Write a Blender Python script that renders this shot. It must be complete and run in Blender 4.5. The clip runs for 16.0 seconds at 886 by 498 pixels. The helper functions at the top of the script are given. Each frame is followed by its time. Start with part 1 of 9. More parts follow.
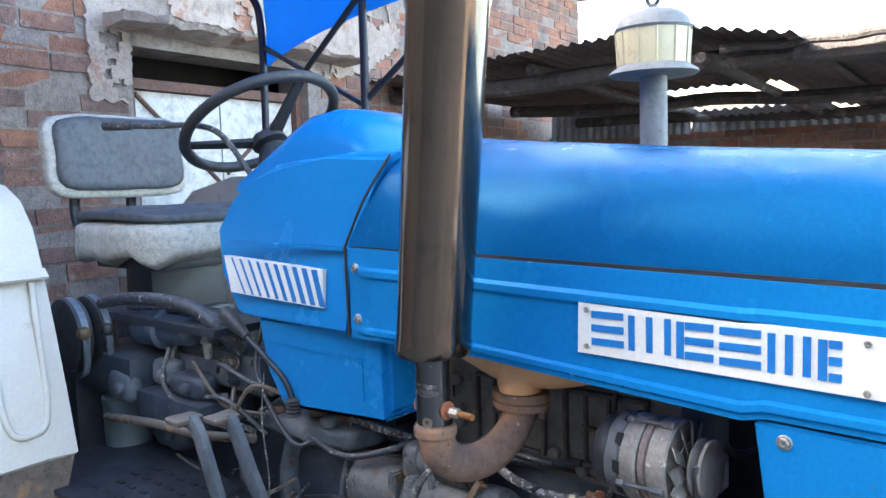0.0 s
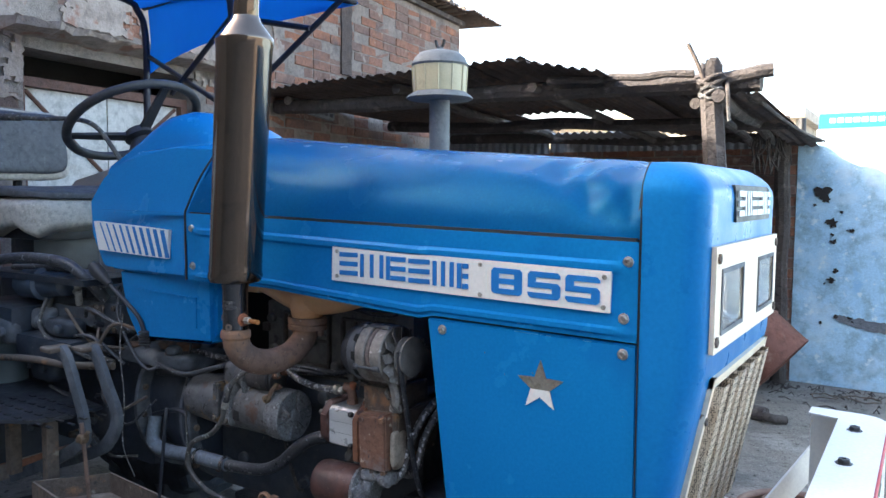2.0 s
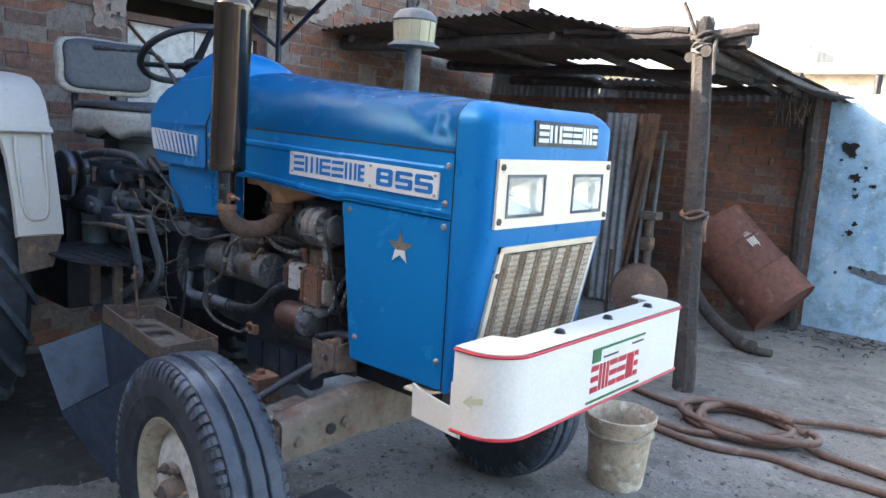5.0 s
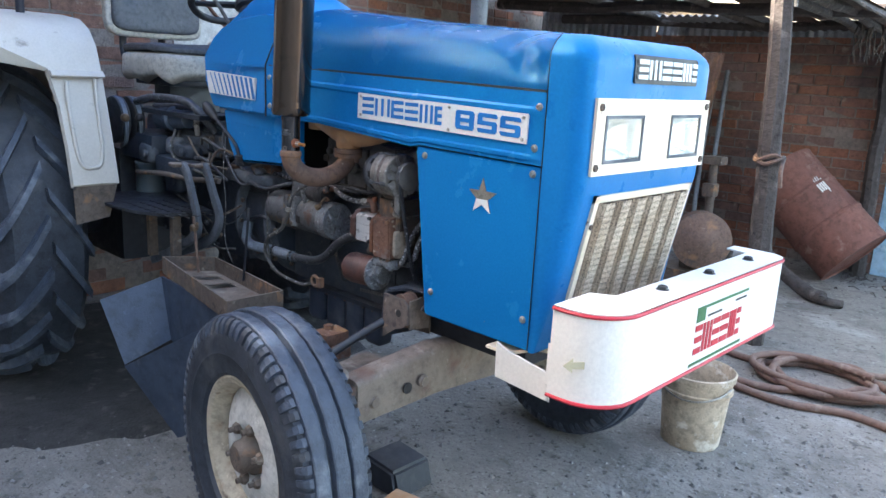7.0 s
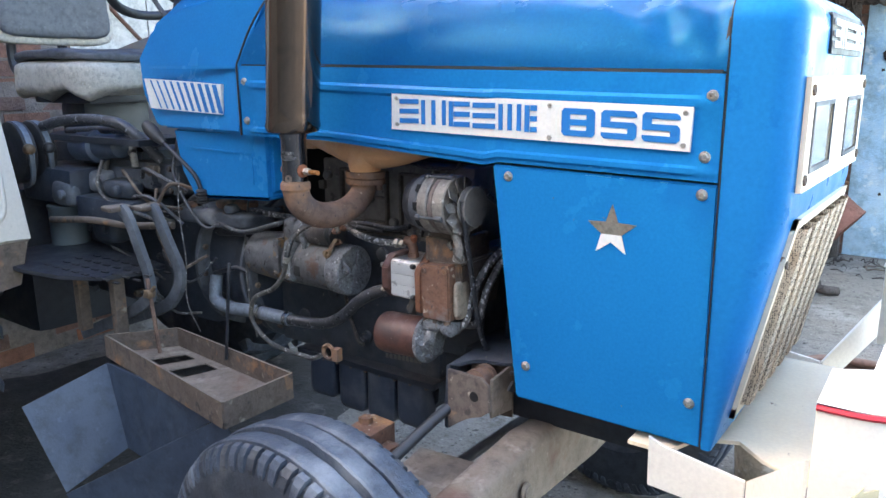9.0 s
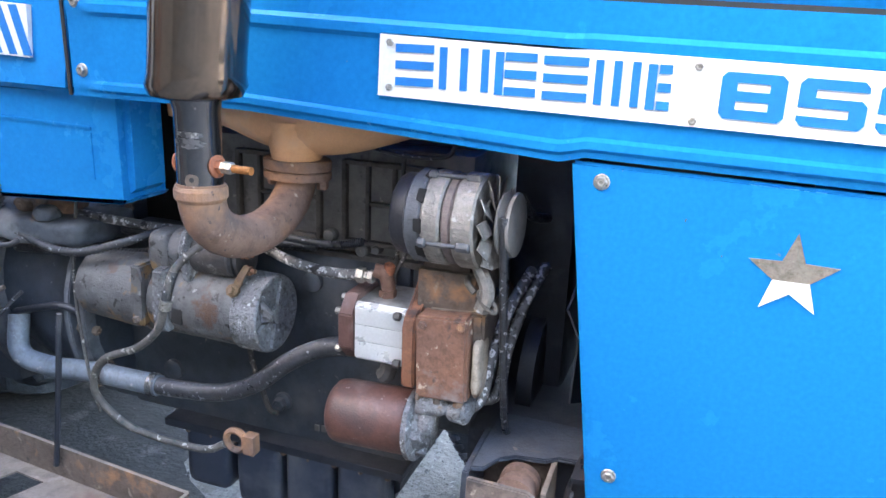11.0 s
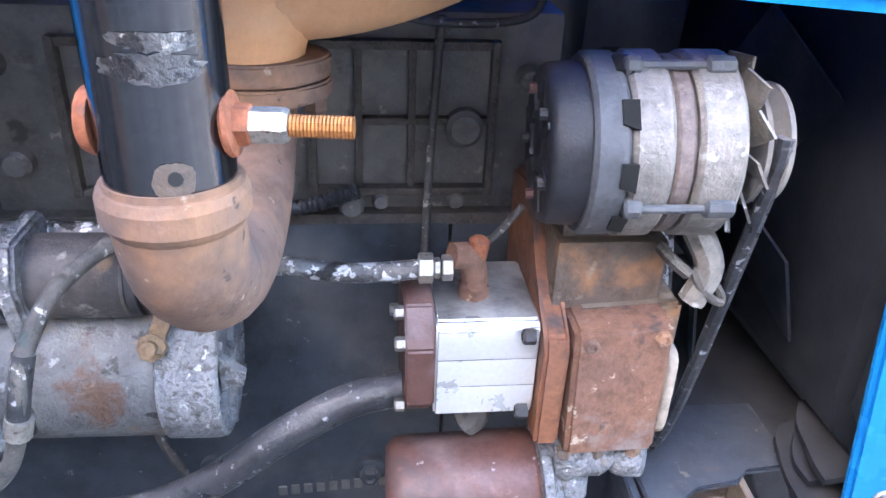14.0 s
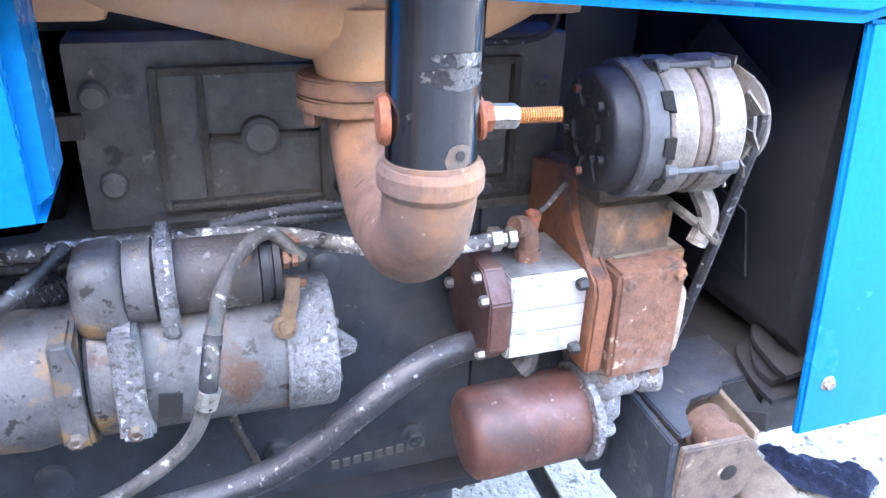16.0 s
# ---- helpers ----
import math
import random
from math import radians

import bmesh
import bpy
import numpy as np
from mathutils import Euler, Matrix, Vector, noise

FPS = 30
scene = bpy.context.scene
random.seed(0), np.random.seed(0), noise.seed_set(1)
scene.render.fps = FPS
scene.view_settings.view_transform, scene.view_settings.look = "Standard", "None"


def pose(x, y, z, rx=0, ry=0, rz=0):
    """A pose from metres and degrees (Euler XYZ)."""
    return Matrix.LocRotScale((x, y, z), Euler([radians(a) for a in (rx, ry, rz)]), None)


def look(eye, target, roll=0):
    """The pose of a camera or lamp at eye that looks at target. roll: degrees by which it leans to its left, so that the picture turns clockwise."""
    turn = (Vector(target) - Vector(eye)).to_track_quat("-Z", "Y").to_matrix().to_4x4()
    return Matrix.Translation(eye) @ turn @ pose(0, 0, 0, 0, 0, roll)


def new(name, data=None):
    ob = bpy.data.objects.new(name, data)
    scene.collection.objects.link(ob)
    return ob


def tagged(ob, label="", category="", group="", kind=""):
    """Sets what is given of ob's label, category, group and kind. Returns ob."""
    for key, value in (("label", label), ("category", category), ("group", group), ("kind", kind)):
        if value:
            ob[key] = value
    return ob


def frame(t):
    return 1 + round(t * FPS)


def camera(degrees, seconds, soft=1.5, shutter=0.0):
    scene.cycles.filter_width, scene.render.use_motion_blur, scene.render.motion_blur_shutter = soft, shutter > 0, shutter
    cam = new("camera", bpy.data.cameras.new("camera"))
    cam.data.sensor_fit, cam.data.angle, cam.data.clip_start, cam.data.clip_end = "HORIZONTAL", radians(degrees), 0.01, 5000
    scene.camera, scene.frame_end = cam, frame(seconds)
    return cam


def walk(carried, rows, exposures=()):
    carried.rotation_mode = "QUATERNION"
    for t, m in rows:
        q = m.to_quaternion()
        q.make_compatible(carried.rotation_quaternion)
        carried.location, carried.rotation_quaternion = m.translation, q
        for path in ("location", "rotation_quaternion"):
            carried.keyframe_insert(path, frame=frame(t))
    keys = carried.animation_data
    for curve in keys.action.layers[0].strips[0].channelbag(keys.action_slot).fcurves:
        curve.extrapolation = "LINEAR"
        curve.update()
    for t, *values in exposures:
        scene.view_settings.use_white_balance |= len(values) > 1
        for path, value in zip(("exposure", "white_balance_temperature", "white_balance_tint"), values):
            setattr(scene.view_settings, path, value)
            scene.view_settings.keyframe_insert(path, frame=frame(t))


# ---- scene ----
cam = camera(61.0, 16.0)
PATH = [
    (0.0, (0.552, -1.258, 1.569), (-0.731, 0.265, 1.389), -1.9),
    (0.5, (0.629, -1.287, 1.613), (-0.564, 0.318, 1.625), -3.8),
    (1.0, (0.814, -1.362, 1.576), (-0.426, 0.207, 1.593), -4.2),
    (1.5, (0.981, -1.446, 1.519), (-0.247, 0.129, 1.420), 0.7),
    (2.0, (1.105, -1.555, 1.500), (0.021, 0.120, 1.357), 0.4),
    (2.5, (1.259, -1.710, 1.508), (0.284, 0.021, 1.279), 2.0),
    (3.0, (1.405, -1.717, 1.518), (0.506, 0.064, 1.383), 2.8),
    (3.5, (1.597, -1.682, 1.520), (0.670, 0.090, 1.477), 4.5),
    (4.0, (1.726, -1.664, 1.513), (0.684, 0.037, 1.368), 4.5),
    (4.5, (1.839, -1.710, 1.508), (0.704, -0.081, 1.276), 0.3),
    (5.0, (1.976, -1.811, 1.481), (0.688, -0.313, 1.169), 3.6),
    (5.2, (2.008, -1.832, 1.478), (0.691, -0.363, 1.152), 3.9),
    (7.3, (1.662, -1.750, 1.442), (0.328, -0.332, 0.981), 2.9),
    (7.5, (1.571, -1.731, 1.410), (0.299, -0.249, 0.984), 5.8),
    (8.0, (1.379, -1.772, 1.418), (0.277, -0.169, 0.952), 4.0),
    (8.5, (1.251, -1.737, 1.395), (0.231, -0.099, 0.870), 4.1),
    (9.0, (1.042, -1.556, 1.421), (-0.100, 0.023, 0.972), -0.4),
    (9.5, (0.880, -1.466, 1.420), (-0.115, 0.209, 0.969), 0.3),
    (10.0, (0.741, -1.360, 1.395), (-0.156, 0.331, 0.814), 0.3),
    (10.2, (0.636, -1.343, 1.412), (-0.169, 0.403, 0.862), 1.1),
    (12.3, (0.192, -0.912, 1.363), (-0.145, 0.910, 0.611), 2.2),
    (12.5, (0.123, -0.917, 1.369), (-0.050, 0.892, 0.535), 1.4),
    (13.0, (0.000, -0.950, 1.355), (0.106, 0.833, 0.455), 2.5),
    (13.5, (-0.040, -0.878, 1.334), (0.173, 0.881, 0.405), 2.4),
    (14.0, (-0.118, -0.716, 1.327), (0.096, 1.034, 0.383), 2.4),
    (14.5, (-0.164, -0.670, 1.311), (0.142, 1.055, 0.346), 2.7),
    (15.0, (-0.263, -0.737, 1.329), (0.333, 0.923, 0.386), 1.3),
    (15.5, (-0.337, -0.816, 1.350), (0.245, 0.859, 0.425), 1.8),
    (16.0, (-0.339, -0.810, 1.347), (0.267, 0.879, 0.463), 2.4),
]
LIGHT = [(0.0, 3.7, 6600, 10), (0.5, 3.35, 6560, 10), (1.0, 2.2, 6550, 11), (1.5, 2.9, 6680, 11), (2.0, 2.8, 6550, 11), (2.5, 2.8, 6450, 11), (3.0, 2.3, 6450, 11), (3.5, 1.42, 6300, 8), (4.0, 1.55, 6450, 10), (4.5, 2.05, 6550, 11), (5.0, 2.65, 6650, 12), (7.5, 3.1, 6650, 12), (8.0, 3.2, 6800, 12), (8.5, 3.48, 7100, 13), (9.0, 3.55, 7000, 12), (9.5, 3.75, 7030, 11), (10.0, 3.96, 7120, 11), (12.5, 5.0, 6150, 18), (13.0, 5.1, 6300, 19), (13.5, 4.98, 6350, 18), (14.0, 5.0, 6400, 17), (14.5, 4.95, 6300, 15), (15.0, 5.12, 6300, 14), (16.0, 5.38, 6250, 16)]
walk(cam, [(t, look(eye, target, roll)) for t, eye, target, roll in PATH], LIGHT)

# ---- world, sun, exposure ----
SUN = Vector((1.0, 0.6, -0.605)).normalized()
world = bpy.data.worlds.new("sky")
scene.world = world
world.use_nodes = True
wn = world.node_tree.nodes
sky = wn.new("ShaderNodeTexSky")
sky.sky_type = 'NISHITA'
sky.sun_disc = False
sky.sun_elevation = math.asin(-SUN.z)
sky.sun_rotation = math.atan2(-SUN.x, -SUN.y)
sky.air_density, sky.dust_density, sky.ozone_density = 1.0, 3.0, 0.0
wn["Background"].inputs[1].default_value = 0.15
world.node_tree.links.new(sky.outputs[0], wn["Background"].inputs[0])
sun = new("sun", bpy.data.lights.new("sun", 'SUN'))
sun.data.energy, sun.data.angle, sun.data.color = 4.0, radians(0.5), (1.0, 0.93, 0.82)
sun.matrix_world = look((-12, -8, 12), Vector((-12, -8, 12)) + SUN)


# ---- materials ----
def nodes_of(name):
    m = bpy.data.materials.new(name)
    m.use_nodes = True
    nt = m.node_tree
    return m, nt, nt.nodes["Principled BSDF"]


def ramp_mask(nt, vec, scale, lo, hi, detail=6.0, rough=0.6, stretch=None):
    """A soft-edged noise mask between 0 and 1."""
    if stretch:
        mp = nt.nodes.new("ShaderNodeMapping")
        mp.inputs["Scale"].default_value = stretch
        nt.links.new(vec, mp.inputs[0])
        vec = mp.outputs[0]
    n = nt.nodes.new("ShaderNodeTexNoise")
    n.inputs["Scale"].default_value, n.inputs["Detail"].default_value, n.inputs["Roughness"].default_value = scale, detail, rough
    nt.links.new(vec, n.inputs[0])
    r = nt.nodes.new("ShaderNodeMapRange")
    r.inputs[1].default_value, r.inputs[2].default_value = lo, hi
    nt.links.new(n.outputs[0], r.inputs[0])
    return r.outputs[0]


def mixed(nt, fac, a, b):
    """Colour a with b laid over it by fac; a and b are sockets or colours."""
    n = nt.nodes.new("ShaderNodeMix")
    n.data_type = 'RGBA'
    for socket, value in ((n.inputs[0], fac), (n.inputs[6], a), (n.inputs[7], b)):
        if hasattr(value, "default_value"):
            nt.links.new(value, socket)
        elif isinstance(value, float):
            socket.default_value = value
        else:
            socket.default_value = (*value, 1)
    return n.outputs[2]


def surface(name, base, second, rough=0.6, metal=0.0, scale=9.0, fine=90.0, bump=0.15, spots=(), coat=0.0, per=None, per_amount=0.5, dust=None, place=False):
    """A weathered surface: two tones at two scales, spots [(colour, scale, lo, hi)], relief, and a tone of its own per piece."""
    m, nt, b = nodes_of(name)
    co = nt.nodes.new("ShaderNodeNewGeometry").outputs["Position"] if place else nt.nodes.new("ShaderNodeTexCoord").outputs["Object"]
    col = mixed(nt, ramp_mask(nt, co, scale, 0.35, 0.65), base, second)
    grain = ramp_mask(nt, co, fine, 0.3, 0.7, 3.0)
    col = mixed(nt, 0.28 if bump >= 0.1 else 0.16, col, mixed(nt, grain, tuple(c * 0.55 for c in base), tuple(min(1, c * 1.35) for c in second)))
    if bump >= 0.1:
        # caught dirt and wear between the broad tone and the grain
        col = mixed(nt, ramp_mask(nt, co, scale * 4.3, 0.46, 0.66, 8.0, 0.7), col, mixed(nt, 0.62, col, tuple(c * 0.32 for c in base)))
        col = mixed(nt, ramp_mask(nt, co, scale * 7.1, 0.60, 0.68, 8.0, 0.7), col, mixed(nt, 0.45, col, tuple(min(1, c * 2.1) for c in second)))
    for colour, s, lo, hi in spots:
        mask = ramp_mask(nt, co, s, lo, hi)
        col = mixed(nt, mask, col, colour)
    if per:
        if per == "object":
            rnd = nt.nodes.new("ShaderNodeObjectInfo").outputs["Random"]
        else:
            rnd = nt.nodes.new("ShaderNodeNewGeometry").outputs["Random Per Island"]
        hsv = nt.nodes.new("ShaderNodeHueSaturation")
        mr = nt.nodes.new("ShaderNodeMapRange")
        mr.inputs[3].default_value, mr.inputs[4].default_value = 1 - per_amount, 1 + per_amount
        nt.links.new(rnd, mr.inputs[0])
        nt.links.new(mr.outputs[0], hsv.inputs["Value"])
        sat = nt.nodes.new("ShaderNodeMath")
        sat.operation = 'MULTIPLY_ADD'
        sat.inputs[1].default_value, sat.inputs[2].default_value = 0.5, 0.72
        nt.links.new(rnd, sat.inputs[0])
        nt.links.new(sat.outputs[0], hsv.inputs["Saturation"])
        nt.links.new(col, hsv.inputs["Color"])
        col = hsv.outputs[0]
    if dust:
        colour, amount = dust
        g = nt.nodes.new("ShaderNodeNewGeometry")
        sep = nt.nodes.new("ShaderNodeSeparateXYZ")
        nt.links.new(g.outputs["Normal"], sep.inputs[0])
        up = nt.nodes.new("ShaderNodeMapRange")
        up.inputs[1].default_value, up.inputs[2].default_value, up.inputs[4].default_value = 0.2, 0.95, amount
        nt.links.new(sep.outputs[2], up.inputs[0])
        mul = nt.nodes.new("ShaderNodeMath")
        mul.operation = 'MULTIPLY'
        nt.links.new(up.outputs[0], mul.inputs[0])
        nt.links.new(ramp_mask(nt, co, 14.0, 0.25, 0.6), mul.inputs[1])
        col = mixed(nt, mul.outputs[0], col, colour)
    nt.links.new(col, b.inputs["Base Color"])
    b.inputs["Metallic"].default_value = metal
    b.inputs["Coat Weight"].default_value = coat
    b.inputs["Coat Roughness"].default_value = 0.12
    rr = nt.nodes.new("ShaderNodeMapRange")
    swing = 0.12 if bump >= 0.01 else 0.03
    rr.inputs[3].default_value, rr.inputs[4].default_value = max(0.03, rough - swing), min(1, rough + swing)
    nt.links.new(ramp_mask(nt, co, scale * 2.3, 0.3, 0.7), rr.inputs[0])
    nt.links.new(rr.outputs[0], b.inputs["Roughness"])
    if bump:
        bn = nt.nodes.new("ShaderNodeBump")
        bn.inputs["Strength"].default_value = bump
        bn.inputs["Distance"].default_value = 0.01
        h = nt.nodes.new("ShaderNodeMath")
        h.operation = 'ADD'
        nt.links.new(ramp_mask(nt, co, fine, 0.2, 0.8, 4.0), h.inputs[0])
        nt.links.new(ramp_mask(nt, co, scale * 1.7, 0.2, 0.8, 5.0), h.inputs[1])
        nt.links.new(h.outputs[0], bn.inputs["Height"])
        nt.links.new(bn.outputs[0], b.inputs["Normal"])
    return m


def glass(name, tint=(0.9, 0.95, 0.95), rough=0.05):
    m, nt, b = nodes_of(name)
    b.inputs["Base Color"].default_value = (*tint, 1)
    b.inputs["Transmission Weight"].default_value = 1.0
    b.inputs["Roughness"].default_value = rough
    b.inputs["IOR"].default_value = 1.35
    return m


BLUE = surface("blue_paint", (0.0045, 0.153, 0.405), (0.006, 0.166, 0.430), 0.26, 0, 3.0, 160, 0.006, [((0.006, 0.118, 0.36), 2.6, 0.60, 0.78), ((0.10, 0.16, 0.24), 46.0, 0.725, 0.74), ((0.16, 0.10, 0.07), 30.0, 0.755, 0.765)])
BLUE_WORN = surface("worn_blue_paint", (0.005, 0.146, 0.395), (0.007, 0.158, 0.425), 0.34, 0, 5.0, 120, 0.03, [((0.08, 0.12, 0.17), 11.0, 0.69, 0.73), ((0.24, 0.26, 0.28), 60.0, 0.72, 0.74), ((0.20, 0.10, 0.05), 25.0, 0.73, 0.75)], coat=0.04)
for paint in (BLUE, BLUE_WORN):
    paint.node_tree.nodes["Principled BSDF"].inputs["Specular Tint"].default_value = (0.08, 0.72, 1.0, 1)
    paint.node_tree.nodes["Principled BSDF"].inputs["Specular IOR Level"].default_value = 0.30
WHITE = surface("white_paint", (0.82, 0.785, 0.715), (0.76, 0.72, 0.645), 0.45, 0, 5.0, 120, 0.05, [((0.45, 0.38, 0.25), 14.0, 0.72, 0.78)])
CREAM = surface("cream_paint", (0.86, 0.735, 0.56), (0.80, 0.66, 0.48), 0.5, 0, 8.0, 120, 0.06, [((0.22, 0.10, 0.05), 22.0, 0.68, 0.72)])
FENDER = surface("ivory_fender_paint", (0.54, 0.51, 0.45), (0.47, 0.43, 0.37), 0.5, 0, 5.0, 120, 0.05, [((0.25, 0.22, 0.18), 11.0, 0.64, 0.74)])
MUFF = surface("smoked_chrome", (0.135, 0.103, 0.080), (0.165, 0.125, 0.096), 0.10, 0.95, 6.0, 160, 0.01, [((0.06, 0.052, 0.045), 10.0, 0.62, 0.75)], coat=0.4)
PIPE_BLACK = surface("tarnished_black_chrome", (0.070, 0.073, 0.083), (0.095, 0.096, 0.102), 0.16, 0.9, 12.0, 160, 0.02, [((0.42, 0.39, 0.36), 60.0, 0.70, 0.72), ((0.36, 0.21, 0.13), 24.0, 0.72, 0.74)], coat=0.5)
SCUFF = surface("scuffed_bare_steel", (0.15, 0.145, 0.145), (0.075, 0.077, 0.083), 0.45, 0.6, 60.0, 260, 0.3, [((0.36, 0.345, 0.33), 150.0, 0.56, 0.64), ((0.03, 0.03, 0.034), 80.0, 0.52, 0.57)])
CLAMP_RUST = surface("red_rusted_clamp", (0.34, 0.115, 0.050), (0.23, 0.075, 0.038), 0.75, 0.1, 40.0, 240, 0.15, [((0.10, 0.045, 0.035), 60.0, 0.58, 0.68)])
PLATE_STEEL = surface("blue_black_bracket_steel", (0.062, 0.078, 0.105), (0.040, 0.050, 0.068), 0.5, 0.1, 9.0, 240, 0.15, [((0.17, 0.165, 0.165), 12.0, 0.58, 0.70), ((0.24, 0.19, 0.15), 40.0, 0.64, 0.70), ((0.14, 0.085, 0.06), 14.0, 0.62, 0.70)], dust=((0.12, 0.115, 0.11), 0.3))
FLANGE_BROWN = surface("orange_brown_flange", (0.235, 0.098, 0.050), (0.165, 0.070, 0.040), 0.6, 0.1, 18.0, 240, 0.12, [((0.33, 0.155, 0.075), 16.0, 0.58, 0.70), ((0.06, 0.042, 0.04), 20.0, 0.60, 0.70)])
PALE_CAST = surface("pale_flaking_casting", (0.44, 0.37, 0.29), (0.30, 0.25, 0.20), 0.7, 0.05, 22.0, 240, 0.2, [((0.16, 0.10, 0.07), 26.0, 0.60, 0.68)])
PLATE_RUST = surface("grey_brown_rusted_plate", (0.190, 0.150, 0.128), (0.130, 0.105, 0.092), 0.75, 0.1, 12.0, 240, 0.2, [((0.32, 0.20, 0.125), 14.0, 0.57, 0.66), ((0.40, 0.34, 0.28), 30.0, 0.62, 0.68), ((0.07, 0.06, 0.058), 22.0, 0.60, 0.67)])
RUST = surface("rusted_iron", (0.205, 0.124, 0.090), (0.140, 0.088, 0.068), 0.8, 0.05, 11.0, 260, 0.12, [((0.32, 0.165, 0.082), 7.0, 0.53, 0.68), ((0.075, 0.062, 0.060), 8.0, 0.55, 0.68), ((0.34, 0.27, 0.22), 60.0, 0.66, 0.72), ((0.06, 0.045, 0.04), 90.0, 0.64, 0.69)])
RUST_ORANGE = surface("heat_rusted_manifold", (0.66, 0.385, 0.205), (0.56, 0.30, 0.15), 0.85, 0.0, 9.0, 240, 0.09, [((0.36, 0.20, 0.12), 12.0, 0.62, 0.78), ((0.70, 0.47, 0.32), 6.0, 0.55, 0.75)])
RUST_RED = surface("red_brown_primer", (0.150, 0.064, 0.046), (0.095, 0.048, 0.040), 0.5, 0.1, 9.0, 220, 0.10, [((0.215, 0.155, 0.145), 7.0, 0.56, 0.72), ((0.055, 0.036, 0.036), 9.0, 0.56, 0.70), ((0.30, 0.26, 0.245), 70.0, 0.66, 0.71), ((0.20, 0.10, 0.06), 16.0, 0.60, 0.72)])
RUST_DARK = surface("dark_rusty_steel", (0.165, 0.125, 0.098), (0.105, 0.082, 0.068), 0.8, 0.2, 14.0, 200, 0.25, [((0.28, 0.15, 0.08), 12.0, 0.58, 0.68), ((0.30, 0.26, 0.215), 20.0, 0.62, 0.70), ((0.05, 0.043, 0.042), 26.0, 0.62, 0.68)], dust=((0.30, 0.26, 0.21), 0.5))
BLOCK = surface("oily_grey_cast_iron", (0.180, 0.170, 0.157), (0.112, 0.107, 0.102), 0.62, 0.1, 7.0, 320, 0.16, [((0.25, 0.23, 0.205), 5.0, 0.50, 0.70), ((0.05, 0.047, 0.046), 4.0, 0.58, 0.74), ((0.30, 0.27, 0.235), 44.0, 0.65, 0.71), ((0.06, 0.056, 0.053), 26.0, 0.62, 0.70)], dust=((0.27, 0.25, 0.22), 0.5))
# dark metal tone; on the cylinder head its darkness is painted bay shade
BLOCK_DARK = surface("dark_and_shaded_cast_iron", (0.026, 0.032, 0.045), (0.014, 0.017, 0.025), 0.42, 0.1, 8.0, 260, 0.10, [((0.055, 0.056, 0.062), 9.0, 0.58, 0.7)], dust=((0.11, 0.105, 0.10), 0.4))
PALE_PIPE = surface("pale_blue_grey_pipe_paint", (0.23, 0.265, 0.31), (0.15, 0.18, 0.215), 0.5, 0.1, 12.0, 240, 0.1, [((0.08, 0.085, 0.09), 14.0, 0.58, 0.70), ((0.40, 0.41, 0.42), 40.0, 0.64, 0.70)])
SHROUD = surface("blue_black_rubber_shroud", (0.014, 0.016, 0.022), (0.021, 0.024, 0.032), 0.55, 0, 6.0, 180, 0.05, dust=((0.05, 0.05, 0.052), 0.5))
CANISTER = surface("grey_green_canister_paint", (0.105, 0.135, 0.150), (0.075, 0.098, 0.112), 0.5, 0.1, 8.0, 200, 0.06, [((0.06, 0.06, 0.06), 9.0, 0.60, 0.72)], dust=((0.24, 0.23, 0.21), 0.4))
FOOT = surface("worn_dark_footplate", (0.040, 0.046, 0.057), (0.025, 0.029, 0.037), 0.5, 0.2, 7.0, 220, 0.15, [((0.11, 0.115, 0.125), 8.0, 0.60, 0.72)])
SUMP = surface("blue_black_sump_paint", (0.030, 0.042, 0.066), (0.020, 0.028, 0.046), 0.42, 0.0, 7.0, 240, 0.08, [((0.075, 0.085, 0.10), 6.0, 0.56, 0.70)], dust=((0.12, 0.12, 0.12), 0.4))
# one engine paint in two tones: darker on the gearbox, lighter on the crankcase
ENGINE_BLUE = surface("darker_engine_paint", (0.036, 0.047, 0.066), (0.020, 0.027, 0.039), 0.5, 0.05, 6.0, 300, 0.12, [((0.085, 0.092, 0.102), 5.0, 0.54, 0.72), ((0.010, 0.011, 0.013), 6.0, 0.56, 0.72), ((0.15, 0.155, 0.16), 60.0, 0.67, 0.72)], dust=((0.11, 0.115, 0.12), 0.4))
CRANK = surface("lighter_engine_paint", (0.064, 0.077, 0.095), (0.034, 0.043, 0.056), 0.5, 0.05, 6.0, 300, 0.12, [((0.13, 0.13, 0.13), 4.0, 0.50, 0.72), ((0.016, 0.017, 0.02), 6.0, 0.58, 0.72), ((0.20, 0.20, 0.195), 60.0, 0.67, 0.72)], dust=((0.17, 0.165, 0.155), 0.45))
DUSTY = surface("dust_caked_grey_casting", (0.112, 0.126, 0.146), (0.066, 0.077, 0.092), 0.65, 0.1, 9.0, 260, 0.16, [((0.19, 0.20, 0.21), 7.0, 0.54, 0.68), ((0.030, 0.032, 0.037), 8.0, 0.56, 0.70), ((0.14, 0.085, 0.06), 17.0, 0.66, 0.73)], dust=((0.20, 0.20, 0.195), 0.4))
OCHRE = surface("ochre_dirt_on_brass", (0.19, 0.125, 0.07), (0.12, 0.08, 0.05), 0.7, 0.2, 30.0, 260, 0.25, [((0.09, 0.055, 0.04), 40.0, 0.58, 0.7)])
SOLENOID = surface("mottled_brown_solenoid", (0.085, 0.075, 0.072), (0.055, 0.052, 0.055), 0.6, 0.2, 14.0, 260, 0.2, [((0.22, 0.135, 0.07), 22.0, 0.62, 0.70), ((0.20, 0.19, 0.18), 34.0, 0.62, 0.68)])
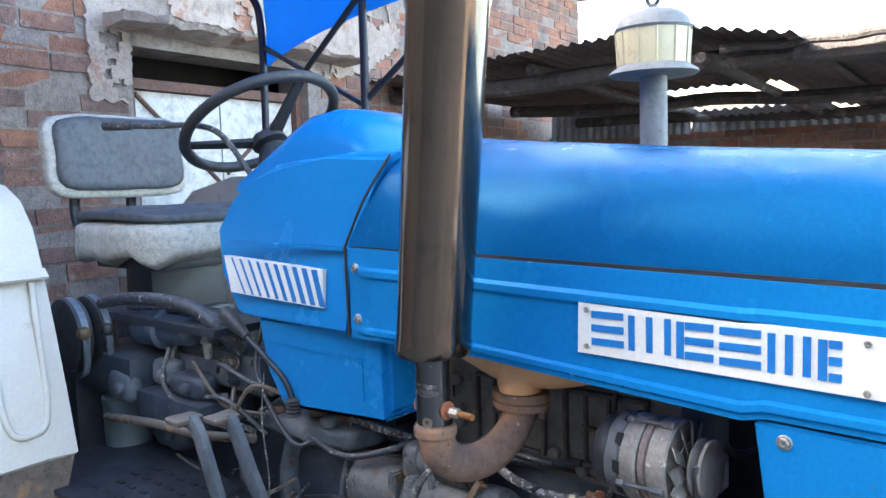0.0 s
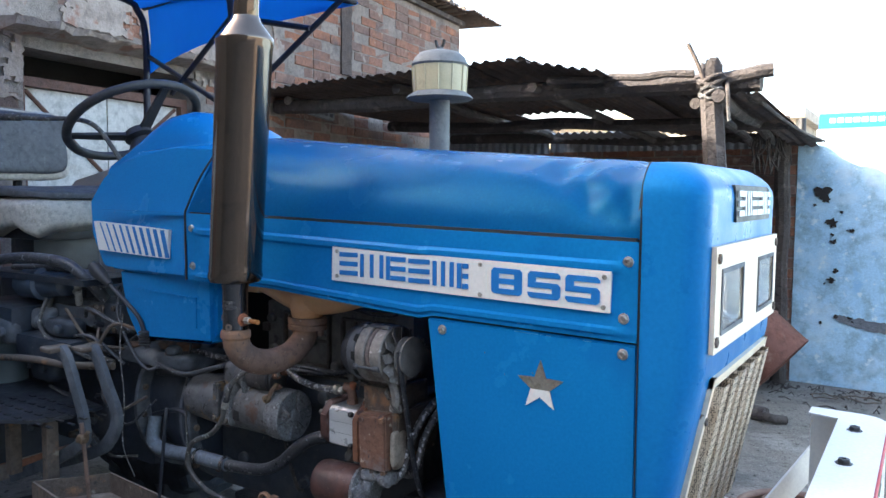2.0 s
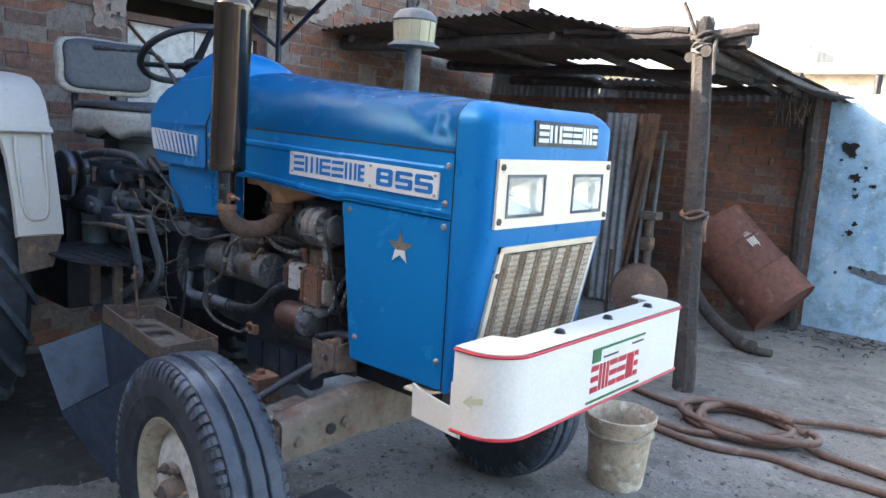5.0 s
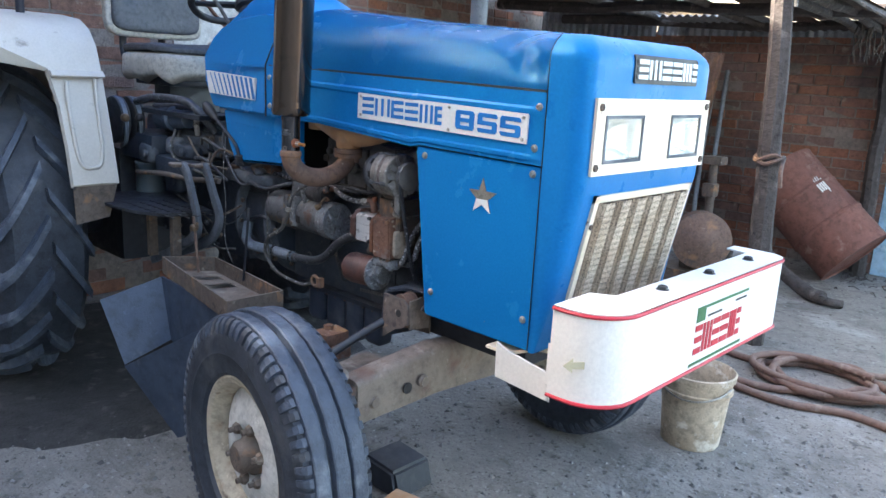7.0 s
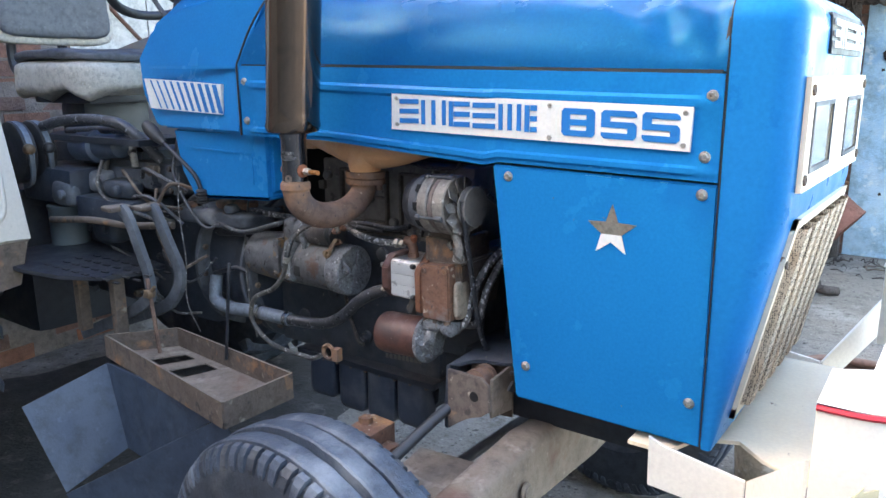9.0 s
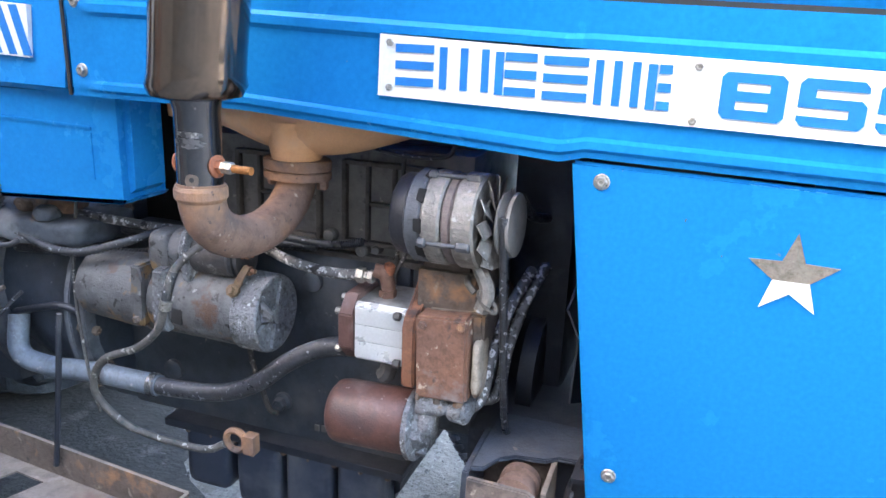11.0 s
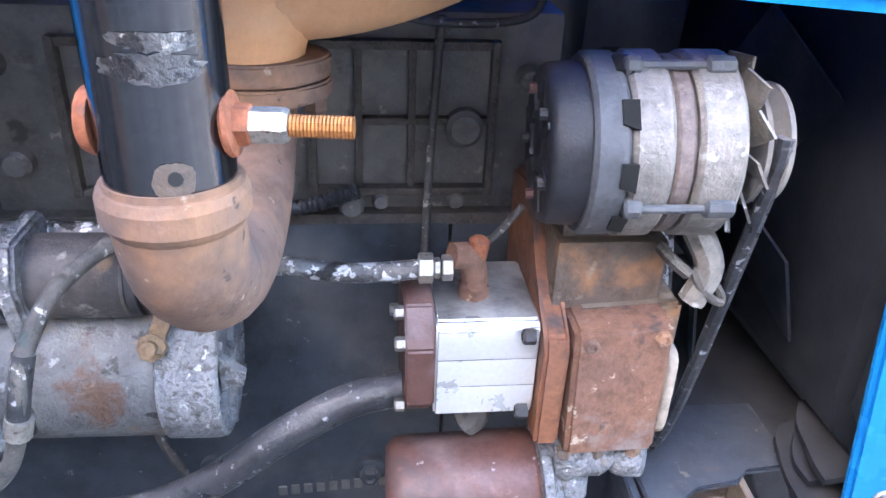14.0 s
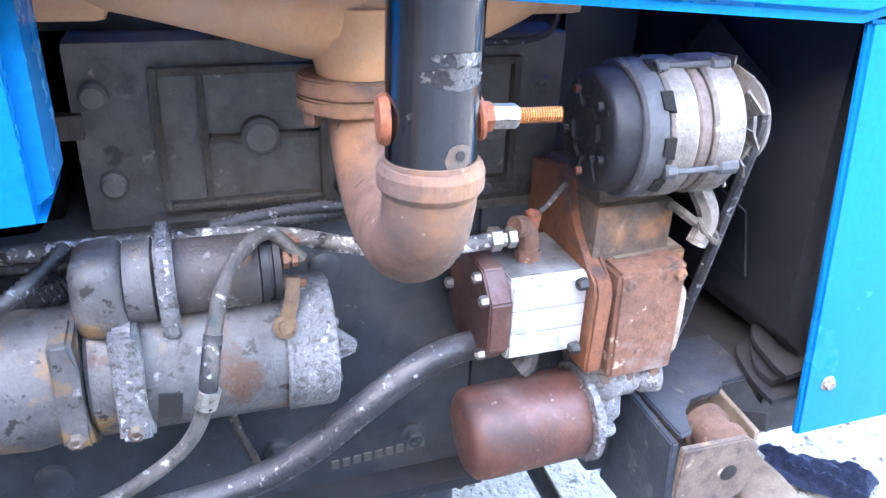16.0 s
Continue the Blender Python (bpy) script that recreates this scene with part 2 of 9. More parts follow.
ALU = surface("dirty_aluminium", (0.285, 0.265, 0.24), (0.19, 0.175, 0.158), 0.45, 0.35, 20.0, 240, 0.3, [((0.12, 0.105, 0.09), 24.0, 0.56, 0.66), ((0.40, 0.39, 0.37), 60.0, 0.62, 0.68)])
ALT_BLACK = surface("greasy_black_end_cover", (0.010, 0.011, 0.015), (0.020, 0.021, 0.026), 0.55, 0, 18.0, 220, 0.10, [((0.05, 0.048, 0.047), 34.0, 0.62, 0.72)])
# near-black that paints the shade of gaps and slots
GAP_SHADE = surface("painted_recess_shade", (0.002, 0.002, 0.002), (0.003, 0.003, 0.003), 0.9, 0, 18.0, 220, 0.0)
RIB = surface("dust_caught_cast_edge", (0.125, 0.110, 0.092), (0.080, 0.072, 0.063), 0.7, 0.1, 14.0, 260, 0.4, [((0.05, 0.045, 0.04), 18.0, 0.58, 0.7)])
PUMP = surface("bright_pump_aluminium", (0.70, 0.70, 0.68), (0.62, 0.62, 0.60), 0.34, 0.4, 9.0, 260, 0.03, [((0.34, 0.32, 0.30), 28.0, 0.68, 0.73)], dust=((0.13, 0.125, 0.12), 0.95))
STARTER = surface("flaking_silver_starter_paint", (0.135, 0.135, 0.137), (0.085, 0.088, 0.093), 0.55, 0.25, 10.0, 260, 0.25, [((0.25, 0.25, 0.255), 60.0, 0.63, 0.68), ((0.22, 0.138, 0.066), 24.0, 0.57, 0.66), ((0.026, 0.024, 0.024), 62.0, 0.59, 0.63), ((0.10, 0.058, 0.042), 16.0, 0.60, 0.66)], dust=((0.23, 0.22, 0.205), 0.4))
FLAKED = surface("crackled_silver_paint", (0.27, 0.275, 0.285), (0.16, 0.165, 0.175), 0.5, 0.35, 50.0, 260, 0.5, [((0.10, 0.098, 0.095), 120.0, 0.55, 0.61), ((0.46, 0.47, 0.475), 90.0, 0.61, 0.65), ((0.20, 0.13, 0.065), 16.0, 0.66, 0.75)])
LAMINATE = surface("brown_stator_laminations", (0.20, 0.16, 0.145), (0.15, 0.12, 0.11), 0.6, 0.3, 30.0, 300, 0.3)
PLASTIC = surface("black_plastic", (0.018, 0.018, 0.02), (0.03, 0.03, 0.033), 0.5, 0, 12.0, 200, 0.1, dust=((0.12, 0.11, 0.10), 0.4))
RUBBER = surface("tyre_rubber", (0.022, 0.028, 0.040), (0.034, 0.042, 0.056), 0.62, 0, 7.0, 160, 0.2, [((0.10, 0.105, 0.11), 6.0, 0.58, 0.75)], dust=((0.13, 0.128, 0.125), 0.5))
TREAD = surface("dusty_tread_rubber", (0.070, 0.088, 0.118), (0.045, 0.058, 0.080), 0.5, 0, 9.0, 160, 0.3, [((0.17, 0.19, 0.215), 7.0, 0.55, 0.72), ((0.026, 0.030, 0.040), 12.0, 0.6, 0.7)])
RUST_MOTTLED = surface("orange_mottled_rust", (0.225, 0.112, 0.070), (0.150, 0.082, 0.060), 0.75, 0.1, 16.0, 240, 0.22, [((0.36, 0.185, 0.085), 13.0, 0.54, 0.66), ((0.20, 0.165, 0.155), 11.0, 0.58, 0.66), ((0.42, 0.345, 0.27), 48.0, 0.62, 0.67), ((0.075, 0.050, 0.045), 34.0, 0.62, 0.68)])
HOSE = surface("black_rubber_hose", (0.022, 0.024, 0.028), (0.040, 0.042, 0.048), 0.36, 0, 20.0, 200, 0.2, [((0.30, 0.31, 0.33), 95.0, 0.605, 0.645)], dust=((0.17, 0.17, 0.18), 0.5))
GREY_HOSE = surface("dusty_grey_cable", (0.14, 0.132, 0.122), (0.05, 0.048, 0.046), 0.65, 0.1, 30.0, 240, 0.3, [((0.36, 0.35, 0.33), 90.0, 0.60, 0.65), ((0.03, 0.047, 0.045), 60.0, 0.60, 0.66)])
LINES = surface("silver_flaked_pipe", (0.20, 0.195, 0.19), (0.105, 0.10, 0.098), 0.45, 0.35, 34.0, 260, 0.3, [((0.62, 0.61, 0.60), 100.0, 0.54, 0.58), ((0.028, 0.026, 0.026), 45.0, 0.57, 0.61), ((0.27, 0.17, 0.09), 18.0, 0.66, 0.72)])
ALU_DARK = surface("oxidised_blue_grey_alloy", (0.090, 0.096, 0.106), (0.055, 0.060, 0.068), 0.6, 0.0, 16.0, 240, 0.15, [((0.20, 0.20, 0.20), 30.0, 0.62, 0.7)])
STEEL = surface("zinc_bolt_steel", (0.50, 0.48, 0.44), (0.34, 0.32, 0.28), 0.38, 0.75, 60.0, 300, 0.1, [((0.12, 0.09, 0.07), 120.0, 0.60, 0.68)])
COPPER = surface("copper_coloured_stud", (0.46, 0.185, 0.055), (0.36, 0.14, 0.04), 0.45, 0.5, 40.0, 300, 0.1)
AXLE = surface("dusty_painted_axle_steel", (0.25, 0.205, 0.165), (0.175, 0.14, 0.115), 0.75, 0.15, 7.0, 200, 0.2, [((0.15, 0.085, 0.06), 6.0, 0.58, 0.72), ((0.36, 0.33, 0.285), 10.0, 0.58, 0.70), ((0.10, 0.085, 0.075), 16.0, 0.64, 0.72)])
GREYSHEET = surface("blue_grey_sheet_steel", (0.050, 0.072, 0.108), (0.036, 0.052, 0.082), 0.5, 0.1, 5.0, 160, 0.1, [((0.10, 0.115, 0.135), 8.0, 0.60, 0.75)])
VINYL = surface("dusty_black_vinyl", (0.07, 0.075, 0.085), (0.10, 0.105, 0.115), 0.55, 0, 10.0, 300, 0.12)
SEAT_WHITE = surface("scuffed_white_vinyl", (0.60, 0.57, 0.50), (0.48, 0.44, 0.37), 0.6, 0, 12.0, 200, 0.25, [((0.25, 0.2, 0.15), 16.0, 0.66, 0.74)])
CLOTH = surface("blue_tarpaulin", (0.010, 0.10, 0.50), (0.012, 0.12, 0.58), 0.5, 0, 4.0, 300, 0.12)
PIPE_FRAME = surface("black_canopy_tube", (0.012, 0.014, 0.025), (0.02, 0.022, 0.035), 0.45, 0.2, 20.0, 200, 0.05)
LETTER_BLUE = surface("lettering_blue", (0.003, 0.135, 0.40), (0.004, 0.15, 0.43), 0.4, 0, 8.0, 120, 0.02)
PLATE = surface("white_nameplate", (0.72, 0.72, 0.70), (0.66, 0.66, 0.63), 0.4, 0.1, 12.0, 150, 0.05, [((0.4, 0.36, 0.3), 20.0, 0.7, 0.76)])
CHROME = surface("tarnished_chrome", (0.75, 0.75, 0.74), (0.62, 0.61, 0.58), 0.2, 0.9, 20.0, 200, 0.03)
BRASSY = surface("weathered_star_metal", (0.30, 0.27, 0.22), (0.22, 0.20, 0.17), 0.5, 0.5, 30.0, 200, 0.1)
RED = surface("red_tape", (0.55, 0.02, 0.04), (0.48, 0.02, 0.035), 0.45, 0, 10.0, 150, 0.03)
GREEN = surface("green_sticker_ink", (0.02, 0.16, 0.05), (0.02, 0.13, 0.045), 0.45, 0, 10.0, 150, 0.03)
BLACK = surface("black_enamel", (0.012, 0.012, 0.014), (0.02, 0.02, 0.02), 0.5, 0, 10.0, 150, 0.05)
AMBER = surface("amber_lens", (0.75, 0.22, 0.02), (0.65, 0.18, 0.02), 0.25, 0, 10.0, 150, 0.02, coat=0.4)
LENS_WHITE = surface("clear_lamp_lens", (0.62, 0.62, 0.60), (0.50, 0.50, 0.49), 0.12, 0.35, 30.0, 150, 0.05, coat=0.8)
PRECLEAN = surface("yellowed_precleaner_bowl", (0.52, 0.46, 0.30), (0.43, 0.38, 0.24), 0.4, 0, 8.0, 150, 0.06, [((0.25, 0.22, 0.16), 12.0, 0.64, 0.75)])
PRECAP = surface("faded_grey_cap", (0.16, 0.17, 0.17), (0.11, 0.12, 0.125), 0.6, 0, 10.0, 180, 0.1, dust=((0.3, 0.29, 0.26), 0.4))
MORTAR = surface("lime_mortar", (0.33, 0.28, 0.245), (0.22, 0.185, 0.162), 0.95, 0, 6.0, 90, 0.6, [((0.13, 0.11, 0.10), 3.0, 0.55, 0.75)])
BRICK_ONE = surface("fired_brick", (0.315, 0.162, 0.112), (0.205, 0.110, 0.083), 0.92, 0, 7.0, 120, 0.6, [((0.40, 0.31, 0.25), 9.0, 0.61, 0.70), ((0.10, 0.076, 0.072), 3.0, 0.55, 0.72), ((0.38, 0.175, 0.11), 2.2, 0.58, 0.70)], per="object", per_amount=0.26, place=True)
BRICK_REST = surface("fired_brick_field", (0.315, 0.162, 0.112), (0.205, 0.110, 0.083), 0.92, 0, 7.0, 120, 0.6, [((0.40, 0.31, 0.25), 9.0, 0.61, 0.70), ((0.10, 0.076, 0.072), 3.0, 0.55, 0.72), ((0.38, 0.175, 0.11), 2.2, 0.58, 0.70)], per="island", per_amount=0.26)
PLASTER = surface("flaking_plaster", (0.43, 0.36, 0.31), (0.33, 0.26, 0.22), 0.95, 0, 3.0, 60, 0.5, [((0.30, 0.17, 0.125), 5.0, 0.56, 0.62), ((0.22, 0.19, 0.17), 7.0, 0.6, 0.72)])
BLUE_WALL = surface("flaking_pale_blue_limewash", (0.45, 0.66, 0.80), (0.37, 0.60, 0.775), 0.9, 0, 1.7, 70, 0.3, [((0.54, 0.70, 0.79), 2.6, 0.52, 0.66), ((0.27, 0.50, 0.72), 5.0, 0.60, 0.70), ((0.62, 0.73, 0.78), 11.0, 0.60, 0.66), ((0.09, 0.075, 0.075), 9.0, 0.735, 0.745), ((0.30, 0.40, 0.49), 3.6, 0.67, 0.73)])
BARE = surface("bare_blue_grey_render", (0.21, 0.24, 0.28), (0.13, 0.14, 0.155), 0.95, 0, 14.0, 80, 0.5)
DAMP = surface("damp_sooty_mortar", (0.12, 0.092, 0.08), (0.075, 0.058, 0.052), 0.95, 0, 14.0, 90, 0.7)
WOOD = surface("grey_weathered_timber", (0.10, 0.084, 0.075), (0.055, 0.045, 0.041), 0.9, 0, 7.0, 60, 0.8, [((0.21, 0.18, 0.155), 9.0, 0.58, 0.72), ((0.03, 0.025, 0.022), 30.0, 0.62, 0.68)])
TIN = surface("rusty_corrugated_tin", (0.115, 0.085, 0.07), (0.075, 0.056, 0.048), 0.8, 0.2, 4.0, 120, 0.25, [((0.17, 0.095, 0.06), 5.0, 0.55, 0.7), ((0.24, 0.23, 0.22), 7.0, 0.68, 0.76)])
TIN_GREY = surface("grey_galvanised_tin", (0.30, 0.32, 0.34), (0.22, 0.23, 0.24), 0.6, 0.35, 4.0, 120, 0.2, [((0.2, 0.13, 0.09), 5.0, 0.64, 0.75)])
BARREL = surface("rusty_red_drum", (0.24, 0.095, 0.065), (0.17, 0.075, 0.055), 0.75, 0.15, 5.0, 120, 0.2, [((0.33, 0.22, 0.17), 6.0, 0.6, 0.72)])
BUCKET = surface("dirty_cream_plastic", (0.60, 0.48, 0.34), (0.47, 0.365, 0.255), 0.6, 0, 9.0, 120, 0.15, [((0.75, 0.68, 0.57), 14.0, 0.56, 0.66), ((0.20, 0.16, 0.12), 10.0, 0.64, 0.74)])
HOSE_RED = surface("muddy_red_brown_hose", (0.20, 0.105, 0.072), (0.14, 0.078, 0.057), 0.7, 0, 12.0, 150, 0.15, [((0.30, 0.22, 0.17), 9.0, 0.60, 0.72)], dust=((0.28, 0.22, 0.18), 0.4))
CONCRETE_PALE = surface("pale_render", (0.58, 0.52, 0.42), (0.50, 0.45, 0.37), 0.9, 0, 1.0, 40, 0.2, [((0.35, 0.31, 0.26), 1.5, 0.62, 0.75)])
SIGN_BLUE = surface("sign_blue", (0.02, 0.22, 0.55), (0.02, 0.20, 0.50), 0.4, 0, 5.0, 100, 0.02)
SHUTTER = surface("white_painted_shutter", (0.62, 0.61, 0.57), (0.54, 0.52, 0.48), 0.6, 0, 4.0, 100, 0.1, [((0.35, 0.30, 0.25), 5.0, 0.62, 0.74)])
FRAME_WOOD = surface("brown_painted_frame", (0.16, 0.075, 0.05), (0.12, 0.06, 0.045), 0.7, 0, 10.0, 120, 0.3)
LEAF = surface("feathery_leaf_green", (0.075, 0.125, 0.025), (0.16, 0.19, 0.045), 0.6, 0, 2.0, 60, 0.0, per="island", per_amount=0.4)
BARK = surface("grey_bark", (0.15, 0.12, 0.09), (0.10, 0.08, 0.06), 0.9, 0, 8.0, 60, 0.6)
RAG = surface("navy_rag", (0.02, 0.03, 0.07), (0.035, 0.045, 0.09), 0.95, 0, 12.0, 200, 0.4)
# near-black: unlit rooms behind windows, and bare patches of the blue wall
DARK_INSIDE = surface("unlit_interior_and_bare_wall", (0.03, 0.027, 0.025), (0.02, 0.018, 0.017), 0.95, 0, 3.0, 60, 0.3)
EARTH = surface("packed_dirt_yard", (0.285, 0.262, 0.228), (0.200, 0.183, 0.160), 0.95, 0, 0.8, 45, 0.9, [((0.35, 0.33, 0.295), 1.7, 0.52, 0.66), ((0.125, 0.112, 0.098), 2.2, 0.57, 0.70), ((0.10, 0.09, 0.08), 6.0, 0.60, 0.70), ((0.38, 0.36, 0.325), 33.0, 0.62, 0.68), ((0.085, 0.076, 0.066), 24.0, 0.60, 0.66), ((0.15, 0.132, 0.110), 9.0, 0.58, 0.68), ((0.095, 0.086, 0.075), 85.0, 0.60, 0.66), ((0.42, 0.40, 0.36), 110.0, 0.65, 0.70)])
# dark soil tone: painted shade below the tractor, and loose clods
SHADE_AND_CLODS = surface("shade_and_clod_soil", (0.055, 0.05, 0.046), (0.035, 0.032, 0.03), 0.85, 0, 4.0, 60, 0.7, [((0.10, 0.09, 0.08), 11.0, 0.58, 0.68), ((0.16, 0.15, 0.14), 40.0, 0.68, 0.72)])
REFLECTOR = surface("silvered_reflector", (0.93, 0.90, 0.84), (0.85, 0.81, 0.74), 0.20, 0.85, 12.0, 120, 0.05)
RIM = surface("yellowed_rim_paint", (0.50, 0.43, 0.32), (0.40, 0.33, 0.235), 0.55, 0, 8.0, 120, 0.1, [((0.22, 0.12, 0.07), 8.0, 0.54, 0.66), ((0.12, 0.075, 0.05), 18.0, 0.62, 0.70)])
DISC = surface("scuffed_white_disc_paint", (0.66, 0.66, 0.62), (0.55, 0.54, 0.49), 0.5, 0, 7.0, 120, 0.1, [((0.16, 0.12, 0.09), 9.0, 0.63, 0.67), ((0.36, 0.24, 0.14), 16.0, 0.66, 0.72)])
GRAVEL = surface("stone_chips", (0.25, 0.235, 0.22), (0.16, 0.15, 0.14), 0.9, 0, 5.0, 90, 0.3, per="island", per_amount=0.5)
PLATE_GLASS = glass("lamp_glass", (0.99, 0.985, 0.97), 0.04)


# ---- building helpers ----
BASE = {}


def thing(name, at, label, category, group="", kind=""):
    """An empty at its base that carries the parts of one thing."""
    ob = new(name)
    ob.empty_display_size = 0.1
    ob.location = at
    BASE[ob.name] = Vector(at)
    return tagged(ob, label, category, group, kind)


def part(name, bm, material, parent=None, label="", smooth=None):
    """Links a bmesh, drawn in world places, as one mesh object under a thing or a part."""
    base = BASE[parent.name] if parent else Vector((0, 0, 0))
    me = bpy.data.meshes.new(name)
    bmesh.ops.recalc_face_normals(bm, faces=bm.faces)
    if base.length:
        bmesh.ops.translate(bm, verts=bm.verts, vec=-base)
    bm.to_mesh(me)
    bm.free()
    me.materials.append(material)
    if smooth:
        me.shade_smooth()
        me.set_sharp_from_angle(angle=radians(smooth))
    ob = new(name, me)
    BASE[ob.name] = base
    if parent:
        ob.parent = parent
    if label:
        ob["label"] = label
    return ob


def setting(name, bm, material, label="", category="", smooth=None):
    return tagged(part(name, bm, material, None, "", smooth), label, category, "", "structure")


def lone(name, bm, material, label, category, group="", smooth=None, kind=""):
    return tagged(part(name, bm, material, None, "", smooth), label, category, group, kind)


def box(bm, x0, x1, y0, y1, z0, z1, bevel=0.0, m=None):
    r = bmesh.ops.create_cube(bm, size=1)
    vs = r["verts"]
    bmesh.ops.transform(bm, matrix=Matrix.Translation(((x0 + x1) / 2, (y0 + y1) / 2, (z0 + z1) / 2)) @ Matrix.Diagonal((abs(x1 - x0), abs(y1 - y0), abs(z1 - z0), 1)), verts=vs)
    if bevel:
        es = list({e for v in vs for e in v.link_edges})
        out = bmesh.ops.bevel(bm, geom=es, offset=bevel, segments=2, affect='EDGES', profile=0.7)
        vs = list({v for f in out["faces"] for v in f.verts} | {v for v in vs if v.is_valid})
    if m is not None:
        bmesh.ops.transform(bm, matrix=m, verts=vs)
    return vs


def rings(bm, loops, cap0=True, cap1=True, closed=True):
    """Skins a list of loops that have the same number of points."""
    vl = [[bm.verts.new(p) for p in lp] for lp in loops]
    n = len(vl[0])
    for a, b in zip(vl, vl[1:]):
        for i in range(n if closed else n - 1):
            j = (i + 1) % n
            try:
                bm.faces.new((a[i], a[j], b[j], b[i]))
            except ValueError:
                pass
    if cap0:
        bm.faces.new(list(reversed(vl[0])))
    if cap1:
        bm.faces.new(vl[-1])
    return vl


def frame_of(d):
    d = Vector(d).normalized()
    a = Vector((0, 0, 1)) if abs(d.z) < 0.9 else Vector((1, 0, 0))
    u = d.cross(a).normalized()
    return u, d.cross(u).normalized()


def lathe(bm, origin, axis, profile, seg=24, cap0=True, cap1=True):
    """Turns a profile [(along, radius)] about an axis."""
    o, ax = Vector(origin), Vector(axis).normalized()
    u, v = frame_of(ax)
    loops = []
    for h, r in profile:
        loops.append([o + ax * h + (u * math.cos(t) + v * math.sin(t)) * r for t in (2 * math.pi * i / seg for i in range(seg))])
    return rings(bm, loops, cap0, cap1)


def cyl(bm, p0, p1, r0, r1=None, seg=16, bevel=0.0):
    p0, p1 = Vector(p0), Vector(p1)
    r1 = r0 if r1 is None else r1
    n = (p1 - p0).length
    b = min(bevel, n / 3)
    prof = [(0, r0 - b), (b, r0), (n - b, r1), (n, r1 - b)] if b else [(0, r0), (n, r1)]
    lathe(bm, p0, p1 - p0, prof, seg)


def curve_points(pts, n=6):
    """Catmull-Rom through the points."""
    pts = [Vector(p) for p in pts]
    if len(pts) < 3:
        return pts
    ext = [pts[0] * 2 - pts[1], *pts, pts[-1] * 2 - pts[-2]]
    out = []
    for i in range(1, len(ext) - 2):
        a, b, c, d = ext[i - 1:i + 3]
        for k in range(n):
            t = k / n
            out.append(0.5 * ((2 * b) + (c - a) * t + (2 * a - 5 * b + 4 * c - d) * t * t + (3 * b - a - 3 * c + d) * t ** 3))
    out.append(pts[-1])
    return out


def tube(bm, pts, r, seg=10, n=6, cap=True, radius=None):
    """A pipe along a smooth line; radius(i, count) may vary it."""
    line = curve_points(pts, n)
    loops, u = [], None
    for i, p in enumerate(line):
        d = (line[min(i + 1, len(line) - 1)] - line[max(i - 1, 0)]).normalized()
        if u is None:
            u, _ = frame_of(d)
        u = (u - d * u.dot(d)).normalized()
        w = d.cross(u)
        rr = radius(i, len(line)) if radius else r
        loops.append([p + (u * math.cos(t) + w * math.sin(t)) * rr for t in (2 * math.pi * k / seg for k in range(seg))])
    rings(bm, loops, cap, cap)


def plate(bm, poly, axis, a, b, bevel=0.0):
    """A flat sheet: a 2D outline in the plane across axis ('x': y,z; 'y': x,z; 'z': x,y), from a to b along it."""
    def at(p, s):
        return {'x': (s, p[0], p[1]), 'y': (p[0], s, p[1]), 'z': (p[0], p[1], s)}[axis]
    n0 = len(bm.verts)
    rings(bm, [[at(p, a) for p in poly], [at(p, b) for p in poly]])
    if bevel:
        bm.verts.ensure_lookup_table()
        vs = bm.verts[n0:]
        es = [e for e in {e for v in vs for e in v.link_edges} if e.calc_length() > bevel * 2.5]
        bmesh.ops.bevel(bm, geom=es, offset=bevel, segments=2, affect='EDGES')


def casting(bm, x0, x1, y0, y1, z0, z1, amp=0.004, cuts=5, power=5.0, grain=28.0):
    """A rounded, uneven cast lump that fills a box."""
    b2 = bmesh.new()
    bmesh.ops.create_cube(b2, size=2)
    bmesh.ops.subdivide_edges(b2, edges=list(b2.edges), cuts=cuts, use_grid_fill=True)
    c = Vector(((x0 + x1) / 2, (y0 + y1) / 2, (z0 + z1) / 2))
    h = Vector(((x1 - x0) / 2, (y1 - y0) / 2, (z1 - z0) / 2))
    for v in b2.verts:
        k = [abs(t) for t in v.co]
        p = v.co / (k[0] ** power + k[1] ** power + k[2] ** power) ** (1 / power)
        q = Vector((c.x + p.x * h.x, c.y + p.y * h.y, c.z + p.z * h.z))
        v.co = q + Vector((noise.noise(q * grain), noise.noise(q * grain + Vector((7, 0, 0))), noise.noise(q * grain + Vector((0, 9, 0))))) * amp
    me = bpy.data.meshes.new("casting")
    b2.to_mesh(me)
    b2.free()
    bm.from_mesh(me)
    bpy.data.meshes.remove(me)


def strap(bm, pts, width, thick, up, n=6):
    """A flat bar along a smooth line; up is the way its width lies."""
    line = curve_points(pts, n)
    loops = []
    for i, p in enumerate(line):
        d = (line[min(i + 1, len(line) - 1)] - line[max(i - 1, 0)]).normalized()
        u = (Vector(up) - d * Vector(up).dot(d)).normalized()
        w = d.cross(u)
        loops.append([p + u * a * width / 2 + w * b * thick / 2 for a, b in ((-1, -0.6), (-0.8, -1), (0.8, -1), (1, -0.6), (1, 0.6), (0.8, 1), (-0.8, 1), (-1, 0.6))])
    rings(bm, loops)


def hexbolt(parent, at, axis, r=0.009, h=0.008, material=None, name="bolt", washer=True):
    bm = bmesh.new()
    ax = Vector(axis).normalized()
    at = Vector(at)
    if washer:
        lathe(bm, at - ax * 0.001, ax, [(0, r * 1.35), (0.002, r * 1.35), (0.003, r * 1.2)], 14)
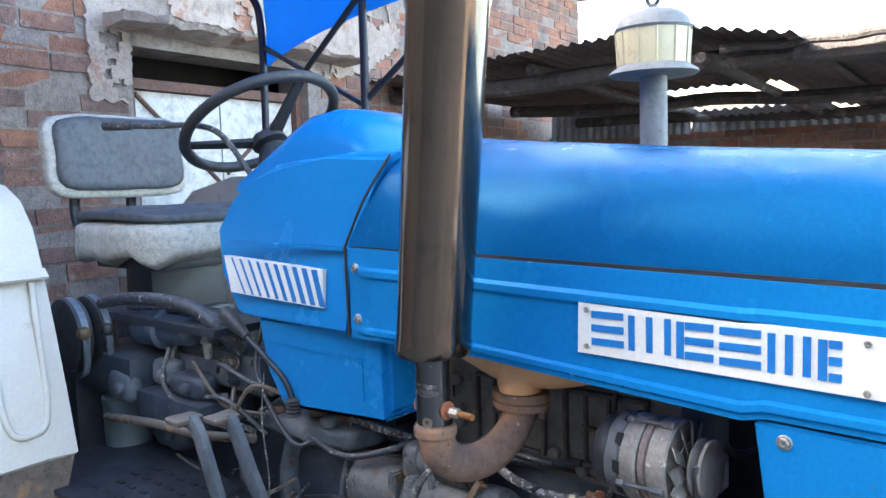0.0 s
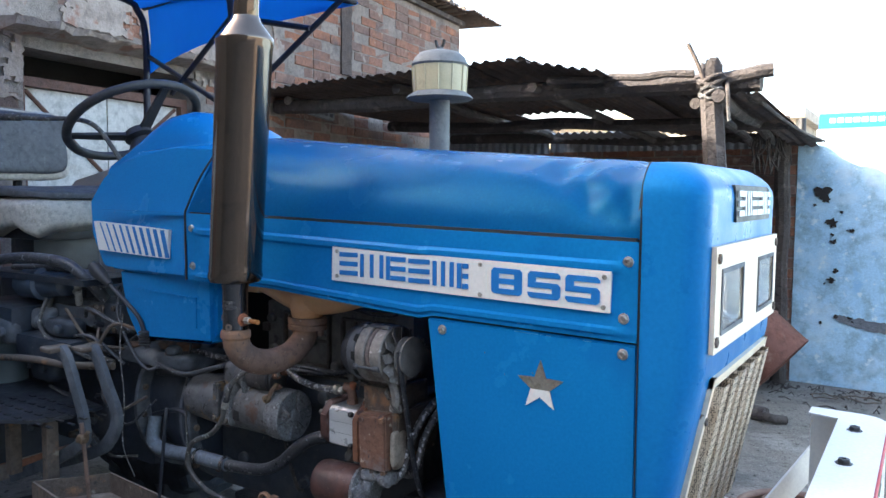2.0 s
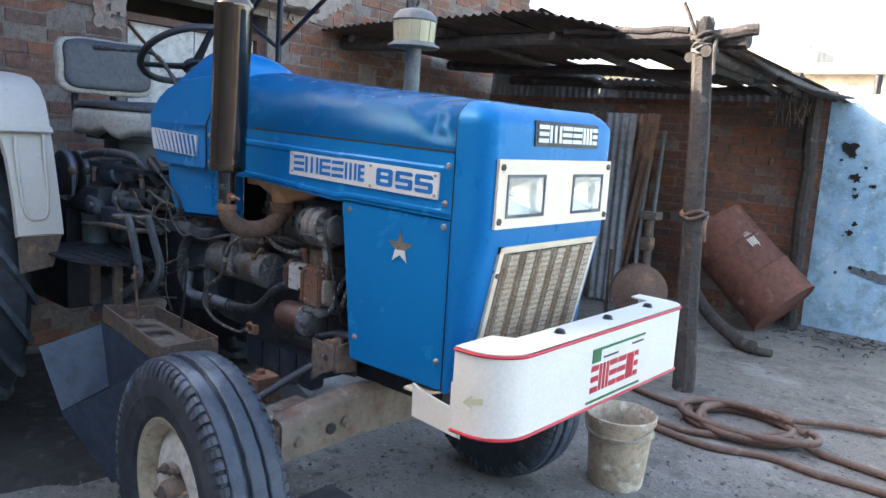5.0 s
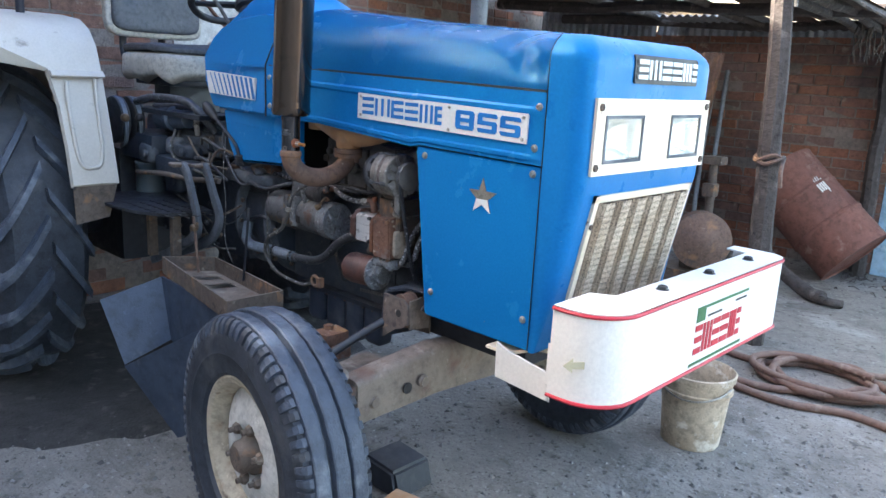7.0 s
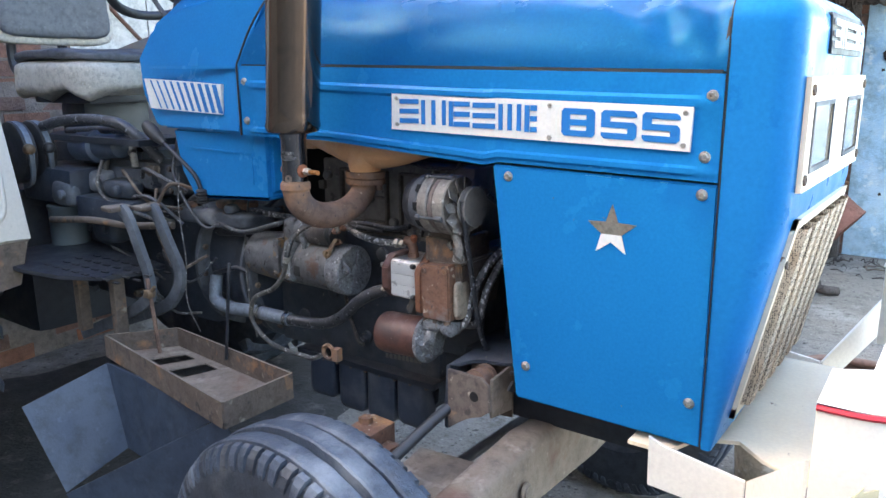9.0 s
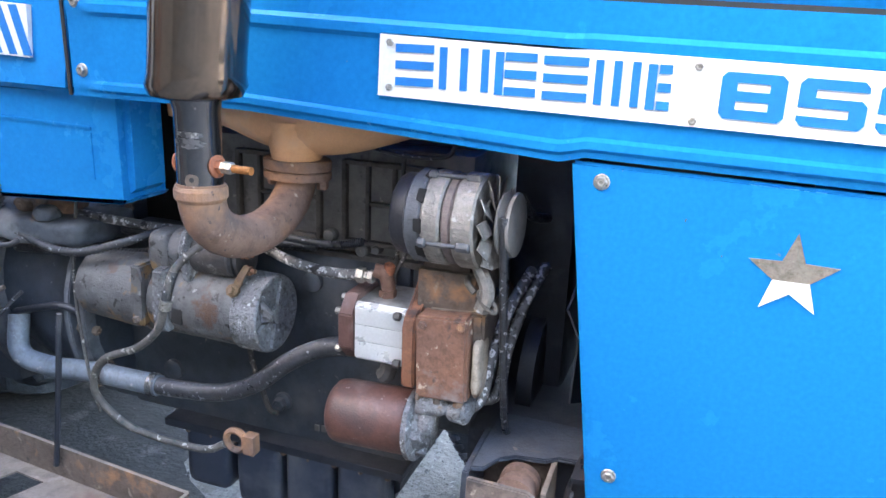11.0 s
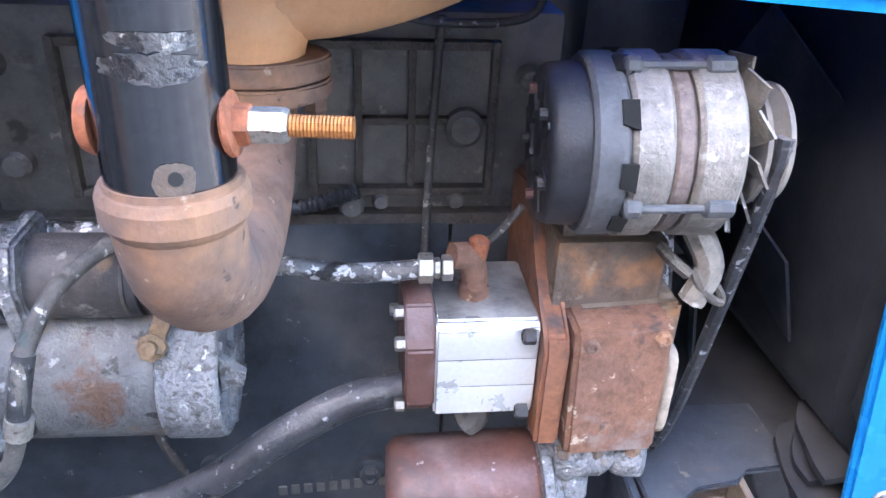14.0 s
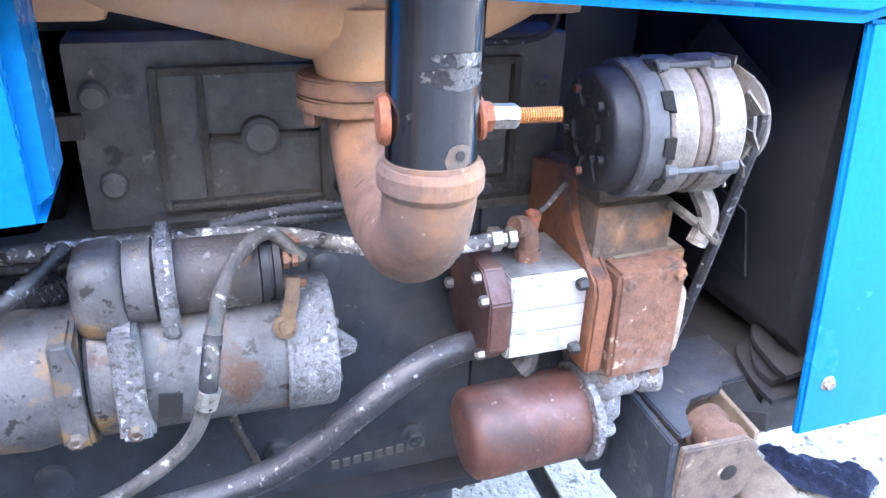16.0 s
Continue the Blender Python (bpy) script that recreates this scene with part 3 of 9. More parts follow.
    lathe(bm, at, ax, [(0, r), (h * 0.8, r), (h, r * 0.82), (h, r * 0.50), (h * 0.72, r * 0.40), (h * 0.72, r * 0.05)], 6)
    return part(name, bm, material or STEEL, parent)


def block_letters(parent, widths, x0, z0, height, y, slope, material, gap, thick=0.002, name="mark"):
    """Plain bars in place of a brand's lettering, on a sheet that faces -y."""
    x = x0
    for i, w in enumerate(widths):
        bm = bmesh.new()
        b = height * 0.2
        z = z0 + slope * (x - x0)
        if i % 3 == 1:
            for k in range(3):
                box(bm, x + k * (w - b * 0.9) / 2, x + k * (w - b * 0.9) / 2 + b * 0.9, y - thick, y + 0.001, z, z + height)
        elif i % 3 == 0:
            for k in range(3):
                box(bm, x, x + w, y - thick, y + 0.001, z + k * (height - b) / 2, z + k * (height - b) / 2 + b)
        else:
            box(bm, x, x + b, y - thick, y + 0.001, z, z + height)
            for k in range(3):
                box(bm, x + b * 1.2, x + w, y - thick, y + 0.001, z + k * (height - b) / 2, z + k * (height - b) / 2 + b)
        part(name, bm, material, parent)
        x += w + gap


def square_figure(figure, x, z, w, h, y0, y1):
    """A squared 8 or 5 with clipped corners, on a sheet that faces -y."""
    b, v, c = h * 0.215, w * 0.25, h * 0.11
    def at(p):
        return [(x + a, z + q - 0.027 * a) for a, q in p]
    m0, m1 = h / 2 - b / 2, h / 2 + b / 2
    bm = bmesh.new()
    plate(bm, at([(c, h), (0, h - c), (0, h - b), (w, h - b), (w, h - c), (w - c, h)]), 'y', y0, y1)
    plate(bm, at([(0, b), (0, c), (c, 0), (w - c, 0), (w, c), (w, b)]), 'y', y0, y1)
    if figure == "8":
        plate(bm, at([(c * 0.5, m0), (0, m0), (0, m1), (w, m1), (w, m0)]), 'y', y0, y1)
        cells = ((0, v, m1, h - b), (w - v, w, m1, h - b), (0, v, b, m0), (w - v, w, b, m0))
    else:
        plate(bm, at([(0, m0), (0, m1), (w - c, m1), (w, m1 - c), (w, m0)]), 'y', y0, y1)
        cells = ((0, v, m1, h - b), (w - v, w, b, m0))
    for a0, a1, q0, q1 in cells:
        plate(bm, at([(a0, q0), (a1, q0), (a1, q1), (a0, q1)]), 'y', y0, y1)
    return bm


def pierced(bm, us, vs, holes, at):
    """A flat sheet on the lines us, vs, open in the cells named in holes; at(u, v, side) gives a corner, side 0 or 1."""
    made = {}
    def vert(i, k, side):
        if (i, k, side) not in made:
            made[i, k, side] = bm.verts.new(at(us[i], vs[k], side))
        return made[i, k, side]
    cells = {(i, k) for i in range(len(us) - 1) for k in range(len(vs) - 1)} - set(holes)
    for i, k in cells:
        for side in (0, 1):
            bm.faces.new([vert(a, b, side) for a, b in ((i, k), (i + 1, k), (i + 1, k + 1), (i, k + 1))])
        for (a, b), (c, d), other in (((i, k), (i + 1, k), (i, k - 1)), ((i, k + 1), (i + 1, k + 1), (i, k + 1)), ((i, k), (i, k + 1), (i - 1, k)), ((i + 1, k), (i + 1, k + 1), (i + 1, k))):
            if other not in cells:
                bm.faces.new((vert(a, b, 0), vert(c, d, 0), vert(c, d, 1), vert(a, b, 1)))


# ---- the yard: ground, house, shed, back wall ----
def yard_ground():
    bm = bmesh.new()
    xs = [-400, -120, -40, -15, -8] + [-5 + 0.25 * i for i in range(41)] + [8, 15, 40, 120, 400]
    ys = [-400, -120, -40, -15, -7] + [-4 + 0.25 * i for i in range(41)] + [9, 15, 40, 120, 400]
    grid = [[bm.verts.new((x, y, 0.012 * noise.noise((x * 1.3, y * 1.3, 0)) if abs(x) < 7 and abs(y) < 8 else -0.02)) for x in xs] for y in ys]
    for a, b in zip(grid, grid[1:]):
        for i in range(len(xs) - 1):
            bm.faces.new((a[i], a[i + 1], b[i + 1], b[i]))
    setting("ground", bm, EARTH, "packed grey dirt yard with dust and stone chips", "ground", 60)


yard_ground()

# the house wall runs nearly along y behind the tractor; u is the way along it
WALL_A, WALL_DIR = Vector((-2.85, 0.0, 0.0)), Vector((-0.1094, 0.994, 0.0))
WALL_N = Vector((0.994, 0.1094, 0.0))


def on_house(u, z, out=0.0):
    return WALL_A + WALL_DIR * u + WALL_N * out + Vector((0, 0, z))


def house_box(bm, u0, u1, z0, z1, o0, o1, jitter=0.0, rng=None):
    c = [on_house(u, z, o) for o in (o0, o1) for u, z in ((u0, z0), (u1, z0), (u1, z1), (u0, z1))]
    if jitter:
        c = [p + Vector([rng.uniform(-jitter, jitter) for _ in range(3)]) for p in c]
    v = [bm.verts.new(p) for p in c]
    for q in ((0, 1, 2, 3), (7, 6, 5, 4), (0, 4, 5, 1), (1, 5, 6, 2), (2, 6, 7, 3), (3, 7, 4, 0)):
        bm.faces.new([v[i] for i in q])


EAVE = 3.42
HOUSE_END = 5.90
HOUSE_START = -5.5
WIN = (0.60, 1.80, 1.25, 2.26)
bm = bmesh.new()
for u0, u1, z0, z1 in ((HOUSE_START, WIN[0], 0, EAVE), (WIN[1], HOUSE_END, 0, EAVE), (WIN[0], WIN[1], 0, WIN[2]), (WIN[0], WIN[1], WIN[3], EAVE)):
    house_box(bm, u0, u1, z0, z1, -0.25, 0.0)
house_wall = setting("wall_house", bm, MORTAR, "old brick house wall with lime mortar joints", "wall")
bm = bmesh.new()
house_box(bm, HOUSE_END - 0.25, HOUSE_END, 0, EAVE, -3.2, -0.25)
house_box(bm, HOUSE_START, HOUSE_START + 0.25, 0, EAVE, -3.2, -0.25)
house_box(bm, HOUSE_START, HOUSE_END, 0, EAVE, -3.45, -3.2)
setting("wall_house_sides", bm, MORTAR, "mortared brick end and rear walls of the house", "wall")
# added dark sheet gives the window its unlit room by colour
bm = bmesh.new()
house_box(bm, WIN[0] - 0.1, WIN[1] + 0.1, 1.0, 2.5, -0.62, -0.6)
setting("room_shade_sheet", bm, DARK_INSIDE, "near-black sheet behind the window, standing in for the unlit room", "wall")


def window():
    t = thing("window_1", on_house((WIN[0] + WIN[1]) / 2, WIN[2]), "window with a brown frame and whitewashed shutter", "window", kind="structure")
    bm = bmesh.new()
    for a, b, c, d in ((WIN[0], WIN[0] + 0.05, WIN[2], 2.12), (WIN[1] - 0.05, WIN[1], WIN[2], 2.12), (WIN[0] + 0.05, WIN[1] - 0.05, 2.07, 2.12), (WIN[0] + 0.05, WIN[1] - 0.05, WIN[2], WIN[2] + 0.05)):
        house_box(bm, a, b, c, d, -0.14, -0.06)
    part("window_frame", bm, FRAME_WOOD, t)
    for a, b in ((WIN[0] + 0.055, 1.195), (1.205, WIN[1] - 0.055)):
        bm = bmesh.new()
        house_box(bm, a, b, WIN[2] + 0.055, 2.065, -0.125, -0.10)
        leaf = part("shutter", bm, SHUTTER, t, "dusty white painted shutter leaf")
        bm = bmesh.new()
        p, q = on_house(a + 0.02, 2.05 if a < 1 else WIN[2] + 0.4, -0.095), on_house(b - 0.02, WIN[2] + 0.35 if a < 1 else 2.05, -0.095)
        cyl(bm, p, q, 0.012, seg=6)
        part("brace_bar", bm, FRAME_WOOD, leaf)


window()

# the broken stone lintel over the window
bm = bmesh.new()
rng = random.Random(4)
n = 26
top, bot = [], []
for i in range(n + 1):
    u = 0.46 + 1.72 * i / n
    out = 0.20 + rng.uniform(-0.04, 0.05)
    top.append((on_house(u, 2.40 + rng.uniform(-0.012, 0.012) - 0.03 * (i / n), -0.02), on_house(u, 2.375 + rng.uniform(-0.01, 0.01) - 0.02 * (i / n), out)))
    bot.append((on_house(u, 2.325 + rng.uniform(-0.02, 0.0), -0.02), on_house(u, 2.345 + rng.uniform(-0.012, 0.012), out - 0.02)))
loops = [[a[0], a[1], b[1], b[0]] for a, b in zip(top, bot)]
rings(bm, loops)
lone("lintel_slab", bm, PLASTER, "rough broken slab projecting from the brick wall over the window", "lintel", kind="structure")

COURSE, BRICK_L = 0.084, 0.243


def brick_mesh(length, height, depth, seed=0):
    bm = bmesh.new()
    box(bm, 0, length, 0, depth, 0, height, 0.006)
    for v in bm.verts:
        v.co += Vector((noise.noise((v.co.x * 21, seed * 3.1, v.co.z * 33)), 0.7 * noise.noise((v.co.x * 17, v.co.z * 29, seed * 5.3 + 2)), noise.noise((v.co.x * 14, v.co.z * 25, seed * 7.7 + 9)))) * 0.009
    me = bpy.data.meshes.new("brick")
    bm.to_mesh(me)
    bm.free()
    me.materials.append(BRICK_ONE)
    return me


def in_window(u0, u1, z0, z1):
    return u1 > WIN[0] - 0.01 and u0 < WIN[1] + 0.01 and z1 > WIN[2] - 0.01 and z0 < WIN[3] + 0.16


def brick_faces(bm, corners):
    v = [bm.verts.new(p) for p in corners]
    for q in ((0, 1, 2, 3), (0, 4, 5, 1), (1, 5, 6, 2), (2, 6, 7, 3), (3, 7, 4, 0)):
        bm.faces.new([v[i] for i in q])


def plastered(u, z):
    """Where the old plaster still covers the bricks."""
    k = noise.noise((u * 1.1, z * 1.6, 3.7)) * 0.35
    return (z > 2.42 + k and 0.40 + k * 0.8 < u < 2.6 + k * 2) or (0.34 + k * 0.3 < u < 0.62 and z > 1.9 + k)


def house_bricks():
    rng = random.Random(11)
    rest, near = bmesh.new(), []
    for row in range(int(EAVE / COURSE)):
        z = row * COURSE + 0.006
        u = HOUSE_START - (0.12 if row % 2 else 0)
        while u < HOUSE_END - 0.05:
            l = BRICK_L * (0.5 if rng.random() < 0.07 else 1.0)
            u1 = min(u + l - 0.011, HOUSE_END)
            z1 = z + COURSE - 0.012 + rng.uniform(-0.003, 0.003)
            if u > HOUSE_START and not in_window(u, u1, z, z1) and rng.random() > 0.015:
                o = rng.uniform(-0.003, 0.010)
                if 2.1 < u < 4.6 and 1.35 < z < 2.6 and len(near) < 300 and not plastered(u, z):
                    near.append((u, z, o, u1 - u))
                elif u > -2.5:
                    j = lambda: rng.uniform(-0.005, 0.005)
                    cs = [on_house(a + j(), b + j(), o + j() * 0.5) for a, b in ((u, z), (u1, z), (u1, z1), (u, z1))] + [on_house(a, b, -0.02) for a, b in ((u, z), (u1, z), (u1, z1), (u, z1))]
                    brick_faces(rest, cs)
            u += l
    return rest, near


def plaster_patch():
    """Flaking plaster over the upper courses, a thin skin with a broken edge."""
    bm = bmesh.new()
    cell = 0.022
    made = {}
    def vert(i, k):
        if (i, k) not in made:
            u, z = -2.0 + i * cell, 1.5 + k * cell
            u += 0.012 * noise.noise((u * 31, z * 31, 0)) * 2
            z += 0.012 * noise.noise((u * 29, z * 29, 5)) * 2
            made[i, k] = bm.verts.new(on_house(u, min(z, EAVE), 0.017 + 0.006 * noise.noise((u * 4, z * 4, 1))))
        return made[i, k]
    for i in range(int(5.2 / cell)):
        for k in range(int((EAVE - 1.5) / cell)):
            u, z = -2.0 + (i + 0.5) * cell, 1.5 + (k + 0.5) * cell
            flake = noise.noise((u * 4, z * 5, 9)) + 0.55 * noise.noise((u * 11, z * 13, 2)) + 0.3 * noise.noise((u * 31, z * 31, 4))
            if plastered(u, z) and not in_window(u, u, z, z) and flake > -0.28:
                bm.faces.new((vert(i, k), vert(i + 1, k), vert(i + 1, k + 1), vert(i, k + 1)))
    ext = bmesh.ops.extrude_face_region(bm, geom=list(bm.faces))
    bmesh.ops.translate(bm, verts=[v for v in ext["geom"] if isinstance(v, bmesh.types.BMVert)], vec=-WALL_N * 0.014)
    setting("plaster_skin", bm, PLASTER, "flaking grey-pink plaster left on the upper brick wall", "plaster")


plaster_patch()

# the house roof edge: rusty sheets on rafters over the wall
def sheet(bm, origin, along, down, length, width, wave=0.076, amp=0.009, jag=0.0, rng=None, thick=0.0016):
    """A corrugated sheet: waves follow each other along, and run down."""
    o, a, d = Vector(origin), Vector(along).normalized(), Vector(down).normalized()
    up = d.cross(a).normalized()
    if up.z < 0:
        up = -up
    steps = max(4, int(length / wave * 6))
    lines = [[], []]
    for i in range(steps + 1):
        s = length * i / steps
        h = amp * math.sin(2 * math.pi * s / wave)
        e0 = rng.uniform(-jag, jag) if rng else 0
        cut = [0.0 + e0, width * 0.5, width]
        lines[0].append([o + a * s + d * c + up * h for c in cut])
        lines[1].append([o + a * s + d * c + up * (h + thick) for c in cut])
    vl = [[[bm.verts.new(p) for p in row] for row in ln] for ln in lines]
    for i in range(steps):
        for k in range(2):
            for side in (0, 1):
                bm.faces.new((vl[side][i][k], vl[side][i + 1][k], vl[side][i + 1][k + 1], vl[side][i][k + 1]))
        bm.faces.new((vl[0][i][0], vl[0][i + 1][0], vl[1][i + 1][0], vl[1][i][0]))
        bm.faces.new((vl[0][i][2], vl[0][i + 1][2], vl[1][i + 1][2], vl[1][i][2]))


def house_roof():
    t = thing("house_roof", on_house(2, EAVE), "rusty corrugated tin roof edge on rough rafters over the brick house", "roof", kind="structure")
    rng = random.Random(7)
    bm = bmesh.new()
    house_box(bm, HOUSE_START, HOUSE_END + 0.05, EAVE, EAVE + 0.05, -3.45, 0.05)
    part("roof_deck", bm, WOOD, t)
    u = HOUSE_START
    while u < HOUSE_END + 0.2:
        bm = bmesh.new()
        out = 0.22 + rng.uniform(-0.06, 0.08)
        sheet(bm, on_house(u, EAVE + 0.085 + rng.uniform(-0.01, 0.03), out), WALL_DIR, -WALL_N + Vector((0, 0, 0.035)), 0.86, 1.9, amp=0.012, jag=0.012, rng=rng)
        part("roof_sheet", bm, TIN, t)
        u += 0.80
    bm = bmesh.new()
    for i in range(26):
        u = 2.4 + i * 0.135 + rng.uniform(-0.03, 0.03)
        w = rng.uniform(0.06, 0.12)
        house_box(bm, u, u + w, EAVE + 0.10, EAVE + 0.14 + rng.uniform(0, 0.05), -0.1, 0.05 + rng.uniform(0, 0.10), 0.01, rng)
    part("weight_stone", bm, RUST_DARK, t, "row of broken bricks that hold the tin down")


house_roof()

# damp streak on the house wall
bm = bmesh.new()
rng = random.Random(41)
edge = [(3.60 - 0.07 - 0.02 * rng.random(), 3.38 - 0.07 * k) for k in range(13)] + [(3.60 + 0.06 + 0.03 * rng.random(), 2.54 + 0.07 * k) for k in range(13)]
rings(bm, [[on_house(u, z, o) for u, z in edge] for o in (0.002, 0.0185)])
lone("wall_stain", bm, DAMP, "dark damp mortar streak down the brick wall", "stain", kind="structure")

# light fitting bar on the wall under the shed roof
t = thing("wall_bracket", on_house(2.9, 2.15, 0.02), "perforated grey steel bracket bar bolted to the brick wall", "bracket")
bm = bmesh.new()
a, b = on_house(2.66, 2.185, 0.16), on_house(3.16, 2.135, 0.16)
d = (b - a).normalized()
for off in (-0.028, 0.028):
    box(bm, 0, (b - a).length, -0.02, 0.02, off - 0.012, off + 0.012, 0, Matrix.Translation(a) @ d.to_track_quat('X', 'Z').to_matrix().to_4x4())
for i in range(8):
    s = (b - a).length * i / 7
    box(bm, s - 0.012, s + 0.012, -0.02, 0.02, -0.028, 0.028, 0, Matrix.Translation(a) @ d.to_track_quat('X', 'Z').to_matrix().to_4x4())
part("perforated_bar", bm, TIN_GREY, t)
bm = bmesh.new()
cyl(bm, a - d * 0.03 + WALL_N * 0.02, a - d * 0.10 + WALL_N * 0.02, 0.032, seg=12)
part("lamp_head", bm, STEEL, t, "small bright lamp head")
bm = bmesh.new()
cyl(bm, on_house(2.9, 2.16, 0.17), on_house(2.9, 2.16, -0.02), 0.015, seg=8)
part("arm", bm, RUST_DARK, t)

# ---- back wall: brick inside the shed, pale blue limewash beyond ----
BACK_Y = 5.12
bm = bmesh.new()
box(bm, -3.45, 0.19, BACK_Y, BACK_Y + 0.22, 0, 1.95)
back_brick = setting("wall_shed_back", bm, MORTAR, "sooty brick back wall of the shed", "wall")


def blue_wall():
    bm = bmesh.new()
    tops = [(0.19, 1.965), (0.8, 1.985), (1.40, 2.01), (1.405, 2.275), (2.2, 2.30), (4.0, 2.30), (9.0, 2.30)]
    loops = []
    for x, z in tops:
        y = BACK_Y - 0.012 + 0.02 * noise.noise((x, 0, 4)) - 0.02 * x
        loops.append([(x, y, 0), (x, y, z), (x, y + 0.22, z), (x, y + 0.22, 0)])
    rings(bm, loops)
    setting("wall_blue", bm, BLUE_WALL, "pale blue limewashed yard wall with flaked dark patches", "wall")
    # flakes where the render has fallen off
    rng = random.Random(21)
    spots = [(0.388, 1.536, 0.072), (0.40, 1.49, 0.04), (0.458, 1.30, 0.045), (0.425, 1.31, 0.022), (0.473, 1.155, 0.024), (0.46, 1.21, 0.016), (0.598, 1.241, 0.018), (0.565, 1.245, 0.010), (0.496, 0.926, 0.022), (0.466, 0.85, 0.030), (0.42, 0.82, 0.010), (0.851, 1.288, 0.018), (0.86, 1.24, 0.009), (0.99, 1.155, 0.018), (0.61, 0.556, 0.020), (0.63, 0.53, 0.010), (0.514, 0.561, 0.018), (0.402, 0.501, 0.014), (0.56, 0.53, 0.010), (0.953, 0.50, 0.016), (1.209, 1.383, 0.024), (1.18, 1.40, 0.012), (1.58, 0.983, 0.012), (1.45, 0.351, 0.015), (1.089, 1.612, 0.014), (1.31, 1.60, 0.010), (0.33, 1.44, 0.012), (0.52, 1.39, 0.012)]
    bm = bmesh.new()
    for x, z, r in spots:
        y = BACK_Y - 0.02 - 0.02 * x
        k = 14
        ring = []
        for i in range(k):
            t = 2 * math.pi * i / k
            q = r * (0.45 + 0.85 * rng.random())
            ring.append((x + math.cos(t) * q, y - 0.004, z + math.sin(t) * q * 0.85))
        rings(bm, [ring, [(p[0], y + 0.02, p[2]) for p in ring]])
    # a wider low patch where only the paint has gone
    low = bmesh.new()
    for x, z, a, b in ((0.66, 0.53, 0.13, 0.035), (0.80, 0.50, 0.14, 0.045), (0.93, 0.455, 0.09, 0.03), (0.55, 0.555, 0.06, 0.02)):
        y = BACK_Y - 0.02 - 0.02 * x
        ring = [(x + math.cos(t) * a * (0.6 + 0.6 * rng.random()), y - 0.003, z + math.sin(t) * b * (0.6 + 0.7 * rng.random())) for t in (2 * math.pi * i / 22 for i in range(22))]
        rings(low, [ring, [(p[0], y + 0.02, p[2]) for p in ring]])
    lone("bare_render_patch", low, BARE, "brown-grey patch of bare render low on the blue wall", "wall patch", kind="structure")
    lone("fallen_render_patches", bm, DARK_INSIDE, "dark patches of bare wall where blue limewash has flaked off", "wall patch", kind="structure")


blue_wall()


def shed():
    t = thing("shed_roof", (-1.4, 3.6, 2.1), "patched rusty corrugated tin lean-to roof on rough timber poles", "shed roof", kind="structure")
    rng = random.Random(3)
    # sheets from the front edge to the back wall; the front edge climbs and drops as laid
    edge = [(-3.2, 2.24), (-2.5, 2.27), (-1.9, 2.27), (-1.3, 2.28), (-0.95, 2.285), (-0.45, 2.17), (0.12, 2.10)]
    for i, ((x0, z0), (x1, z1)) in enumerate(zip(edge, edge[1:])):
        bm = bmesh.new()
        y0 = 2.38 + (0.02 if i % 2 else -0.03)
        if i == 5:
            y0 = 2.9
        a = Vector((x1 - x0 + 0.06, 0, z1 - z0))
        back = 2.03 + 0.09 * max(0, (-1.2 - (x0 + x1) / 2))
        d = Vector((0, 5.2 - y0, back - (z0 + z1) / 2))
        width = d.length if i not in (2, 3) else d.length * 0.57
        sheet(bm, (x0 - 0.03, y0, z0 + 0.012 * (i % 2)), a, d, a.length, width, amp=0.009, jag=0.014, rng=rng)
        part("tin_sheet", bm, TIN, t)
    bm = bmesh.new()
    sheet(bm, (-1.75, 4.55, 2.045), (1, 0, -0.01), (0, 1, -0.06), 0.95, 0.72, amp=0.012)
    part("tin_sheet", bm, TIN_GREY, t, "blue-grey galvanised sheet")
    for x0, length, high in ((-3.3, 1.36, 0.26), (-1.93, 2.06, 0.11)):
        bm = bmesh.new()
        sheet(bm, (x0, 4.98, 1.905), (1, 0, -0.008), (0, 0.05, 1), length, high, amp=0.010)
        part("tin_sheet", bm, TIN_GREY, t, "grey tin strip along the wall top")
    # extra sheets added to block sun leaking between roof and reeds
    bm = bmesh.new()
    sheet(bm, (0.08, 2.62, 2.062), (0.27, 0, -0.03), (0, 2.5, -0.13), 0.26, 2.5, amp=0.008)
    part("tin_sheet", bm, TIN, t)
    bm = bmesh.new()
    sheet(bm, (-0.66, 2.75, 2.232), (0.45, 0, -0.075), (0, 2.45, -0.16), 0.45, 2.45, amp=0.012)
    part("tin_sheet", bm, TIN, t)
    # poles and battens
    def pole(p, q, r, wob=0.02, name="pole"):
        bm = bmesh.new()
        p, q = Vector(p), Vector(q)
        pts = [p.lerp(q, k / 6) + Vector([rng.uniform(-wob, wob) for _ in range(3)]) * (0 if k in (0, 6) else 1) for k in range(7)]
        tube(bm, pts, r, 9, 4, True, lambda i, n: r * (1 + 0.12 * noise.noise((i * 0.37, r * 90, p.x))))
        part(name, bm, WOOD, t)
    pole((-3.1, 2.62, 2.16), (0.34, 2.66, 2.10), 0.055, 0.012)
    pole((-3.0, 3.9, 2.11), (0.30, 3.85, 1.99), 0.045)
    pole((-3.0, 4.95, 2.06), (0.25, 5.0, 1.95), 0.045)
    pole((0.16, 2.5, 2.02), (0.05, 5.15, 1.94), 0.035)
    pole((0.02, 2.6, 2.0), (-0.12, 5.15, 1.92), 0.03)
    pole((-0.9, 2.5, 2.14), (-0.95, 5.1, 1.98), 0.03)
    pole((-1.9, 2.5, 2.2), (-1.9, 5.1, 2.05), 0.035)
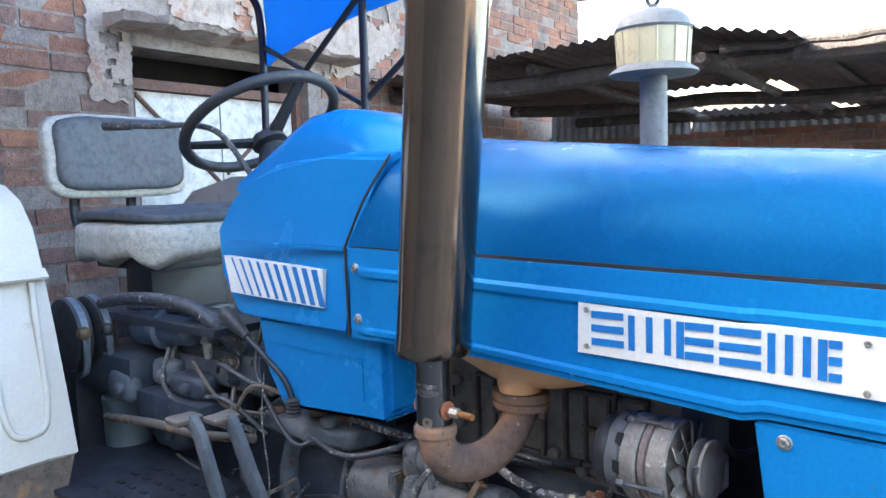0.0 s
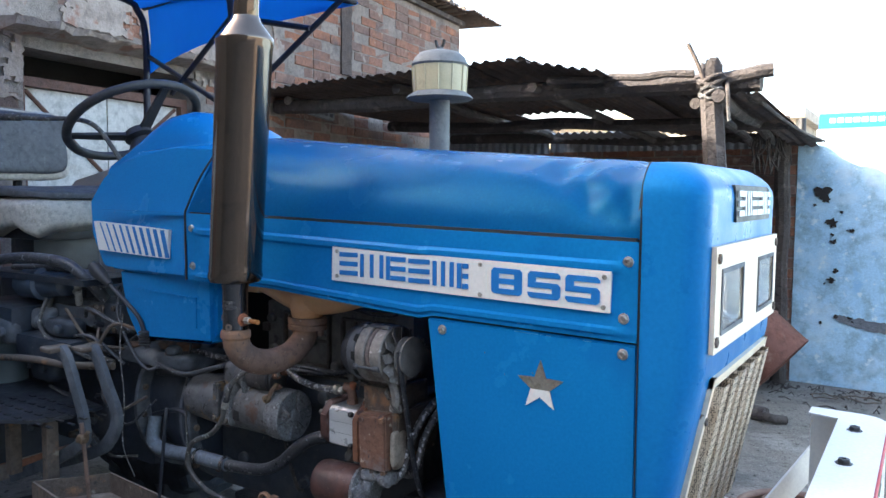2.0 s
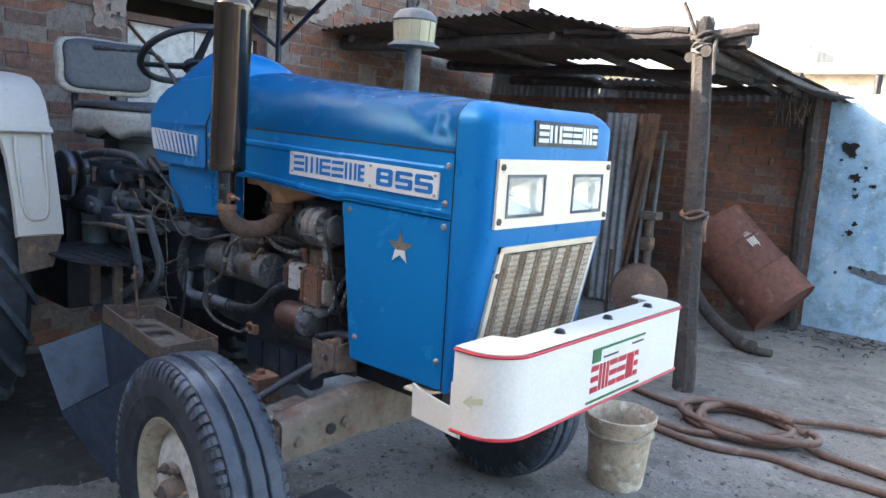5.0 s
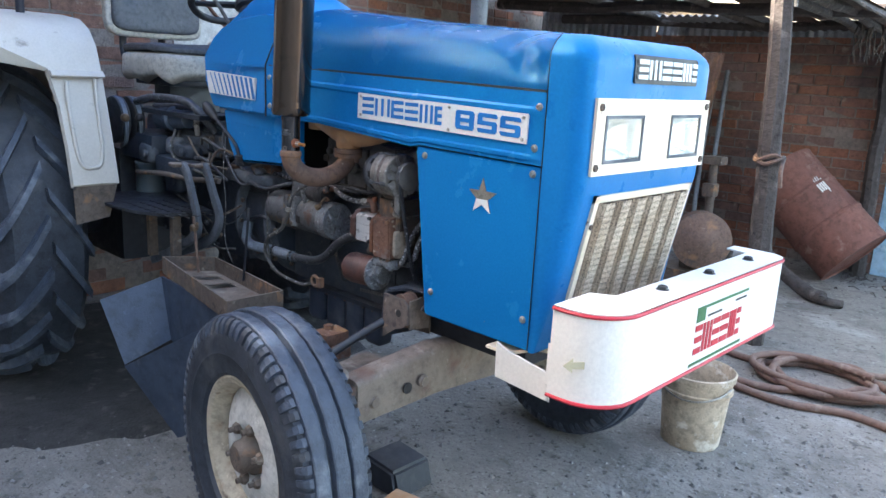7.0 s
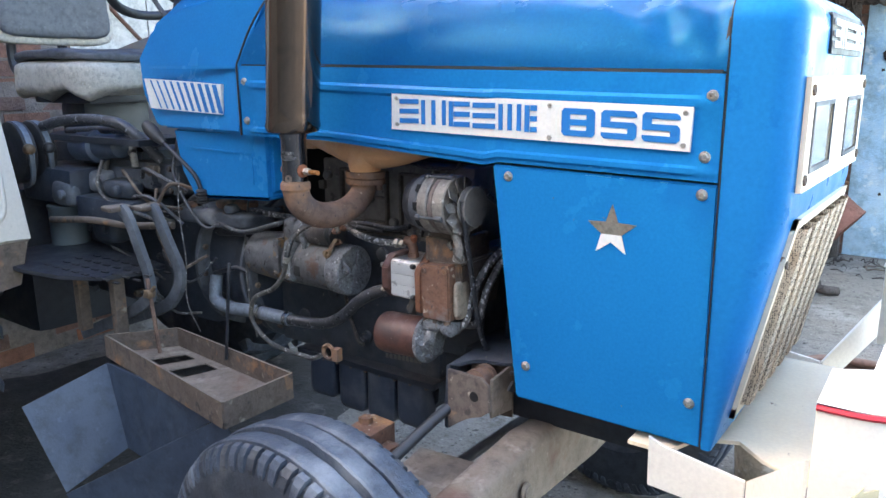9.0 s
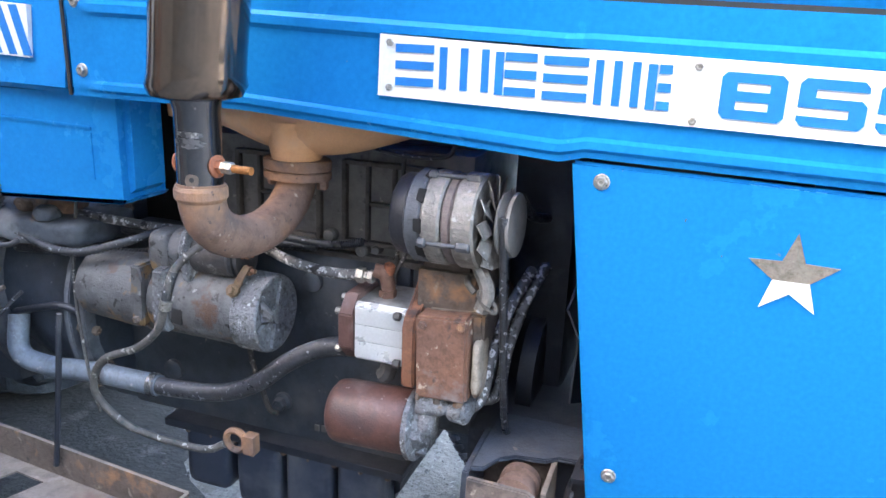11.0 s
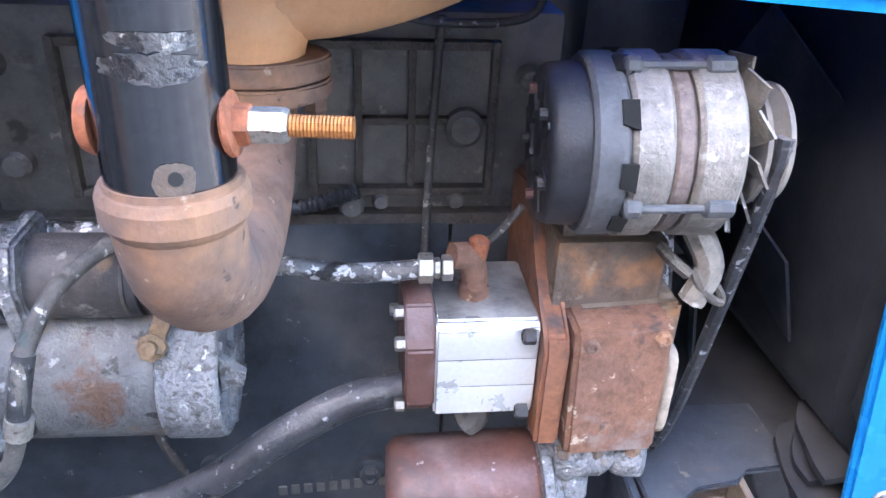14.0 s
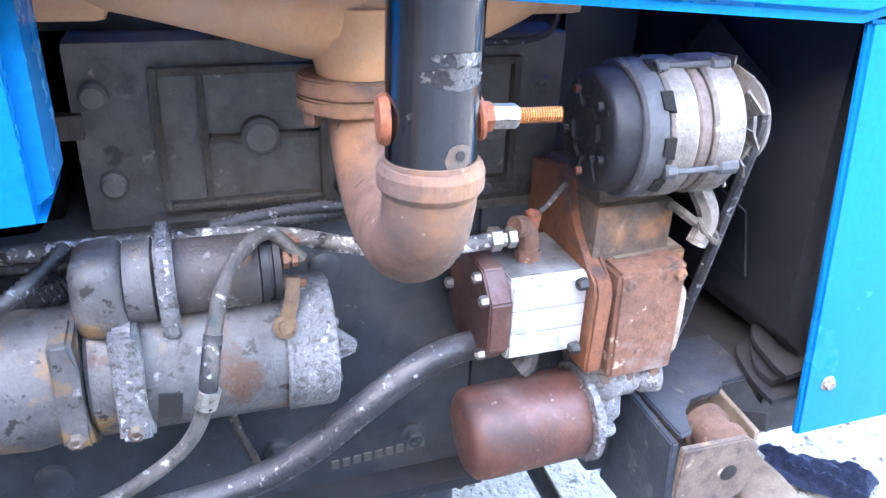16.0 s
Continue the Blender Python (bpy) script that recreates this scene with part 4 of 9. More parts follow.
    pole((0.03, 2.58, 2.095), (0.40, 2.63, 2.150), 0.036, 0.006)
    pole((-0.80, 2.50, 2.165), (0.02, 2.56, 2.150), 0.022, 0.01)
    # corner prop at the blue wall
    pole((0.12, 5.0, 0.0), (0.10, 4.98, 1.95), 0.06, 0.012)
    # hanging strips of old thatch
    bm = bmesh.new()
    for i in range(26):
        x, y = 0.06 + rng.uniform(-0.06, 0.12), rng.uniform(4.3, 5.0)
        tube(bm, [(x, y, 1.97), (x + rng.uniform(-0.04, 0.04), y, 1.87), (x + rng.uniform(-0.06, 0.06), y, 1.72 + rng.uniform(-0.05, 0.1))], 0.006, 4, 2)
    part("thatch_strip", bm, WOOD, t, "frayed strips of straw")
    bm = bmesh.new()
    for i in range(9):
        y = rng.uniform(-0.05, 0.1)
        tube(bm, [(0.12 + 0.02 * i, 2.6 + i * 0.02, 2.09 - 0.005 * i), (0.3 + 0.012 * i, 3.4 + y, 2.0 - 0.01 * i), (0.24 + 0.02 * i, 4.9, 1.93)], 0.009, 5, 4)
    part("reed_bundle", bm, WOOD, t, "bundle of dry reeds along the roof edge")


shed()


def wooden_post():
    t = thing("wooden_post", (0.22, 2.55, 0), "grey weathered split timber post tied with rag and rope", "post")
    bm = bmesh.new()
    rng = random.Random(9)
    base, top = Vector((0.235, 2.56, -0.03)), Vector((0.105, 2.585, 2.21))
    loops = []
    prof = [1.0 + 0.10 * math.sin(3 * k + 0.4) * (1 if k % 2 else 0.4) for k in range(16)]
    for i in range(30):
        s = i / 29
        c = base.lerp(top, s) + Vector((0.012 * noise.noise((s * 5, 0, 0)), 0.012 * noise.noise((0, s * 5, 0)), 0))
        r = 0.064 - 0.010 * s
        loops.append([c + Vector((math.cos(a) * r * prof[k] * (1 + 0.07 * noise.noise((k * 0.9, s * 9, 2))), math.sin(a) * r * prof[k] * (1 + 0.07 * noise.noise((k * 0.9, s * 9, 7))), (rng.uniform(-0.05, 0.04) if i == 29 else 0))) for k, a in enumerate(2 * math.pi * k / 16 for k in range(16))])
    rings(bm, loops)
    part("post_trunk", bm, WOOD, t, "", 50)
    def wrap(z, r, turns, name, mat, th):
        bm = bmesh.new()
        c = base.lerp(top, z / 2.24)
        pts = [(c.x + math.cos(a) * r, c.y + math.sin(a) * r, z + 0.02 * math.sin(a * 2.3) + 0.01 * k / 6) for k, a in ((k, k * math.pi / 4) for k in range(8 * turns + 1))]
        tube(bm, pts, th, 6, 3)
        tube(bm, [pts[-1], (c.x + r * 1.3, c.y - r, z - 0.05), (c.x + r * 1.4, c.y - r, z - 0.13)], th, 6, 4)
        part(name, bm, mat, t)
    wrap(1.06, 0.076, 2, "rag_tie", RUST, 0.012)
    wrap(2.02, 0.070, 3, "rope_tie", GREY_HOSE, 0.009)
    wrap(2.09, 0.070, 2, "rope_tie", WOOD, 0.011)
    bm = bmesh.new()
    tube(bm, [(0.0, 2.50, 2.30), (0.05, 2.52, 2.19), (0.10, 2.54, 2.05)], 0.012, 7, 4)
    part("wooden_peg", bm, RUST_DARK, t)


wooden_post()


# ---- the tractor: forward is +x, its own right side faces -y ----
CY = 0.035          # its middle plane
tractor = thing("tractor", (-0.8, CY, 0), "old bright blue farm tractor with white decals, parked in the yard", "tractor")


def seam(x):
    """Height of the joint between the bonnet and the side covers."""
    return 1.4405 - 0.0235 * x


def mirror(p):
    return (p[0], 2 * CY - p[1], p[2])


# knocks in the bonnet: along, height, reach along, reach up, depth
DENTS = ((0.500, 1.548, 0.075, 0.040, 0.020), (0.565, 1.515, 0.060, 0.045, 0.015), (0.630, 1.545, 0.050, 0.040, 0.015), (0.600, 1.470, 0.090, 0.026, 0.006), (0.405, 1.560, 0.08, 0.022, 0.007), (0.655, 1.500, 0.035, 0.050, 0.010), (-0.20, 1.585, 0.14, 0.05, 0.003), (-0.36, 1.60, 0.06, 0.025, 0.003), (0.14, 1.565, 0.10, 0.03, 0.003), (0.26, 1.575, 0.05, 0.016, 0.004))


def bonnet():
    bm = bmesh.new()
    loops = []
    for i in range(161):
        s = i / 160
        x = -0.505 + 1.188 * s
        z0 = seam(x)
        h = 0.205 - 0.062 * s
        lean = 0.008 * s
        half = []
        for k in range(13):
            a = k / 12
            prof_y = -0.283 + lean + 0.020 * a + 0.056 * a ** 2 + (0.040 * max(0, (a - 0.74) / 0.26) ** 2.0)
            half.append((prof_y, z0 + h * (1 - (1 - a) ** 1.15) * 0.86))
        for k in range(1, 8):
            a = k / 7
            half.append((half[12][0] + (CY - half[12][0]) * a, half[12][1] + h * 0.14 * math.sin(a * math.pi / 2) ** 0.75))
        slant = [0.082 * min(1, max(0, (z - z0) / 0.16)) * (1 - s) ** 6 for _, z in half]
        row = []
        for (y, z), sx in zip(half, slant):
            d = sum(max(0.0, 1 - abs((x - dx) / rx + 0.3 * (z - dz) / rz) - 0.8 * abs((z - dz) / rz)) ** 1.15 * deep for dx, dz, rx, rz, deep in DENTS)
            wob = 0.0022 * noise.noise((x * 4.3, y * 6, z * 9))
            row.append((x + sx, y + d + wob, z - d * 0.8 + wob))
        far = [(px, 2 * CY - py, pz) for px, py, pz in reversed(row[:-1])]
        loops.append(row + far)
    rings(bm, loops, False, False, closed=False)
    bmesh.ops.solidify(bm, geom=list(bm.faces), thickness=0.0035)
    return part("bonnet", bm, BLUE, tractor, "dented sky-blue bonnet sheet", 40)


def side_cover(sign):
    """The pressed steel cover below the bonnet; sign -1 on the near side."""
    bm = bmesh.new()
    loops = []
    for i in range(40):
        s = i / 39
        x = -0.502 + 1.188 * s
        zt = seam(x) - 0.0032
        zb = 1.276 if x < -0.21 else 1.276 - 0.030 * (x + 0.21) / 0.45 if x < 0.245 else 1.2545 - 0.0225 * (x - 0.245)
        h = zt - zb
        prof = [(0.0, 0.012), (0.0, 0.0), (0.20, 0.0), (0.235, 0.006), (0.30, 0.006), (0.335, 0.0), (0.70, 0.0), (0.86, 0.0), (0.885, 0.006), (0.935, 0.006), (0.96, 0.0), (1.0, 0.0), (1.0, 0.012)]
        edge = min(1, min(s, 1 - s) / 0.05)
        row = []
        for a, d in prof:
            o = -d * edge if d < 0.01 else d
            row.append((x, -0.2865 + o, zt - a * h))
        loops.append(row if sign < 0 else [mirror(p) for p in row])
    rings(bm, loops, False, False, closed=False)
    bmesh.ops.recalc_face_normals(bm, faces=bm.faces)
    bmesh.ops.solidify(bm, geom=list(bm.faces), thickness=0.0015)
    ob = part("side_cover", bm, BLUE, tractor, "", 35)
    if sign < 0:
        for x, z in ((-0.484, 1.410), (-0.482, 1.314), (0.668, 1.386), (0.662, 1.286)):
            hexbolt(ob, (x, -0.2865, z), (0, -1, 0), 0.0074, 0.007)
    return ob


def nameplate(parent):
    bm = bmesh.new()
    plate(bm, [(-0.004, 1.386), (0.640, 1.368), (0.638, 1.294), (-0.006, 1.310)], 'y', -0.2925, -0.2855)
    np_ = part("nameplate", bm, PLATE, tractor, "white enamel nameplate with blue marks")
    block_letters(np_, [0.050, 0.062, 0.050, 0.052, 0.050, 0.026], 0.018, 1.324, 0.050, -0.2925, -0.027, LETTER_BLUE, 0.008)
    for figure, x in (("8", 0.400), ("5", 0.478), ("5", 0.554)):
        part("number", square_figure(figure, x, 1.3125 - 0.027 * (x - 0.40), 0.066, 0.050, -0.2942, -0.2918), LETTER_BLUE, np_)
    for x, z in ((0.010, 1.375), (0.010, 1.321), (0.375, 1.366), (0.375, 1.307), (0.628, 1.358), (0.627, 1.304)):
        hexbolt(np_, (x, -0.2925, z), (0, -1, 0), 0.005, 0.003, STEEL, "rivet", False)


def lower_panel(sign):
    bm = bmesh.new()
    poly = [(0.244, 1.249), (0.6875, 1.240), (0.6895, 0.764), (0.306, 0.766)]
    y0, y1 = (-0.284, -0.272) if sign < 0 else (2 * CY + 0.272, 2 * CY + 0.284)
    plate(bm, poly, 'y', y0, y1, 0.004)
    ob = part("lower_panel", bm, BLUE, tractor, "", 35)
    if sign < 0:
        for x, z in ((0.282, 1.227), (0.661, 1.222), (0.329, 0.840), (0.664, 0.845)):
            hexbolt(ob, (x, -0.284, z), (0, -1, 0), 0.0074, 0.007)
        pts = []
        for i in range(10):
            r = 0.050 if i % 2 == 0 else 0.0205
            a = math.pi / 2 + i * math.pi / 5
            pts.append((0.503 + r * math.cos(a), 1.142 + r * math.sin(a)))
        bm = bmesh.new()
        plate(bm, pts, 'y', -0.2858, -0.284)
        part("star_badge", bm, BRASSY, ob, "five-pointed star badge, upper half tarnished")
        # white plate paints the bright reflection on the star's chrome lower half
        bm = bmesh.new()
        plate(bm, [pts[i] for i in (3, 4, 5, 6, 7)], 'y', -0.2868, -0.2855)
        part("star_foot", bm, PLATE, ob, "lower half of the star, its chrome shine painted white")
    return ob


def nose_section(z):
    """Front x, half width and corner radius of the nose at a height."""
    if z < 1.21:
        f = 0.708 + (z - 0.765) / 0.445 * 0.090
    else:
        f = 0.798 + 0.004 * (z - 1.21)
    top = max(0.0, (z - 1.50) / 0.062)
    return f - 0.055 * top ** 2.2, 0.3235 - 0.045 * top ** 2.2, min(0.045, max(0.006, f - 0.702))


LAMPS = ((-0.206, -0.034), (0.118, 0.284))
LAMP_Z = (1.264, 1.372)


def nose():
    bm = bmesh.new()
    loops = []
    zs = [0.765, 0.79, 0.83] + [0.90 + 0.05 * i for i in range(7)] + [LAMP_Z[0], 1.32, LAMP_Z[1], 1.42, 1.45, 1.48, 1.50, 1.515, 1.53, 1.542, 1.551, 1.557, 1.560]
    for z in zs:
        f, w, r = nose_section(z)
        side = [(0.6915, CY - w, z)]
        n = 8
        for k in range(n + 1):
            a = math.pi / 2 * k / n
            side.append((f - r + r * math.sin(a), CY - w + r - r * math.cos(a), z))
        lim = w - r - 0.012
        front = [(f, CY + max(-lim + 0.006 * i, min(lim - 0.006 * (3 - i), y - CY)), z) for i, y in enumerate(LAMPS[0] + LAMPS[1])]
        loops.append(side + front + [(px, 2 * CY - py, pz) for px, py, pz in reversed(side)])
    vl = rings(bm, loops, False, False, closed=False)
    top = vl[-1]
    for i in range(9):
        bm.faces.new((top[i], top[i + 1], top[-2 - i], top[-1 - i]))
    # the two lamp openings
    gone = []
    for fc in bm.faces:
        c = fc.calc_center_median()
        if c.x > 0.79 and LAMP_Z[0] < c.z < LAMP_Z[1] and any(a < c.y < b for a, b in LAMPS):
            gone.append(fc)
    bmesh.ops.delete(bm, geom=gone, context='FACES')
    for v in bm.verts:
        k = 0.0025 * noise.noise((v.co.x * 7, v.co.y * 5, v.co.z * 5))
        if v.co.x < 0.76:
            v.co.y += k * (1 if v.co.y < CY else -1)
    bmesh.ops.solidify(bm, geom=list(bm.faces), thickness=0.003)
    return part("nose_cowl", bm, BLUE_WORN, tractor, "scratched blue nose cowl", 35)


def on_nose(y, z, out=0.0):
    f, w, r = nose_section(z)
    return Vector((f + out, y, z))


def nose_fittings(cowl):
    # white headlamp panel
    def quad_plate(y0, y1, z0, z1, o0, o1, r=0.012):
        bm = bmesh.new()
        ring = []
        for cy, cz, a0 in ((y1 - r, z1 - r, 0), (y0 + r, z1 - r, 90), (y0 + r, z0 + r, 180), (y1 - r, z0 + r, 270)):
            for k in range(4):
                a = radians(a0 + 30 * k)
                ring.append((cy + r * math.cos(a), cz + r * math.sin(a)))
        rings(bm, [[on_nose(y, z, o0) for y, z in ring], [on_nose(y, z, o1) for y, z in ring]])
        return bm
    bm = bmesh.new()
    pierced(bm, [-0.250, *LAMPS[0], *LAMPS[1], 0.332], [1.232, *LAMP_Z, 1.416], [(1, 1), (3, 1)], lambda y, z, side: on_nose(y, z, (0.0005, 0.009)[side]))
    panel = part("headlamp_panel", bm, CREAM, tractor, "cream painted headlamp surround with rust at the screws")
    for y, z in ((-0.232, 1.395), (-0.236, 1.252), (0.315, 1.398), (0.315, 1.250)):
        hexbolt(panel, on_nose(y, z, 0.009), (1, 0, 0), 0.010, 0.004, RUST_DARK, "screw", False)
    for y0, y1 in LAMPS:
        z0, z1 = LAMP_Z
        bm = bmesh.new()
        pierced(bm, [y0 - 0.004, y0 + 0.004, y1 - 0.004, y1 + 0.004], [z0 - 0.004, z0 + 0.004, z1 - 0.004, z1 + 0.004], [(1, 1)], lambda y, z, side: on_nose(y, z, (0.0092, 0.0115)[side]))
        lamp = part("lamp_bezel", bm, DUSTY, panel, "thin grey lamp bezel")
        # deep silvered reflector behind the glass
        bm = bmesh.new()
        cy_, cz_ = (y0 + y1) / 2, (z0 + z1) / 2
        loops = []
        for depth, k in ((0.004, 1.0), (-0.012, 0.97), (-0.030, 0.84), (-0.044, 0.62), (-0.052, 0.36), (-0.055, 0.12)):
            ring = []
            for i in range(40):
                a = 2 * math.pi * (i + 0.5) / 40
                c_, s_ = math.cos(a), math.sin(a)
                p = 0.16 + 0.5 * (1 - k)
                ring.append((0.798 + depth, cy_ + (y1 - y0) / 2 * k * math.copysign(abs(c_) ** p, c_), cz_ + (z1 - z0) / 2 * k * math.copysign(abs(s_) ** p, s_)))
            loops.append(ring)
        rings(bm, loops, False, True)
        part("reflector", bm, REFLECTOR, panel, "dull silvered reflector", 40)
        bm = bmesh.new()
        cyl(bm, (0.752, cy_, cz_), (0.775, cy_, cz_), 0.010, 0.008, 12)
        part("bulb", bm, CHROME, panel, "small headlamp bulb")
        bm = bmesh.new()
        ring = [(y0 + 0.002, z0 + 0.002), (y1 - 0.002, z0 + 0.002), (y1 - 0.002, z1 - 0.002), (y0 + 0.002, z1 - 0.002)]
        rings(bm, [[on_nose(p, q, 0.005) for p, q in ring], [on_nose(p, q, 0.008) for p, q in ring]])
        lens = part("lamp_lens", bm, PLATE_GLASS, panel, "fluted clear headlamp glass")
        lens.visible_shadow = False
    # badge over the lamps
    bm = quad_plate(-0.090, 0.245, 1.453, 1.523, -0.004, 0.005, 0.006)
    badge = part("front_badge", bm, BLACK, tractor, "black front badge with white marks")
    y = -0.078
    for i, w in enumerate((0.048, 0.060, 0.048, 0.052, 0.048, 0.026)):
        bm = bmesh.new()
        for k in range(3):
            if i % 3 == 1:
                bm2 = (y + k * (w - 0.012) / 2, y + k * (w - 0.012) / 2 + 0.012, 1.464, 1.512)
            else:
                bm2 = (y, y + w, 1.464 + k * 0.0185, 1.464 + k * 0.0185 + 0.011)
            ring = [(bm2[0], bm2[2]), (bm2[1], bm2[2]), (bm2[1], bm2[3]), (bm2[0], bm2[3])]
            rings(bm, [[on_nose(a, b, 0.004) for a, b in ring], [on_nose(a, b, 0.008) for a, b in ring]])
        part("mark", bm, PLATE, badge)
        y += w + 0.006
    # grille: cream frame, perforated sheet, vertical bars
    g0, g1, z0, z1 = -0.205, 0.300, 0.800, 1.180
    bm = bmesh.new()
    for a, b, c, d in ((g0, g0 + 0.018, z0, z1), (g1 - 0.018, g1, z0, z1), (g0, g1, z1 - 0.018, z1), (g0, g1, z0, z0 + 0.018)):
        ring = [(a, c), (b, c), (b, d), (a, d)]
        rings(bm, [[on_nose(p, q, -0.002) for p, q in ring], [on_nose(p, q, 0.009) for p, q in ring]])
    grille = part("grille_frame", bm, CREAM, tractor, "chipped cream grille frame")
    bm = bmesh.new()
    ring = [(g0 + 0.018, z0 + 0.018), (g1 - 0.018, z0 + 0.018), (g1 - 0.018, z1 - 0.018), (g0 + 0.018, z1 - 0.018)]
    rings(bm, [[on_nose(p, q, 0.001) for p, q in ring], [on_nose(p, q, 0.003) for p, q in ring]])
    part("backing_sheet", bm, RUST_DARK, grille)
    n = 6
    pitch = (g1 - g0 - 0.036) / n
    for i in range(n):
        y0 = g0 + 0.018 + i * pitch
        bm = bmesh.new()
        # one pleat: a broad perforated face between steep flanks
        prof = [(0.12, 0.0035), (0.20, 0.023), (0.72, 0.023), (0.86, 0.0035)]
        top = [on_nose(y0 + pitch * a, z1 - 0.019, o) for a, o in prof]
        low = [on_nose(y0 + pitch * a, z0 + 0.019, o) for a, o in prof]
        rings(bm, [low, top], False, False, closed=False)
        part("pleat", bm, MESH, grille, "perforated cream pleat")
    hexbolt(grille, on_nose(g0 + 0.009, 1.10, 0.009), (1, 0, 0), 0.008, 0.004, RUST_DARK, "screw", False)


def mesh_material():
    """Cream sheet with rows of round holes."""
    m, nt, b = nodes_of("perforated_cream_sheet")
    co = nt.nodes.new("ShaderNodeTexCoord").outputs["Object"]
    v = nt.nodes.new("ShaderNodeTexVoronoi")
    v.inputs["Scale"].default_value, v.inputs["Randomness"].default_value = 300.0, 0.45
    nt.links.new(co, v.inputs[0])
    r = nt.nodes.new("ShaderNodeMapRange")
    r.inputs[1].default_value, r.inputs[2].default_value = 0.36, 0.44
    nt.links.new(v.outputs["Distance"], r.inputs[0])
    dirt = ramp_mask(nt, co, 14.0, 0.42, 0.7)
    col = mixed(nt, dirt, (0.62, 0.50, 0.37), (0.42, 0.31, 0.21))
    col = mixed(nt, r.outputs[0], (0.03, 0.025, 0.02), col)
    nt.links.new(col, b.inputs["Base Color"])
    b.inputs["Roughness"].default_value = 0.65
    bn = nt.nodes.new("ShaderNodeBump")
    bn.inputs["Strength"].default_value, bn.inputs["Distance"].default_value = 0.6, 0.004
    nt.links.new(r.outputs[0], bn.inputs["Height"])
    nt.links.new(bn.outputs[0], b.inputs["Normal"])
    return m


def seam_strips():
    # black strip set behind the open joint paints its shade
    bm = bmesh.new()
    loops = []
    for x in (0.674, 0.706):
        z0, h = seam(0.689), 0.143
        row = [(-0.262, 0.76), (-0.262, z0 - 0.02), (-0.258, z0 + 0.05), (-0.245, z0 + 0.085), (-0.215, z0 + 0.100), (-0.15, z0 + 0.108), (CY, z0 + 0.115)]
        row = [(x, y, z) for y, z in row]
        loops.append(row + [mirror(p) for p in reversed(row[:-1])])
    rings(bm, loops, False, False, closed=False)
    bmesh.ops.solidify(bm, geom=list(bm.faces), thickness=0.002)
    part("seam_gap_shade", bm, BLACK, tractor, "black strip behind the joint of bonnet and nose, painted as gap shade", 40)
    bm = bmesh.new()
    tube(bm, [(-0.508, -0.2885, 1.452), (-0.468, -0.272, 1.54), (-0.428, -0.238, 1.622)], 0.0028, 6, 4)
    tube(bm, [(-0.508, -0.2885, 1.452), (-0.508, -0.2885, 1.36), (-0.506, -0.2885, 1.277)], 0.0028, 6, 4)
    for i in range(24):
        x0, x1 = -0.50 + 1.18 * i / 24, -0.50 + 1.18 * (i + 1) / 24
        plate(bm, [(x0, seam(x0) + 0.003), (x1, seam(x1) + 0.003), (x1, seam(x1) - 0.006), (x0, seam(x0) - 0.006)], 'y', -0.281, -0.276)
    line = []
    for z in [0.768 + 0.05 * i for i in range(15)] + [1.50, 1.52, 1.54, 1.552, 1.5595]:
        f, w, r = nose_section(z)
        line.append((0.6895, CY - w - 0.0006, z))
    line += [(0.6895, CY - 0.20, 1.5612), (0.6895, CY, 1.5615)]
    tube(bm, line, 0.0013, 6, 1)
    part("joint_line", bm, BLACK, tractor)


MESH = mesh_material()
seam_strips()
bonnet()
cover = side_cover(-1)
side_cover(1)
nameplate(cover)
lower_panel(-1)
lower_panel(1)
cowl = nose()
nose_fittings(cowl)


